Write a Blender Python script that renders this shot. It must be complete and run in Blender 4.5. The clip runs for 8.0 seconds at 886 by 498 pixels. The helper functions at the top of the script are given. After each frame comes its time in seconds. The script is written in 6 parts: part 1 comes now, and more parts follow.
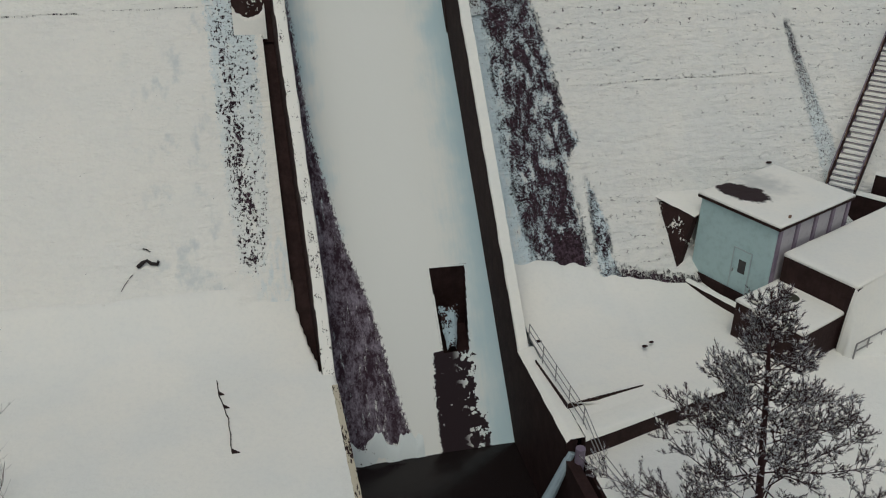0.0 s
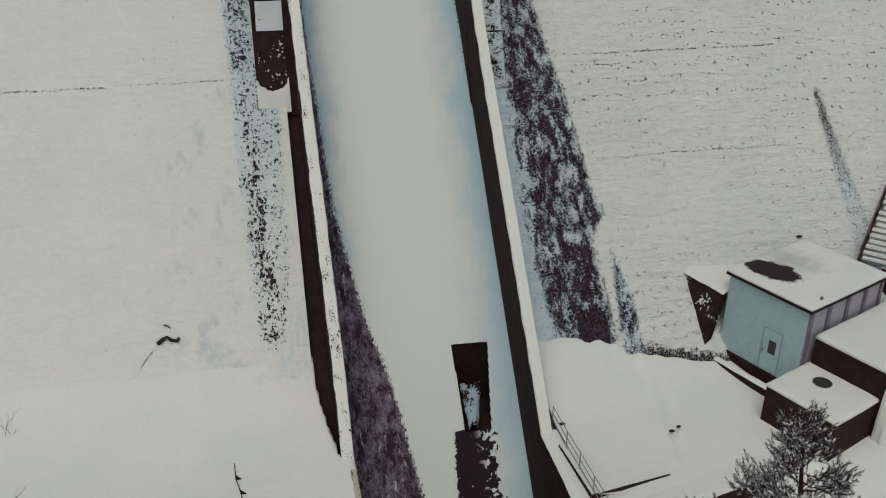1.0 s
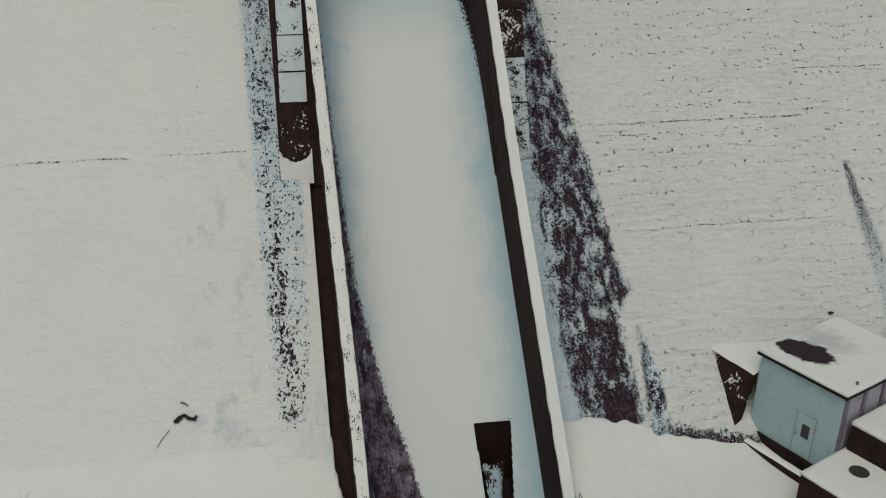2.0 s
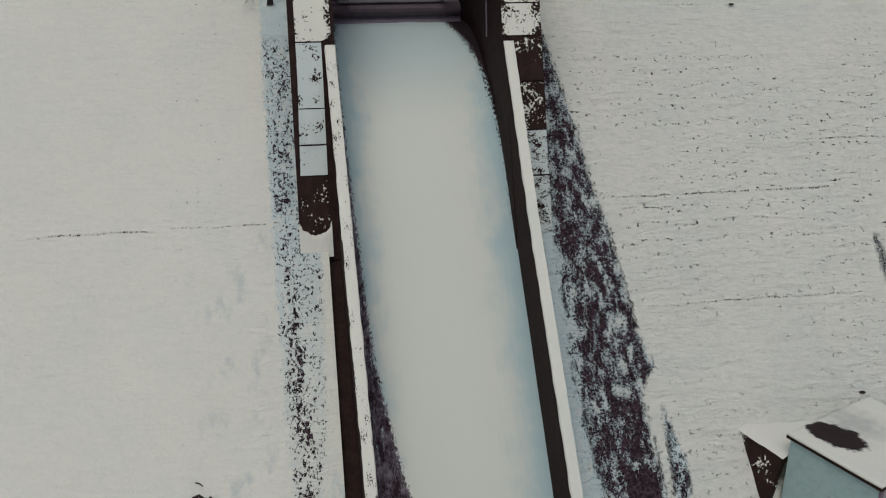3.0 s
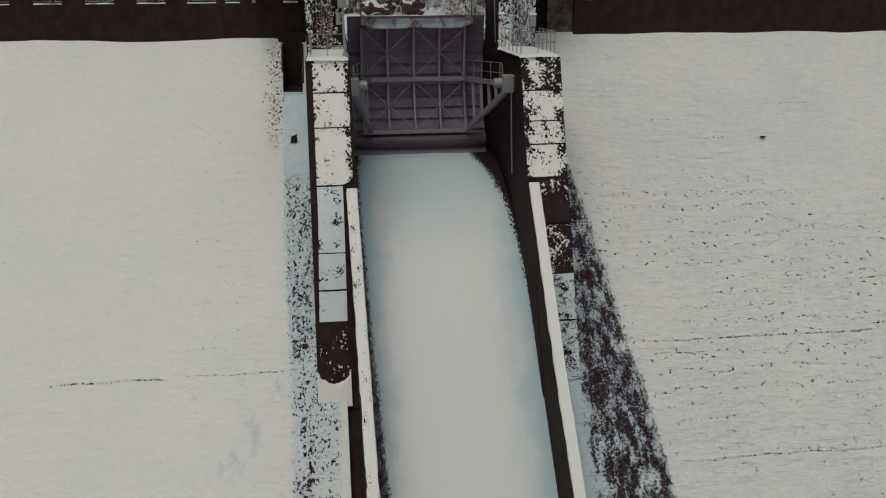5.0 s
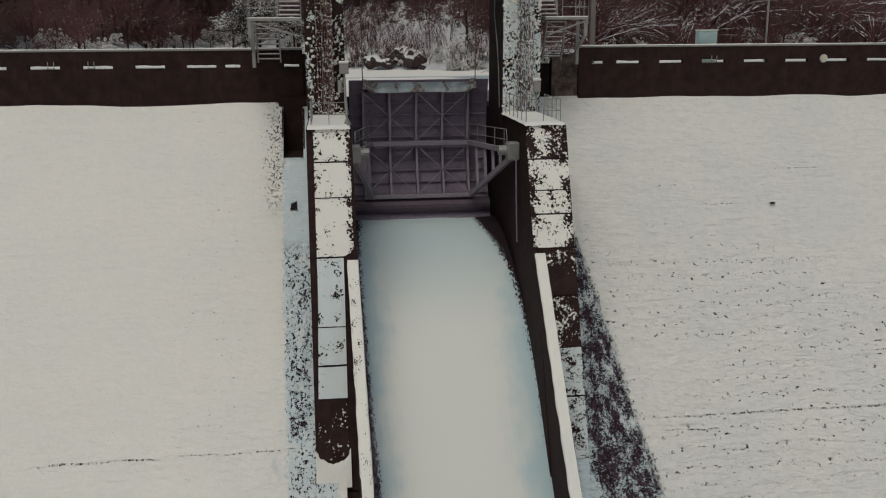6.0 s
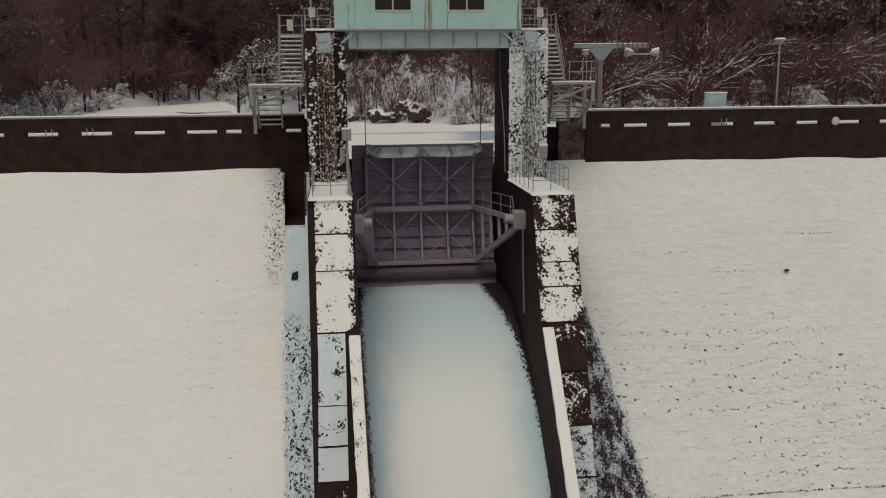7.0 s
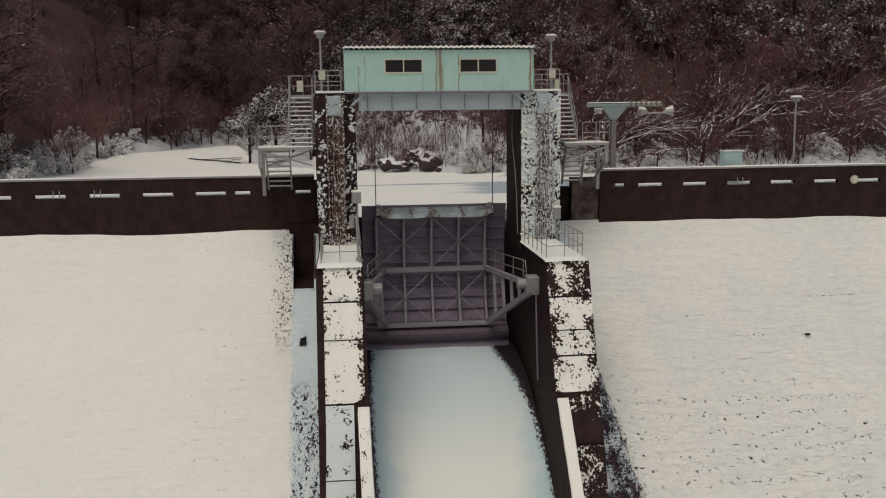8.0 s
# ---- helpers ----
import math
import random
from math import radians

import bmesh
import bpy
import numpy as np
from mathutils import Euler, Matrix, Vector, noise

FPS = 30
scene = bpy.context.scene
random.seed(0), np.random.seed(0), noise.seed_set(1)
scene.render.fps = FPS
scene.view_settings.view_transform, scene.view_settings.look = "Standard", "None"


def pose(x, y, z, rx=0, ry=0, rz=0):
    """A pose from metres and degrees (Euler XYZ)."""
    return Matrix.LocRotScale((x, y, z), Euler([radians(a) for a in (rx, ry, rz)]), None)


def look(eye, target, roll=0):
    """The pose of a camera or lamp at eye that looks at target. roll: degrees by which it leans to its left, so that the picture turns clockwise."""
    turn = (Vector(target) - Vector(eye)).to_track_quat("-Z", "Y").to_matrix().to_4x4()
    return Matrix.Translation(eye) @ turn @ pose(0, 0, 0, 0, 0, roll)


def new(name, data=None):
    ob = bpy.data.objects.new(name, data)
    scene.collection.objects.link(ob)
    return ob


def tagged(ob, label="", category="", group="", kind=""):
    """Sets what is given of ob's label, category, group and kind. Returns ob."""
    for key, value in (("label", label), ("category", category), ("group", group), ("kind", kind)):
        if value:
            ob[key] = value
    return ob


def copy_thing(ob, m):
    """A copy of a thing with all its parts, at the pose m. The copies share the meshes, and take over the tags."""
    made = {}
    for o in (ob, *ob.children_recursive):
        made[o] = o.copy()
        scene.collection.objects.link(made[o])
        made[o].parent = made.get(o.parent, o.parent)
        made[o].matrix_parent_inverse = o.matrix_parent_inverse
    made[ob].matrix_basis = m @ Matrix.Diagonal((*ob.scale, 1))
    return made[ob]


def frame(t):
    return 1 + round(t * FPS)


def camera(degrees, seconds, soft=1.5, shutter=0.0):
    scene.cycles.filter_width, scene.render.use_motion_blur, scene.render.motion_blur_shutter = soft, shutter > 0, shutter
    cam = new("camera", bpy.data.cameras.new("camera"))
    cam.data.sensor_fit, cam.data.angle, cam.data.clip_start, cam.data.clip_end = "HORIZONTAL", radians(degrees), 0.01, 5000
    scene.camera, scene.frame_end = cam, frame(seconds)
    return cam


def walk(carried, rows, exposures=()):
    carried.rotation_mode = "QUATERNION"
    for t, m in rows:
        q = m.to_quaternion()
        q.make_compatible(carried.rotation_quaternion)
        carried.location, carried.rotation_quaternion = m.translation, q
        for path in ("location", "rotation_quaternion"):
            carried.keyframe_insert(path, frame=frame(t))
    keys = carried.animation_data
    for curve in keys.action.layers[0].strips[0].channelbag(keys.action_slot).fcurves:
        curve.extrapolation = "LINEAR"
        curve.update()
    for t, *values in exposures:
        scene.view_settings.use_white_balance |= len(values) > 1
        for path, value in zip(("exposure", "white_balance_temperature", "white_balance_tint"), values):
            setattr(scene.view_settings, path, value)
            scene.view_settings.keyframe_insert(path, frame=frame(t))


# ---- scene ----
cam = camera(53.30, 8.0, 1.1)
METRES, EYE, TILT, LEAN, TURN = 8.0, 1.5, 0.0, 0.0, 0.0
PATH = [
    (0.0, (-6.599, -58.103, 23.282), (-4.518, -49.572, 18.499), 0.552),
    (0.5, (-6.101, -57.531, 24.192), (-4.205, -48.872, 19.562), 0.147),
    (1.0, (-6.131, -56.728, 24.881), (-4.302, -47.963, 20.428), 0.154),
    (1.5, (-6.263, -55.909, 25.530), (-4.482, -47.042, 21.265), 0.245),
    (2.0, (-6.296, -55.175, 26.219), (-4.587, -46.204, 22.143), 0.266),
    (2.5, (-6.177, -54.546, 26.957), (-4.575, -45.471, 23.074), 0.179),
    (3.0, (-5.940, -53.998, 27.720), (-4.465, -44.821, 24.032), 0.015),
    (3.5, (-5.660, -53.480, 28.471), (-4.309, -44.206, 24.981), -0.170),
    (4.0, (-5.408, -52.939, 29.176), (-4.159, -43.577, 25.892), -0.321),
    (4.5, (-5.234, -52.333, 29.819), (-4.047, -42.890, 26.749), -0.404),
    (5.0, (-5.147, -51.640, 30.406), (-3.984, -42.125, 27.557), -0.415),
    (5.5, (-5.120, -50.864, 30.962), (-3.953, -41.286, 28.338), -0.385),
    (6.0, (-5.098, -50.037, 31.523), (-3.920, -40.400, 29.127), -0.361),
    (6.5, (-5.025, -49.207, 32.127), (-3.852, -39.516, 29.956), -0.395),
    (7.0, (-4.877, -48.437, 32.789), (-3.742, -38.696, 30.834), -0.507),
    (7.5, (-4.713, -47.783, 33.476), (-3.643, -37.995, 31.727), -0.653),
    (8.0, (-4.734, -47.277, 34.075), (-3.714, -37.452, 32.521), -0.667),
]
walk(cam, [(t, look(eye, target, roll)) for t, eye, target, roll in PATH],
     [(0.0, -1.04, 6050, 2), (4.5, -1.08, 6150, 3), (6.5, -0.98, 6350, 5), (8.0, -0.75, 6550, 7)])

# ---- world and light ----
SUN_EL, SUN_ROT = radians(64), radians(205)
world = bpy.data.worlds.new("overcast_sky")
scene.world = world
world.use_nodes = True
wn = world.node_tree
sky = wn.nodes.new("ShaderNodeTexSky")
sky.sky_type = "NISHITA"
sky.sun_disc = False
sky.sun_elevation, sky.sun_rotation = SUN_EL, SUN_ROT
sky.air_density, sky.dust_density, sky.ozone_density = 1.0, 6.0, 1.0
wn.nodes["Background"].inputs["Strength"].default_value = 0.115
wn.links.new(sky.outputs["Color"], wn.nodes["Background"].inputs["Color"])
sun_data = bpy.data.lights.new("sun", "SUN")
sun_data.energy, sun_data.angle, sun_data.color = 1.35, radians(40), (1.0, 0.95, 0.87)
sun = new("sun", sun_data)
sun_dir = Vector((math.sin(SUN_ROT) * math.cos(SUN_EL), math.cos(SUN_ROT) * math.cos(SUN_EL), math.sin(SUN_EL)))
sun.matrix_world = look(sun_dir * 100, (0, 0, 0))


# ---- materials ----
class Nodes:
    """Short hand for building a node material."""

    def __init__(self, name):
        self.mat = bpy.data.materials.new(name)
        self.mat.use_nodes = True
        self.t = self.mat.node_tree
        self.bsdf = self.t.nodes["Principled BSDF"]

    def put(self, kind, **inputs):
        n = self.t.nodes.new(kind)
        for k, v in inputs.items():
            self.plug(n.inputs[k], v)
        return n

    def plug(self, socket, v):
        if isinstance(v, bpy.types.NodeSocket):
            self.t.links.new(v, socket)
        elif isinstance(v, tuple) and len(v) == 3 and socket.type == "RGBA":
            socket.default_value = (*v, 1)
        else:
            socket.default_value = v

    def math(self, op, *args):
        n = self.t.nodes.new("ShaderNodeMath")
        n.operation = op
        for i, v in enumerate(args):
            self.plug(n.inputs[i], v)
        return n.outputs[0]

    def place(self, scale=(1, 1, 1)):
        g = self.put("ShaderNodeNewGeometry").outputs["Position"]
        n = self.put("ShaderNodeMapping", Vector=g)
        n.inputs["Scale"].default_value = scale
        return n.outputs[0]

    def local(self, scale=(1, 1, 1)):
        g = self.put("ShaderNodeTexCoord").outputs["Object"]
        n = self.put("ShaderNodeMapping", Vector=g)
        n.inputs["Scale"].default_value = scale
        return n.outputs[0]

    def noise(self, vec, scale, detail=4.0, rough=0.55):
        return self.put("ShaderNodeTexNoise", Vector=vec, Scale=scale, Detail=detail, Roughness=rough).outputs["Fac"]

    def step(self, v, a, b, lo=0.0, hi=1.0):
        n = self.put("ShaderNodeMapRange", Value=v)
        n.interpolation_type = "SMOOTHSTEP"
        for k, w in (("From Min", a), ("From Max", b), ("To Min", lo), ("To Max", hi)):
            self.plug(n.inputs[k], w)
        return n.outputs[0]

    def lin(self, v, a, b, lo=0.0, hi=1.0):
        n = self.put("ShaderNodeMapRange", Value=v)
        for k, w in (("From Min", a), ("From Max", b), ("To Min", lo), ("To Max", hi)):
            self.plug(n.inputs[k], w)
        return n.outputs[0]

    def mix(self, f, a, b):
        n = self.t.nodes.new("ShaderNodeMix")
        n.data_type = "RGBA"
        self.plug(n.inputs[0], f)
        self.plug(n.inputs[6], a)
        self.plug(n.inputs[7], b)
        return n.outputs[2]

    def curve(self, v, points, lo, hi):
        """A piecewise-linear function of v over lo..hi, from (v, value) points."""
        keys = sorted(points)
        out = keys[0][1]
        for (a, p), (b, q) in zip(keys, keys[1:]):
            out = self.math("ADD", out, self.lin(v, a, b, 0.0, q - p))
        return out

    def finish(self, color, rough=0.8, bump=None, strength=0.4, dist=0.05, metal=0.0, gloss=0.12):
        self.plug(self.bsdf.inputs["Base Color"], color)
        self.plug(self.bsdf.inputs["Roughness"], rough)
        self.plug(self.bsdf.inputs["Metallic"], metal)
        self.plug(self.bsdf.inputs["Specular IOR Level"], gloss)
        if bump is not None:
            b = self.put("ShaderNodeBump", Height=bump, Strength=strength, Distance=dist)
            self.plug(self.bsdf.inputs["Normal"], b.outputs["Normal"])
        return self.mat

    def xyz(self):
        g = self.put("ShaderNodeNewGeometry").outputs["Position"]
        n = self.put("ShaderNodeSeparateXYZ", Vector=g)
        return n.outputs[0], n.outputs[1], n.outputs[2]


SNOW, SNOW_BLUE = (0.81, 0.788, 0.722), (0.57, 0.66, 0.69)
CONC, CONC_WET = (0.040, 0.0225, 0.0205), (0.022, 0.0115, 0.0105)


def snow_on(n, vec, drift=0.45):
    """Colour of lying snow, with soft drifts and fine grain."""
    a = n.mix(n.step(n.noise(vec, 0.25, 3), 0.35, 0.7, 0.0, drift), SNOW, (0.70, 0.72, 0.70))
    return n.mix(n.step(n.noise(vec, 5.0, 5, 0.65), 0.42, 0.72, 0.0, 0.12), a, (0.55, 0.56, 0.56))


def concrete_on(n, vec):
    a = n.mix(n.step(n.noise(vec, 1.3, 6, 0.65), 0.3, 0.75), CONC_WET, CONC)
    return n.mix(n.step(n.noise(vec, 9.0, 4), 0.5, 0.8, 0.0, 0.35), a, (0.054, 0.032, 0.030))


def mat_snow():
    n = Nodes("snow")
    p = n.place()
    return n.finish(snow_on(n, p), 0.75, n.math("ADD", n.noise(p, 2.0, 5), n.math("MULTIPLY", n.noise(p, 14.0, 3), 0.25)), 0.35, 0.12)


def mat_concrete():
    n = Nodes("wet_concrete")
    p = n.place()
    streak = n.noise(n.place((3.0, 3.0, 0.25)), 2.0, 5)
    c = n.mix(n.step(streak, 0.45, 0.7, 0.0, 0.35), concrete_on(n, p), (0.014, 0.009, 0.009))
    return n.finish(c, 0.75, n.noise(p, 12.0, 6, 0.7), 0.4, 0.02)


def mat_patchy(name, cover, tint=SNOW, scale=2.2, stretch=(1, 1, 0.8), rim=0.0):
    """Concrete with snow clinging in ragged patches; cover from 0 to 1."""
    n = Nodes(name)
    p = n.place(stretch)
    big, fine = n.noise(p, scale * 0.35, 3), n.noise(p, scale * 2.3, 4, 0.6)
    h = n.math("ADD", n.math("MULTIPLY", big, 0.62), n.math("MULTIPLY", fine, 0.68))
    if rim:
        ax = n.math("ABSOLUTE", n.xyz()[0])
        edge = n.math("MAXIMUM", n.step(ax, 5.75, 6.35), n.math("MULTIPLY", n.step(ax, 4.4, 4.85, 1.0, 0.0), 0.8))
        h = n.math("SUBTRACT", h, n.math("MULTIPLY", n.math("MULTIPLY", edge, n.step(n.noise(p, 1.1, 3), 0.3, 0.7, 0.25, 1.0)), rim))
    f = n.step(h, 0.953 - 0.62 * cover, 0.978 - 0.62 * cover)
    c = n.mix(f, concrete_on(n, p), tint)
    return n.finish(c, n.lin(f, 0, 1, 0.7, 0.85), n.math("ADD", f, n.math("MULTIPLY", n.noise(p, 10, 5), 0.2)), 0.7, 0.06)


def streak_mask(n, x, z, left, right, fine, soft):
    """1 between two edges given as x over z, with ragged borders."""
    rag = n.lin(fine, 0.25, 0.75, -soft, soft)
    xx = n.math("ADD", x, rag)
    a = n.step(n.math("SUBTRACT", xx, n.curve(z, left, 0, 30)), -0.12, 0.12)
    b = n.step(n.math("SUBTRACT", n.curve(z, right, 0, 30), xx), -0.12, 0.12)
    return n.math("MULTIPLY", a, b)


JOINTS = ((12.6, -19.0, -13.8, 0.045), (12.66, -12.4, -7.6, 0.03), (17.75, -7.7, -7.1, 0.05), (16.35, -7.7, -6.7, 0.04), (17.4, -30.0, -22.0, 0.04),
          (13.0, 10.6, 22.8, 0.042), (8.52, 11.0, 22.6, 0.035), (12.52, 10.6, 13.0, 0.035), (21.9, 15.6, 18.0, 0.035), (22.9, 13.0, 14.4, 0.04), (23.6, 20.5, 23.0, 0.03), (15.17, 22.0, 29.5, 0.035))


def mat_face(side):
    """One half of the downstream face: snow with pitted lift rows, joint lines and bare streaks beside the chute."""
    n = Nodes("snowy_dam_face")
    x, y, z = n.xyz()
    p = n.place()

    def both(*v):
        out = v[0]
        for w in v[1:]:
            out = n.math("MULTIPLY", out, w)
        return out
    fine = n.noise(n.place((1.6, 1, 0.75)), 5.0, 7, 0.75)
    speck = n.noise(n.place((1.0, 1, 1.1) if side > 0 else (1.25, 1, 0.8)), 8.0 if side > 0 else 6.5, 5, 0.66)
    cling = n.math("ADD", n.math("MULTIPLY", speck, 0.45 if side > 0 else 0.75), n.math("MULTIPLY", n.noise(n.place((1.2, 1, 1.0)), 18.0 if side > 0 else 15.0, 3, 0.65), 0.55 if side > 0 else 0.25))
    vert = n.noise(n.place((1.7, 1, 0.14)), 1.5, 4, 0.6)
    rag = n.lin(fine, 0.25, 0.75, -1.0, 1.0)
    # pits along the lift rows
    row = n.math("PINGPONG", n.math("ADD", z, n.lin(n.noise(n.place((0.55, 0, 0.5)), 1.0, 3), 0.3, 0.7, -0.26, 0.26)), 0.31)
    if side > 0:
        where = both(n.step(x, 6.0, 9.0), n.step(z, 18.5, 22.5, 1.0, 0.0), n.step(z, 8.0, 12.0, 0.5, 1.0))
    else:
        where = both(n.step(x, -13.6, -12.4), n.step(x, -10.6, -9.6, 1.0, 0.0), n.step(z, 10.0, 13.0, 0.1, 0.55))
    where = both(where, n.step(row, 0.06, 0.17, 1.0, 0.0), n.step(n.noise(n.place((0.16, 0, 0.22)), 1.0, 3), 0.40, 0.52))
    bare = both(where, n.step(n.noise(n.place((0.85, 0, 1.6)), 4.4, 4, 0.65), 0.595 if side > 0 else 0.63, 0.61 if side > 0 else 0.645))
    bare = n.math("MAXIMUM", bare, n.step(n.noise(n.place((1, 0, 2.2)), 6.0, 2), 0.75, 0.765))
    # long joint lines
    wav = n.math("ADD", z, n.lin(n.noise(n.place((0.7, 0, 0)), 1.0, 7, 0.7), 0.3, 0.7, -0.08, 0.08))
    line = 0.0
    for zj, x0, x1, w in JOINTS:
        if x0 * side < 0:
            continue
        d = n.math("ABSOLUTE", n.math("SUBTRACT", wav, zj))
        line = n.math("MAXIMUM", line, both(n.step(d, w * 0.45, w * 0.9, 1.0, 0.0), n.step(x, x0 - 0.5, x0 + 0.5), n.step(x, x1 - 0.5, x1 + 0.5, 1.0, 0.0)))
    bare = n.math("MAXIMUM", bare, both(line, n.step(n.noise(n.place((5.5, 0, 0.5)), 1.0, 6, 0.85), 0.52, 0.56)))
    # bare streaks: fine clinging flecks over dark concrete
    if side > 0:
        r = streak_mask(n, x, z, [(0.9, 7.6), (1.5, 7.1), (3.2, 6.6), (5.3, 6.3), (11, 6.5), (22, 6.5)],
                        [(1.0, 9.0), (1.4, 9.8), (5.4, 9.5), (6.2, 10.4), (7.6, 9.9), (11.3, 9.45), (13.3, 9.05), (16.2, 8.6), (20, 7.9), (24, 6.6)], fine, 0.45)
        r = both(r, n.step(z, 0.8, 1.3))
        tongue = streak_mask(n, x, z, [(0.9, 10.3), (1.6, 10.2), (4.4, 10.45)], [(0.9, 11.3), (1.6, 11.0), (3.0, 11.05), (4.6, 10.5)], fine, 0.25)
        r = n.math("MAXIMUM", r, both(tongue, n.step(z, 4.4, 5.0, 1.0, 0.0)))
        scar = both(n.step(n.math("ADD", x, n.math("MULTIPLY", rag, 0.4)), 7.9, 8.2), n.step(x, 9.3, 9.7, 1.0, 0.0), n.step(n.math("ADD", z, n.math("MULTIPLY", rag, 0.6)), 2.1, 2.9, 0.28, 0.0))
        slick = both(n.step(x, 8.4, 8.7), n.step(x, 9.2, 9.6, 1.0, 0.0), n.step(n.math("ABSOLUTE", n.math("SUBTRACT", z, 4.0)), 0.7, 1.3, 0.05, 0.0))
        dens = n.math("ADD", n.math("ADD", n.lin(vert, 0.34, 0.66, -0.085, 0.12), n.lin(x, 5.9, 7.2, -0.09, 0.015)), n.math("ADD", n.math("ADD", scar, slick), n.step(x, 9.9, 10.2, 0.0, -0.05)))
        bare = n.math("MAXIMUM", bare, both(r, n.step(n.math("ADD", cling, dens), 0.485, 0.515)))
        edge = streak_mask(n, x, z, [(0, 5.0), (25, 4.6)], [(0, 7.4), (10, 7.0), (20, 6.7), (25, 6.5)], fine, 0.2)
        bare = n.math("MAXIMUM", bare, both(edge, n.step(n.math("ADD", cling, n.lin(x, 5.3, 7.0, 0.0, 0.09)), 0.65, 0.67)))
        far = streak_mask(n, x, z, [(3.5, 24.0), (10.9, 24.2)], [(3.5, 25.9), (5.1, 25.2), (10.9, 24.35)], fine, 0.25)
        far = both(far, n.step(z, 10.6, 11.0, 1.0, 0.0))
        bare = n.math("MAXIMUM", bare, both(far, n.step(n.math("ADD", cling, n.lin(z, 6.0, 10.5, 0.0, 0.1)), 0.56, 0.585)))
        foot = n.math("SUBTRACT", n.math("ADD", z, n.math("MULTIPLY", rag, 0.5)), n.lin(x, 7.4, 17.4, 1.72, 0.12))
        foot = both(n.step(foot, -0.05, 0.1, 1.0, 0.0), n.step(x, 10.6, 11.4), n.step(x, 16.2, 16.8, 1.0, 0.0), n.step(cling, 0.44, 0.47))
        bare = n.math("MAXIMUM", bare, foot)
        rime = both(streak_mask(n, x, z, [(9, 6.0), (27, 6.0)], [(9, 7.4), (16, 7.6), (27, 7.4)], fine, 0.7), n.step(z, 9.0, 13.0, 0.0, 0.75))
        thin = n.math("MAXIMUM", n.math("MAXIMUM", r, n.math("MAXIMUM", edge, rime)), n.math("MULTIPLY", far, 0.5))
    else:
        l = streak_mask(n, x, z, [(2.2, -7.3), (6, -7.6), (12, -7.75), (20, -7.95)], [(2.2, -6.1), (5, -5.7), (11.5, -5.45), (12.6, -6.3), (21, -6.4)], fine, 0.35)
        l = both(l, n.step(n.math("ADD", z, n.math("MULTIPLY", rag, 0.8)), 2.0, 3.0))
        mid = n.math("ABSOLUTE", n.math("SUBTRACT", n.math("ADD", x, n.math("MULTIPLY", rag, 0.25)), n.curve(z, [(2.5, -6.5), (5, -6.75), (8, -6.95), (12.5, -7.15), (20, -7.2)], 0, 1)))
        band = both(n.step(mid, 0.05, 0.65, 1.0, 0.0), n.curve(z, [(2.2, 0.05), (3.2, 0.16), (7, 0.22), (9.5, 0.15), (11.5, 0.06), (19, 0.03), (20.4, 0.0)], 0, 1))
        dens = n.math("ADD", both(l, n.math("ADD", n.lin(vert, 0.34, 0.66, 0.24, 0.52), n.step(z, 12.0, 13.5, 0.0, 0.06))), band)
        left = n.step(n.math("SUBTRACT", cling, n.math("SUBTRACT", 0.74, n.math("MULTIPLY", dens, 0.42))), -0.01, 0.015)
        bare = n.math("MAXIMUM", bare, both(left, n.step(z, 20.0, 20.9, 1.0, 0.0), n.step(x, -8.3, -7.9), n.step(x, -5.0, -4.9, 1.0, 0.0)))
        torn = streak_mask(n, x, z, [(18.0, -8.6), (22.0, -9.2), (27.0, -10.2)], [(18.0, -8.3), (27.0, -7.9)], fine, 0.5)
        bare = n.math("MAXIMUM", bare, both(torn, n.step(z, 21.5, 24.0), n.step(n.math("ADD", cling, n.step(x, -9.6, -8.3, -0.03, 0.08)), 0.615, 0.635)))
        drip = both(n.step(x, -7.0, -6.2), n.step(z, 3.0, 5.0, 1.0, 0.0), n.step(n.noise(n.place((2.2, 1, 0.25)), 1.6, 4, 0.6), 0.42, 0.66, 0.0, 0.55))
        thin = n.math("MAXIMUM", both(l, n.lin(z, 5.0, 14.0, 0.25, 0.95)), drip)
    # grey noise paints in relief shading; the right half is greyer overall
    toned_snow = n.mix(n.step(n.noise(n.place((0.8, 1, 1.5)), 2.6, 6, 0.7), 0.44, 0.66, 0.0 if side < 0 else 0.14, 0.08 if side < 0 else 0.36), snow_on(n, p, 0.22 if side < 0 else 0.45), (0.50, 0.51, 0.50))
    if side < 0:
        smear = both(n.step(x, -12.5, -10.0), n.step(x, -8.4, -7.6, 1.0, 0.0), n.step(z, 12.2, 12.8, 1.0, 0.0), n.step(n.noise(n.place((1.1, 1, 0.32)), 0.9, 4, 0.6), 0.50, 0.68))
        toned_snow = n.mix(n.math("MULTIPLY", smear, 0.5), toned_snow, (0.47, 0.52, 0.53))
    snow = n.mix(n.math("MULTIPLY", thin, n.step(vert, 0.2, 0.5)), toned_snow, SNOW_BLUE)
    dark = n.mix(n.step(n.noise(p, 6.0, 5, 0.7), 0.4, 0.65), (0.020, 0.012, 0.015), (0.085, 0.055, 0.072))
    c = n.mix(bare, snow, dark)
    relief = n.math("ADD", n.math("MULTIPLY", n.noise(n.place((0.45, 1, 1.9)), 1.7, 5), 0.8 if side < 0 else 1.3), n.math("MULTIPLY", n.noise(n.place((1, 1, 1.5)), 6.0, 4), 0.3))
    h = n.math("ADD", relief, n.math("ADD", n.math("MULTIPLY", bare, -0.8), n.math("MULTIPLY", n.step(row, 0.0, 0.16), 0.04 if side < 0 else 0.07)))
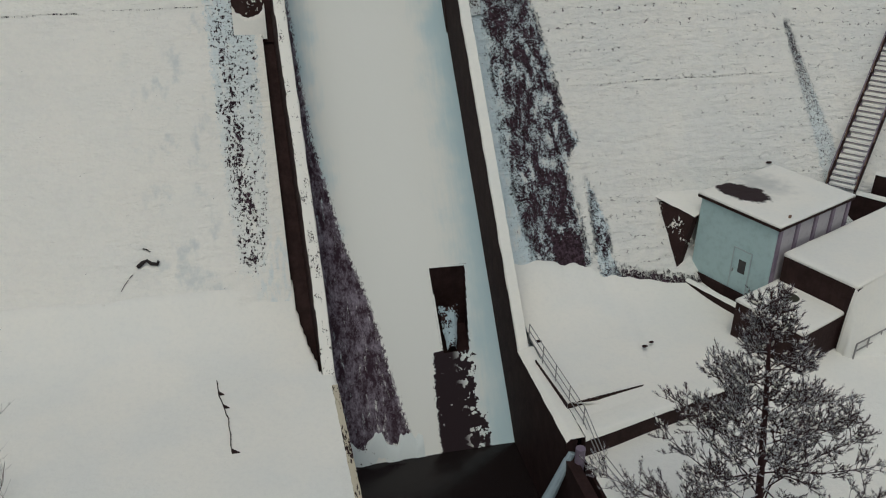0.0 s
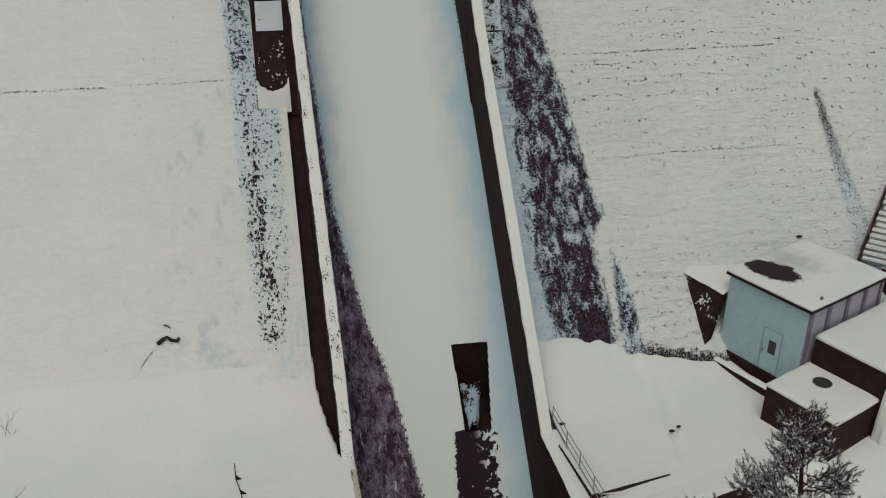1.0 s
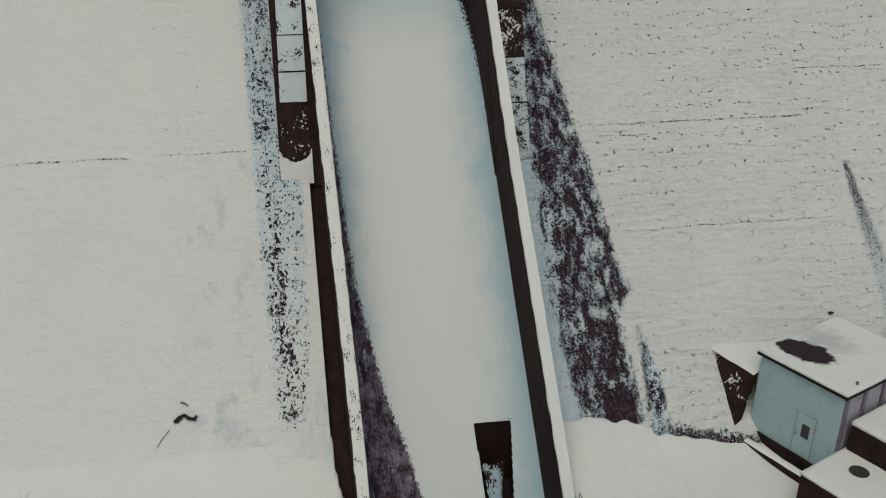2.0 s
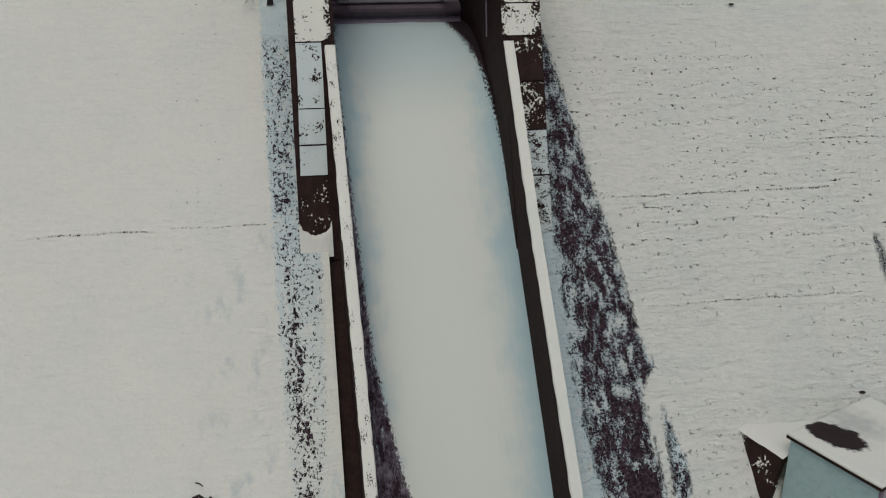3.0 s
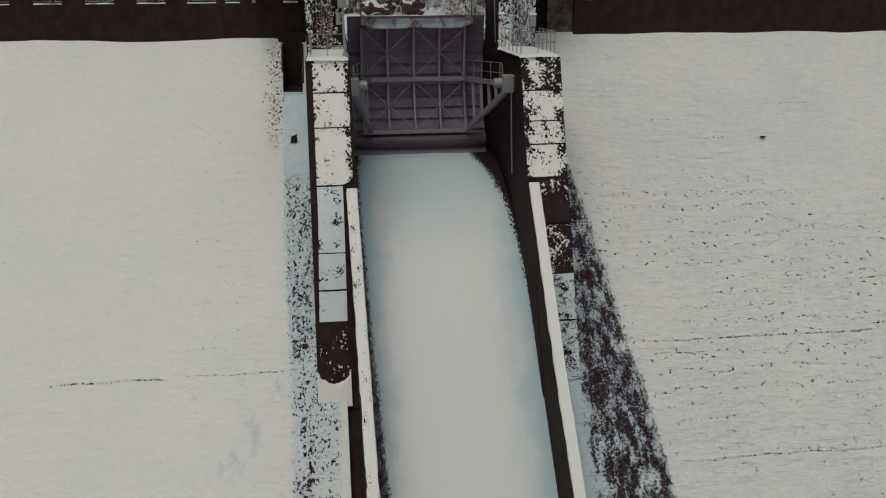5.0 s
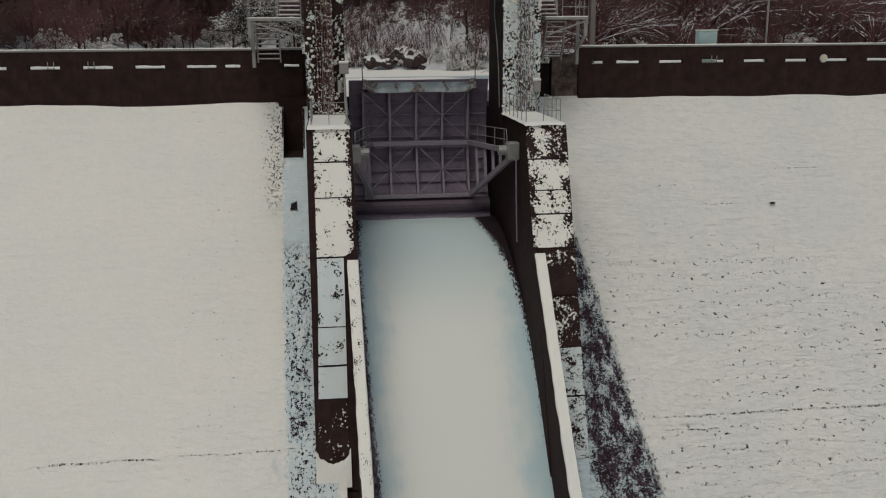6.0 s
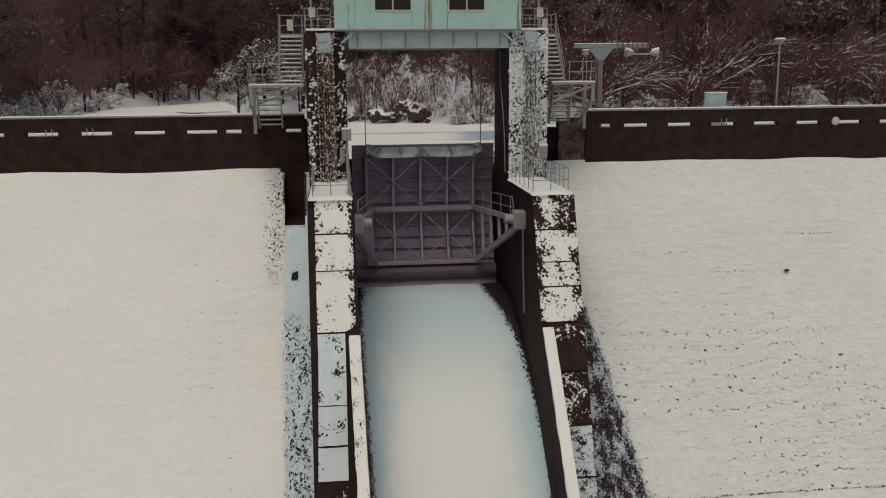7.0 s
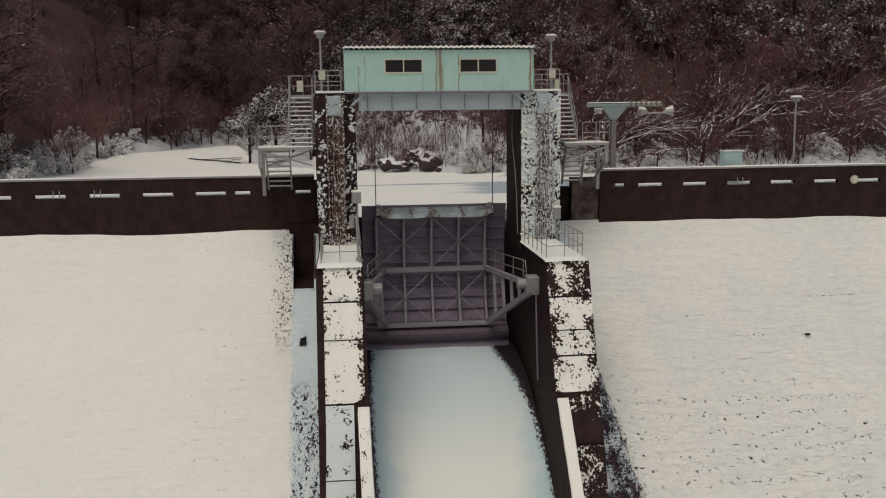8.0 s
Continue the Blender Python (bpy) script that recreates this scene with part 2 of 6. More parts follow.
    return n.finish(c, 0.8, h, 0.9, 0.24)


def mat_chute():
    """Ice and thin snow on the spillway, bluish along its rims, bare concrete on its lower left."""
    n = Nodes("iced_chute")
    x, y, z = n.xyz()
    p = n.place()
    fine = n.noise(n.place((1.8, 1, 0.7)), 5.0, 7, 0.75)
    tall = n.noise(n.place((3.0, 0.4, 0.3)), 1.8, 5, 0.65)
    rim = n.math("ABSOLUTE", n.math("ADD", n.math("SUBTRACT", x, 0.35), n.lin(tall, 0.3, 0.7, -0.22, 0.22)))
    top = n.step(z, 16.2, 20.5)
    blue = n.math("MAXIMUM", n.step(n.math("ADD", rim, n.lin(n.noise(p, 0.5, 3), 0.3, 0.7, -0.5, 0.5)), n.step(x, -1.0, 1.0, 2.5, 1.9), 4.2), n.math("MULTIPLY", top, 0.75))
    c = n.mix(blue, (0.74, 0.745, 0.70), (0.47, 0.60, 0.635))
    edge = n.curve(z, [(-5.2, 0.3), (-4.9, -0.2), (-1.7, -0.95), (0.4, -1.4), (2.8, -2.3), (7.1, -3.25), (14, -3.72), (19, -3.92), (21, -3.85)], 0, 1)
    strip = n.step(n.math("SUBTRACT", edge, n.math("ADD", x, n.lin(fine, 0.25, 0.75, -0.28, 0.28))), -0.06, 0.10)
    low = n.step(n.math("ADD", z, n.lin(fine, 0.25, 0.75, -0.5, 0.5)), -4.9, -4.6)
    strip = n.math("MULTIPLY", n.math("MULTIPLY", strip, low), n.step(n.math("ADD", n.math("MULTIPLY", fine, 0.6), n.math("MULTIPLY", tall, 0.8)), 0.46, 0.62))
    # bare run below the outlet
    wl = n.curve(z, [(-5.3, 1.06), (-3.0, 1.16), (-1.65, 1.34), (-1.6, 1.85), (1.6, 1.7)], 0, 1)
    wr = n.curve(z, [(-5.3, 3.45), (-3.4, 3.2), (-2.05, 3.25), (-1.7, 3.1), (1.6, 3.5)], 0, 1)
    small, blob = n.lin(n.noise(p, 6.0, 4), 0.3, 0.7, -0.09, 0.09), n.lin(n.noise(p, 2.2, 4), 0.3, 0.7, -0.45, 0.45)
    run = n.math("MULTIPLY", n.step(n.math("SUBTRACT", n.math("ADD", x, small), wl), -0.04, 0.04), n.step(n.math("SUBTRACT", wr, n.math("ADD", x, blob)), -0.04, 0.04))
    run = n.math("MULTIPLY", run, n.step(z, -1.5, -1.0, 1.0, 0.0))
    holed = n.math("MULTIPLY", n.step(x, 2.2, 2.9), n.step(n.noise(p, 2.6, 3), 0.58, 0.60))
    crumbs = n.step(n.noise(n.place((1, 1, 1.6)), 3.4, 2), 0.72, 0.735)
    run = n.math("MULTIPLY", run, n.math("SUBTRACT", 1.0, n.math("MAXIMUM", holed, crumbs)))
    # ice torn off along the upper rims
    er = n.curve(z, [(11.7, 4.62), (16.0, 4.5), (17.2, 4.4), (18.4, 4.22), (19.1, 4.05), (19.8, 3.78), (20.2, 3.5), (20.57, 3.1)], 0, 1)
    torn = n.step(n.math("SUBTRACT", n.math("ADD", x, n.lin(fine, 0.25, 0.75, -0.5, 0.5)), er), -0.05, 0.05)
    torn = n.math("MULTIPLY", torn, n.step(z, 11.5, 13.0))
    el = n.curve(z, [(18.9, -4.5), (19.6, -4.25), (20.2, -4.0), (20.57, -3.75)], 0, 1)
    torn_l = n.step(n.math("SUBTRACT", el, n.math("ADD", x, n.lin(fine, 0.25, 0.75, -0.6, 0.6))), -0.05, 0.05)
    torn = n.math("MAXIMUM", torn, n.math("MULTIPLY", torn_l, n.step(z, 18.6, 19.2)))
    bare = n.math("MAXIMUM", n.math("MAXIMUM", strip, run), torn)
    dark = n.mix(n.step(n.math("ADD", n.math("MULTIPLY", n.noise(n.place((1.5, 1, 0.45)), 1.7, 5, 0.7), 0.60), n.math("MULTIPLY", n.noise(n.place((1.6, 1, 0.9)), 7.0, 6, 0.8), 0.40)), 0.42, 0.66), (0.036, 0.021, 0.030), (0.27, 0.235, 0.28))
    dark = n.mix(n.math("MAXIMUM", run, torn), dark, (0.024, 0.016, 0.019))
    c = n.mix(bare, c, dark)
    h = n.math("ADD", n.math("MULTIPLY", bare, -0.6), n.math("MULTIPLY", n.noise(p, 3.0, 5), 0.25))
    return n.finish(c, n.lin(bare, 0, 1, 0.55, 0.8), h, 0.3, 0.06)


def mat_paint(name, col, rust=0.0, rough=0.5, metal=0.0, grime=0.35):
    n = Nodes(name)
    p = n.place()
    run = n.noise(n.place((6.0, 6.0, 0.3)), 1.2, 5, 0.6)
    dull = tuple(v * 0.55 for v in col)
    c = n.mix(n.step(n.noise(p, 3.0, 6, 0.65), 0.42, 0.75, 0.0, grime), col, dull)
    if rust:
        c = n.mix(n.step(run, 0.72 - 0.2 * rust, 0.80 - 0.1 * rust, 0.0, 0.75), c, (0.17, 0.085, 0.035))
    return n.finish(c, rough, n.noise(p, 20.0, 4), 0.15, 0.01, metal, gloss=0.3)


def mat_house():
    """Pale green paint with rust running down at the joints, corners and window ends."""
    n = Nodes("rust_streaked_green_paint")
    x, y, z = n.xyz()
    p = n.place()
    runs = n.noise(n.place((9.0, 9.0, 0.25)), 1.3, 6, 0.65)
    rust = 0.0
    for c, w, top in ((0.03, 0.17, 37.3), (-0.18, 0.05, 37.3), (-4.2, 0.06, 36.4), (-3.85, 0.04, 36.9), (-0.9, 0.04, 36.1), (4.78, 0.12, 37.3), (1.0, 0.04, 37.0), (3.3, 0.03, 36.2)):
        d = n.math("ABSOLUTE", n.math("SUBTRACT", n.math("ADD", x, n.lin(n.noise(p, 1.5, 3), 0.3, 0.7, -0.05, 0.05)), c))
        rust = n.math("MAXIMUM", rust, n.math("MULTIPLY", n.step(d, w * 0.3, w, 1.0, 0.0), n.step(z, top - 0.15, top, 1.0, 0.0)))
    rust = n.math("MULTIPLY", rust, n.step(runs, 0.36, 0.62, 0.15, 0.95))
    green = n.mix(n.step(n.noise(p, 1.2, 5, 0.6), 0.4, 0.7, 0.0, 0.4), (0.37, 0.54, 0.48), (0.29, 0.44, 0.40))
    green = n.mix(n.step(runs, 0.60, 0.75, 0.0, 0.4), green, (0.46, 0.52, 0.44))
    return n.finish(n.mix(rust, green, (0.21, 0.115, 0.05)), 0.55, n.noise(p, 18.0, 4), 0.12, 0.01, 0.0, 0.3)


M_HOUSE = mat_house()
M_SNOW, M_CONC, M_CHUTE = mat_snow(), mat_concrete(), mat_chute()
M_FACE_LEFT, M_FACE_RIGHT = mat_face(-1), mat_face(1)
M_PIER = mat_patchy("snow_caught_concrete", 0.68, SNOW, 3.2, (1, 1, 1), 0.24)
M_PIER_BLUE = mat_patchy("thin_snow_on_concrete", 0.70, (0.64, 0.69, 0.69), 3.4, (1, 1, 1), 0.08)
M_PIER_SPECKLED = mat_patchy("speckled_snow_on_concrete", 0.61, SNOW, 3.6, (1, 1, 1), 0.16)
M_CAP = mat_patchy("ragged_snow_cap", 0.72, SNOW, 5.0, (1.6, 1, 0.7))
M_PIER_DARK = mat_patchy("half_bare_concrete", 0.47, SNOW, 3.6, (1, 1, 1), 0.08)
M_PIER_MOTTLED = mat_patchy("mottled_rime_on_concrete", 0.57, (0.64, 0.69, 0.69), 4.6, (1, 1, 1.4))
M_PIER_BLACK = mat_patchy("nearly_bare_concrete", 0.33, SNOW, 2.6, (1, 1, 1))
M_COLUMN = mat_patchy("column_concrete", 0.33, (0.66, 0.72, 0.72), 3.8)
M_COLUMN_SNOWY = mat_patchy("snow_plastered_column", 0.57, (0.66, 0.72, 0.72), 3.8)
M_STEEL = mat_paint("grey_violet_steel", (0.205, 0.165, 0.215), 0.2, 0.55, 0.0, 0.6)
M_STEEL_LIGHT = mat_paint("grey_steel_beams", (0.265, 0.230, 0.262), 0.2, 0.5)
M_GALV = mat_paint("galvanised_steel", (0.30, 0.29, 0.28), 0.2, 0.45, 0.3)
M_RUST = mat_paint("rusty_steel", (0.20, 0.125, 0.09), 0.45, 0.7)
M_GREEN = mat_paint("pale_green_paint", (0.33, 0.46, 0.42), 0.4, 0.5)
M_GREENGREY = mat_paint("grey_green_girder", (0.36, 0.42, 0.43), 0.25, 0.5)
M_SHED = mat_paint("pale_blue_wall", (0.40, 0.53, 0.53), 0.1, 0.7)
M_ICE = mat_patchy("blue_ice_on_stone", 0.72, (0.66, 0.71, 0.70), 2.4, (1, 1, 1))
M_TONGUE = mat_patchy("streaked_blue_ice", 0.54, (0.40, 0.50, 0.54), 2.6, (2.2, 2.2, 0.35))
# near-black, painted where shade is deep: gate foot and drain mouth
M_SHADE_BLACK = mat_paint("shade_black", (0.012, 0.009, 0.010), 0, 0.9)


def mat_glass_dark():
    n = Nodes("window_glass")
    return n.finish((0.02, 0.018, 0.02), 0.08, gloss=0.5)


def mat_water():
    n = Nodes("dark_water")
    p = n.place()
    return n.finish((0.012, 0.009, 0.009), 0.12, n.noise(p, 2.5, 4), 0.08, 0.05, gloss=0.3)


M_GLASS, M_WATER = mat_glass_dark(), mat_water()


# ---- builders ----
def part(name, bm, material, parent=None, label="", smooth=False):
    me = bpy.data.meshes.new(name)
    bm.normal_update()
    bm.to_mesh(me)
    bm.free()
    me.materials.append(material)
    if smooth:
        me.polygons.foreach_set("use_smooth", [True] * len(me.polygons))
    ob = new(name, me)
    if parent is not None:
        ob.parent = parent
    if label:
        ob["label"] = label
    return ob


def thing(name, label, category, group="", kind="", at=(0, 0, 0)):
    ob = new(name)
    ob.location = at
    return tagged(ob, label, category, group, kind)


def box(bm, x0, x1, y0, y1, z0, z1, bevel=0.0):
    vs = [bm.verts.new(v) for v in ((x0, y0, z0), (x1, y0, z0), (x1, y1, z0), (x0, y1, z0), (x0, y0, z1), (x1, y0, z1), (x1, y1, z1), (x0, y1, z1))]
    fs = [bm.faces.new([vs[i] for i in q]) for q in ((3, 2, 1, 0), (4, 5, 6, 7), (0, 1, 5, 4), (1, 2, 6, 5), (2, 3, 7, 6), (3, 0, 4, 7))]
    if bevel:
        es = list({e for f in fs for e in f.edges})
        bmesh.ops.bevel(bm, geom=es, offset=bevel, segments=1, affect="EDGES")
    return bm


def beam(bm, p, q, w, h, up=(0, 0, 1)):
    """A bar of width w and height h from p to q."""
    p, q = Vector(p), Vector(q)
    d = (q - p).normalized()
    s = d.cross(Vector(up))
    if s.length < 1e-4:
        s = d.cross(Vector((0, 1, 0)))
    s.normalize()
    u = s.cross(d)
    ring = []
    for c in (p, q):
        ring.append([bm.verts.new(c + s * a * w / 2 + u * b * h / 2) for a, b in ((-1, -1), (1, -1), (1, 1), (-1, 1))])
    a, b = ring
    bm.faces.new(a[::-1])
    bm.faces.new(b)
    for i in range(4):
        bm.faces.new((a[i], a[(i + 1) % 4], b[(i + 1) % 4], b[i]))
    return bm


def tube(bm, pts, r, seg=6, r_end=None):
    """A round bar through points."""
    pts = [Vector(p) for p in pts]
    rings = []
    for i, p in enumerate(pts):
        d = (pts[min(i + 1, len(pts) - 1)] - pts[max(i - 1, 0)]).normalized()
        s = d.cross(Vector((0.13, 0.21, 0.97)))
        if s.length < 0.05:
            s = d.cross(Vector((1, 0, 0)))
        s.normalize()
        u = s.cross(d)
        rr = r if r_end is None else r + (r_end - r) * i / max(1, len(pts) - 1)
        rings.append([bm.verts.new(p + (s * math.cos(6.28318 * k / seg) + u * math.sin(6.28318 * k / seg)) * rr) for k in range(seg)])
    for a, b in zip(rings, rings[1:]):
        for k in range(seg):
            bm.faces.new((a[k], a[(k + 1) % seg], b[(k + 1) % seg], b[k]))
    bm.faces.new(rings[0][::-1])
    bm.faces.new(rings[-1])
    return bm


def prism_x(bm, profile, x0, x1):
    """A (y, z) outline pulled from x0 to x1."""
    a = [bm.verts.new((x0, y, z)) for y, z in profile]
    b = [bm.verts.new((x1, y, z)) for y, z in profile]
    k = len(profile)
    bm.faces.new(a)
    bm.faces.new(b[::-1])
    for i in range(k):
        bm.faces.new((a[i], b[i], b[(i + 1) % k], a[(i + 1) % k]))
    bmesh.ops.recalc_face_normals(bm, faces=bm.faces)
    return bm


def sheet(bm, us, vs, f):
    """A grid surface of points f(u, v)."""
    rows = [[bm.verts.new(f(u, v)) for u in us] for v in vs]
    for a, b in zip(rows, rows[1:]):
        for i in range(len(us) - 1):
            bm.faces.new((a[i], a[i + 1], b[i + 1], b[i]))
    return bm


def steps(a, b, n):
    return [a + (b - a) * i / n for i in range(n + 1)]


def B():
    return bmesh.new()


def n3(x, y, z=0.0):
    return noise.noise(Vector((x, y, z)))


# ---- large structure ----
CREST_Y, CREST_Z, ROAD_Z = 2.2, 30.6, 29.45
CH_IN, CH_OUT, PIER_OUT = 4.36, 4.80, 6.35
WATER_Z = 27.4


def axis_x(y):
    """Sideways drift of the chute axis down the slope."""
    return 0.15 * max(0.0, min(1.0, -y / 9.0)) + 0.45 * max(0.0, min(1.0, (-9.0 - y) / 15.0))


def axis_r(y):
    """Sideways drift of the right wall, which runs straighter."""
    return 0.13 + 0.22 * max(0.0, min(1.0, (-15.0 - y) / 11.0))


def face_y(z):
    return -23.7 + 0.94 * z


def chute_z(y):
    """Height of the spillway surface: a parabola off the sill, then a straight slope."""
    d = 1.0 - y
    if d <= 0:
        return 20.57
    if y > -10.8:
        return 20.57 - 0.0738 * d ** 1.85
    return 1.5 + (y + 21.1) / 0.86


def dam_wall(name, x0, x1, nx, lumps, label):
    """One half of the downstream face as a thick wall with an uneven snow surface."""
    bm = B()
    zs = steps(-2.0, 27.7, 130)
    nrm = Vector((0, -1, 0.94)).normalized()

    def surf(x, z):
        d = lumps * (0.16 * n3(x * 0.16, z * 0.22) + 0.08 * n3(x * 0.5, z * 1.3, 3) + 0.018 * n3(x * 1.6, z * 4.2, 7)) * (1 - 0.45 * max(0.0, min(1.0, (z - 23.0) / 3.5)))
        ramp = min(1.0, abs(abs(x) - CH_OUT) / 2.5)
        if x > 0:
            x += axis_r(face_y(z) - 2.0) * max(0.0, 1.0 - (x - 4.7) / 3.0)
        v = Vector((x, face_y(z), z)) + nrm * (d * ramp)
        return v
    xs = steps(x0, x1, nx)
    rows = [[bm.verts.new(surf(x, z)) for x in xs] for z in zs]
    for r in range(len(zs) - 1):
        for i in range(nx):
            if -8.0 < (xs[i] + xs[i + 1]) / 2 < -6.9 and zs[r] > 24.7:
                continue
            bm.faces.new((rows[r][i], rows[r][i + 1], rows[r + 1][i + 1], rows[r + 1][i]))
    back = 9.0
    a, b = bm.verts.new((x0, back, 27.7)), bm.verts.new((x1, back, 27.7))
    c, d = bm.verts.new((x1, back, -2.0)), bm.verts.new((x0, back, -2.0))
    bm.faces.new((a, b, c, d))
    ob = part(name, bm, M_FACE_LEFT if x0 < 0 else M_FACE_RIGHT, None, label, smooth=True)
    return tagged(ob, label, "dam wall", kind="structure")


dam_wall("wall_left", -60.0, -5.08, 250, 1.0, "sloping concrete dam face under smooth drifted snow")
dam_wall("wall_right", CH_OUT - 0.05, 60.0, 250, 1.0, "sloping concrete dam face under pitted snow with bare streaks")


def crest(name, x0, x1, first, pitch, wide, extra=()):
    """The upright crest face, parapet with low slots, and its cap."""
    root = thing(name, "dark wet concrete crest wall with long low drainage slots", "parapet", kind="structure")
    bm = B()
    box(bm, x0, x1, CREST_Y, CREST_Y + 0.35, 26.6, ROAD_Z + 0.10)
    part("crest_face", bm, M_CONC, root)
    out = -1 if first < 0 else 1
    slots = list(extra)
    k = 0
    while x0 + 0.1 < first + out * pitch * k < x1 - wide - 0.1:
        slots.append((first + out * pitch * k, first + out * pitch * k + wide))
        k += 1
    cuts = [x0] + [v for slot in sorted(slots) for v in slot] + [x1]
    for a, b in zip(cuts[0::2], cuts[1::2]):
        bm = B()
        box(bm, a, b, CREST_Y + 0.003, CREST_Y + 0.30, ROAD_Z + 0.10, ROAD_Z + 0.33)
        part("pillar", bm, M_CONC, root)
    bm = B()
    box(bm, x0, x1, CREST_Y, CREST_Y + 0.30, ROAD_Z + 0.33, CREST_Z - 0.07)
    part("parapet_panel", bm, M_CONC, root)
    bm = B()
    box(bm, x0, x1, CREST_Y - 0.06, CREST_Y + 0.36, CREST_Z - 0.07, CREST_Z + 0.03, 0.015)
    part("coping", bm, M_GALV, root, "pale snow-dusted coping")
    bm = B()
    sheet(bm, steps(x0, x1, int((x1 - x0) / 0.25)), [CREST_Y - 0.07, CREST_Y - 0.05, CREST_Y + 0.1, CREST_Y + 0.34], lambda x, y: (x, y, CREST_Z + 0.033 + (0.045 + 0.02 * n3(x * 1.7, y)) * (1 if y > CREST_Y - 0.06 else 0.0)))
    part("coping_snow", bm, M_SNOW, root, "thin line of snow on the coping", True)
    bm = B()
    sheet(bm, steps(x0, x1, int((x1 - x0) / 0.4)), [CREST_Y + 0.05, CREST_Y + 0.35, CREST_Y + 1.2, 7.0], lambda x, y: (x, y, ROAD_Z + 0.13 + (0.05 * n3(x * 1.3, y * 1.3) if y > CREST_Y + 0.2 else 0)))
    part("road_snow", bm, M_SNOW, root, "snow on the crest road", True)
    bm = B()
    box(bm, x0, x1, 7.0, 9.0, 20.0, ROAD_Z + 0.2)
    part("upstream_kerb", bm, M_CONC, root)
    return root


crest("parapet_left", -60.0, -6.75, -13.25, 2.83, 1.66, ((-11.12, -10.26), (-7.8, -6.96)))
crest("parapet_right", 9.5, 60.0, 11.8, 2.67, 1.48, ((10.3, 11.03),))


def pier(name, s):
    """A spillway pier: stacked concrete lifts with a battered front, a platform and a tall hoist column."""
    root = thing(name, "tall concrete spillway pier with snow clinging to its stepped front", "pier", "spillway piers", "structure")

    def front(z):
        return -6.7 - 0.39 * (27.0 - z)
    lifts = [27.0, 25.35, 23.88, 22.77, 21.2, 19.0, 16.68, 14.5, 11.75] if s > 0 else [27.0, 25.43, 23.8, 21.12, 18.05, 16.37, 14.95, 11.75]

    def inner(z):
        """The lower lifts stand clear of the chute wall and narrow towards the foot."""
        if z > 21.1:
            return CH_IN
        return (4.86 if s < 0 else 4.98) + 0.06 * max(0.0, (19.5 - z) / 6.0)

    def edge(z):
        return 6.12 + 0.2 * max(0.0, min(1.0, (19.5 - z) / 7.0)) if s < 0 else PIER_OUT + 0.06
    for i, (a, b) in enumerate(zip(lifts, lifts[1:])):
        bm = B()
        jut = 0.05 * (i % 2)
        sheet(bm, steps(0, 1, 14), steps(b + 0.03, a - 0.03, max(4, int((a - b) / 0.16))), lambda u, z: (s * (inner(z - 0.05) + (edge(z) - inner(z - 0.05)) * u), front(z) - 0.08 - jut - 0.05 * n3(u * 3.2, z * 2.1, i), z))
        mat = M_PIER if s < 0 else M_PIER_SPECKLED
        if s < 0 and i >= 3:
            mat = M_PIER_BLACK if i == 6 else M_PIER_BLUE
        if s > 0 and i in (0, 4, 5):
            mat = M_PIER_BLACK if i == 4 else M_PIER_DARK
        elif s > 0 and i > 5:
            mat = M_PIER_MOTTLED
        part("lift", bm, mat, root, "", True)
    # core juts past the lifts; its dark rim stands for the side shadow gap
    bm = B()
    prism_x(bm, [(front(27.0), 26.95), (front(11.0), 11.0), (9.5, 11.0), (9.5, 26.95)], *sorted((s * CH_IN, s * (PIER_OUT + 0.10))))
    for v in bm.verts:
        if abs(v.co.x) < 5.0:
            v.co.x += axis_x(v.co.y) if s < 0 else axis_r(v.co.y)
    part("core", bm, M_CONC, root, "dark damp concrete flank")
    if s < 0:
        # ragged snow banked over the outer foot
        bm = B()

        def banked(u, v):
            x = 4.84 + 1.62 * u
            top = 12.3 + 0.5 * abs(2 * u - 1) ** 3 + 0.18 * n3(x * 2.2, 5.0) + 0.08 * n3(x * 6.0, 2.0)
            z = 11.2 + (top - 11.2) * v
            return (-x, front(z) - 0.17 + 0.2 * max(0.0, v - 0.9) * 10, z)
        sheet(bm, steps(0, 1, 60), (0.0, 0.25, 0.5, 0.75, 0.9, 1.0), banked)
        bmesh.ops.reverse_faces(bm, faces=bm.faces)
        part("foot_snow", bm, M_SNOW, root, "ragged snow banked at the foot", True)
    # platform snow
    bm = B()
    x0, x1 = sorted((s * CH_IN, s * PIER_OUT))
    sheet(bm, steps(x0 - 0.05, x1 + 0.05, 12), steps(-6.95, -0.5, 26), lambda x, y: (x, y, 27.0 + 0.16 * max(0.0, min(1.0, (y + 6.95) / 0.25)) * min(1.0, 0.15 + (x - x0 + 0.05) / 0.2, 0.15 + (x1 + 0.05 - x) / 0.2) - 0.05 + 0.03 * n3(x, y)))
    part("platform_snow", bm, M_SNOW, root, "smooth snow on the pier platform", True)
    # hoist column
    bm = B()
    c0, c1 = sorted((s * (CH_IN + 0.02), s * 6.5))
    sheet(bm, steps(c0, c1, 10), steps(26.9, 35.0, 60), lambda x, z: (x, -0.6 - 0.03 * n3(x * 3, z * 3), z))
    part("column_front", bm, M_COLUMN if s < 0 else M_COLUMN_SNOWY, root, "damp column face flecked with snow")
    bm = B()
    box(bm, c0, c1, -0.55, 3.9, 26.5, 35.0)
    part("column", bm, M_CONC, root)
    bm = B()
    box(bm, c0 + 0.1, c1 + 0.0, -0.7, 2.0, 35.0, 35.12, 0.03)
    part("column_cap", bm, M_SNOW, root, "snow lying on the column top")
    return root


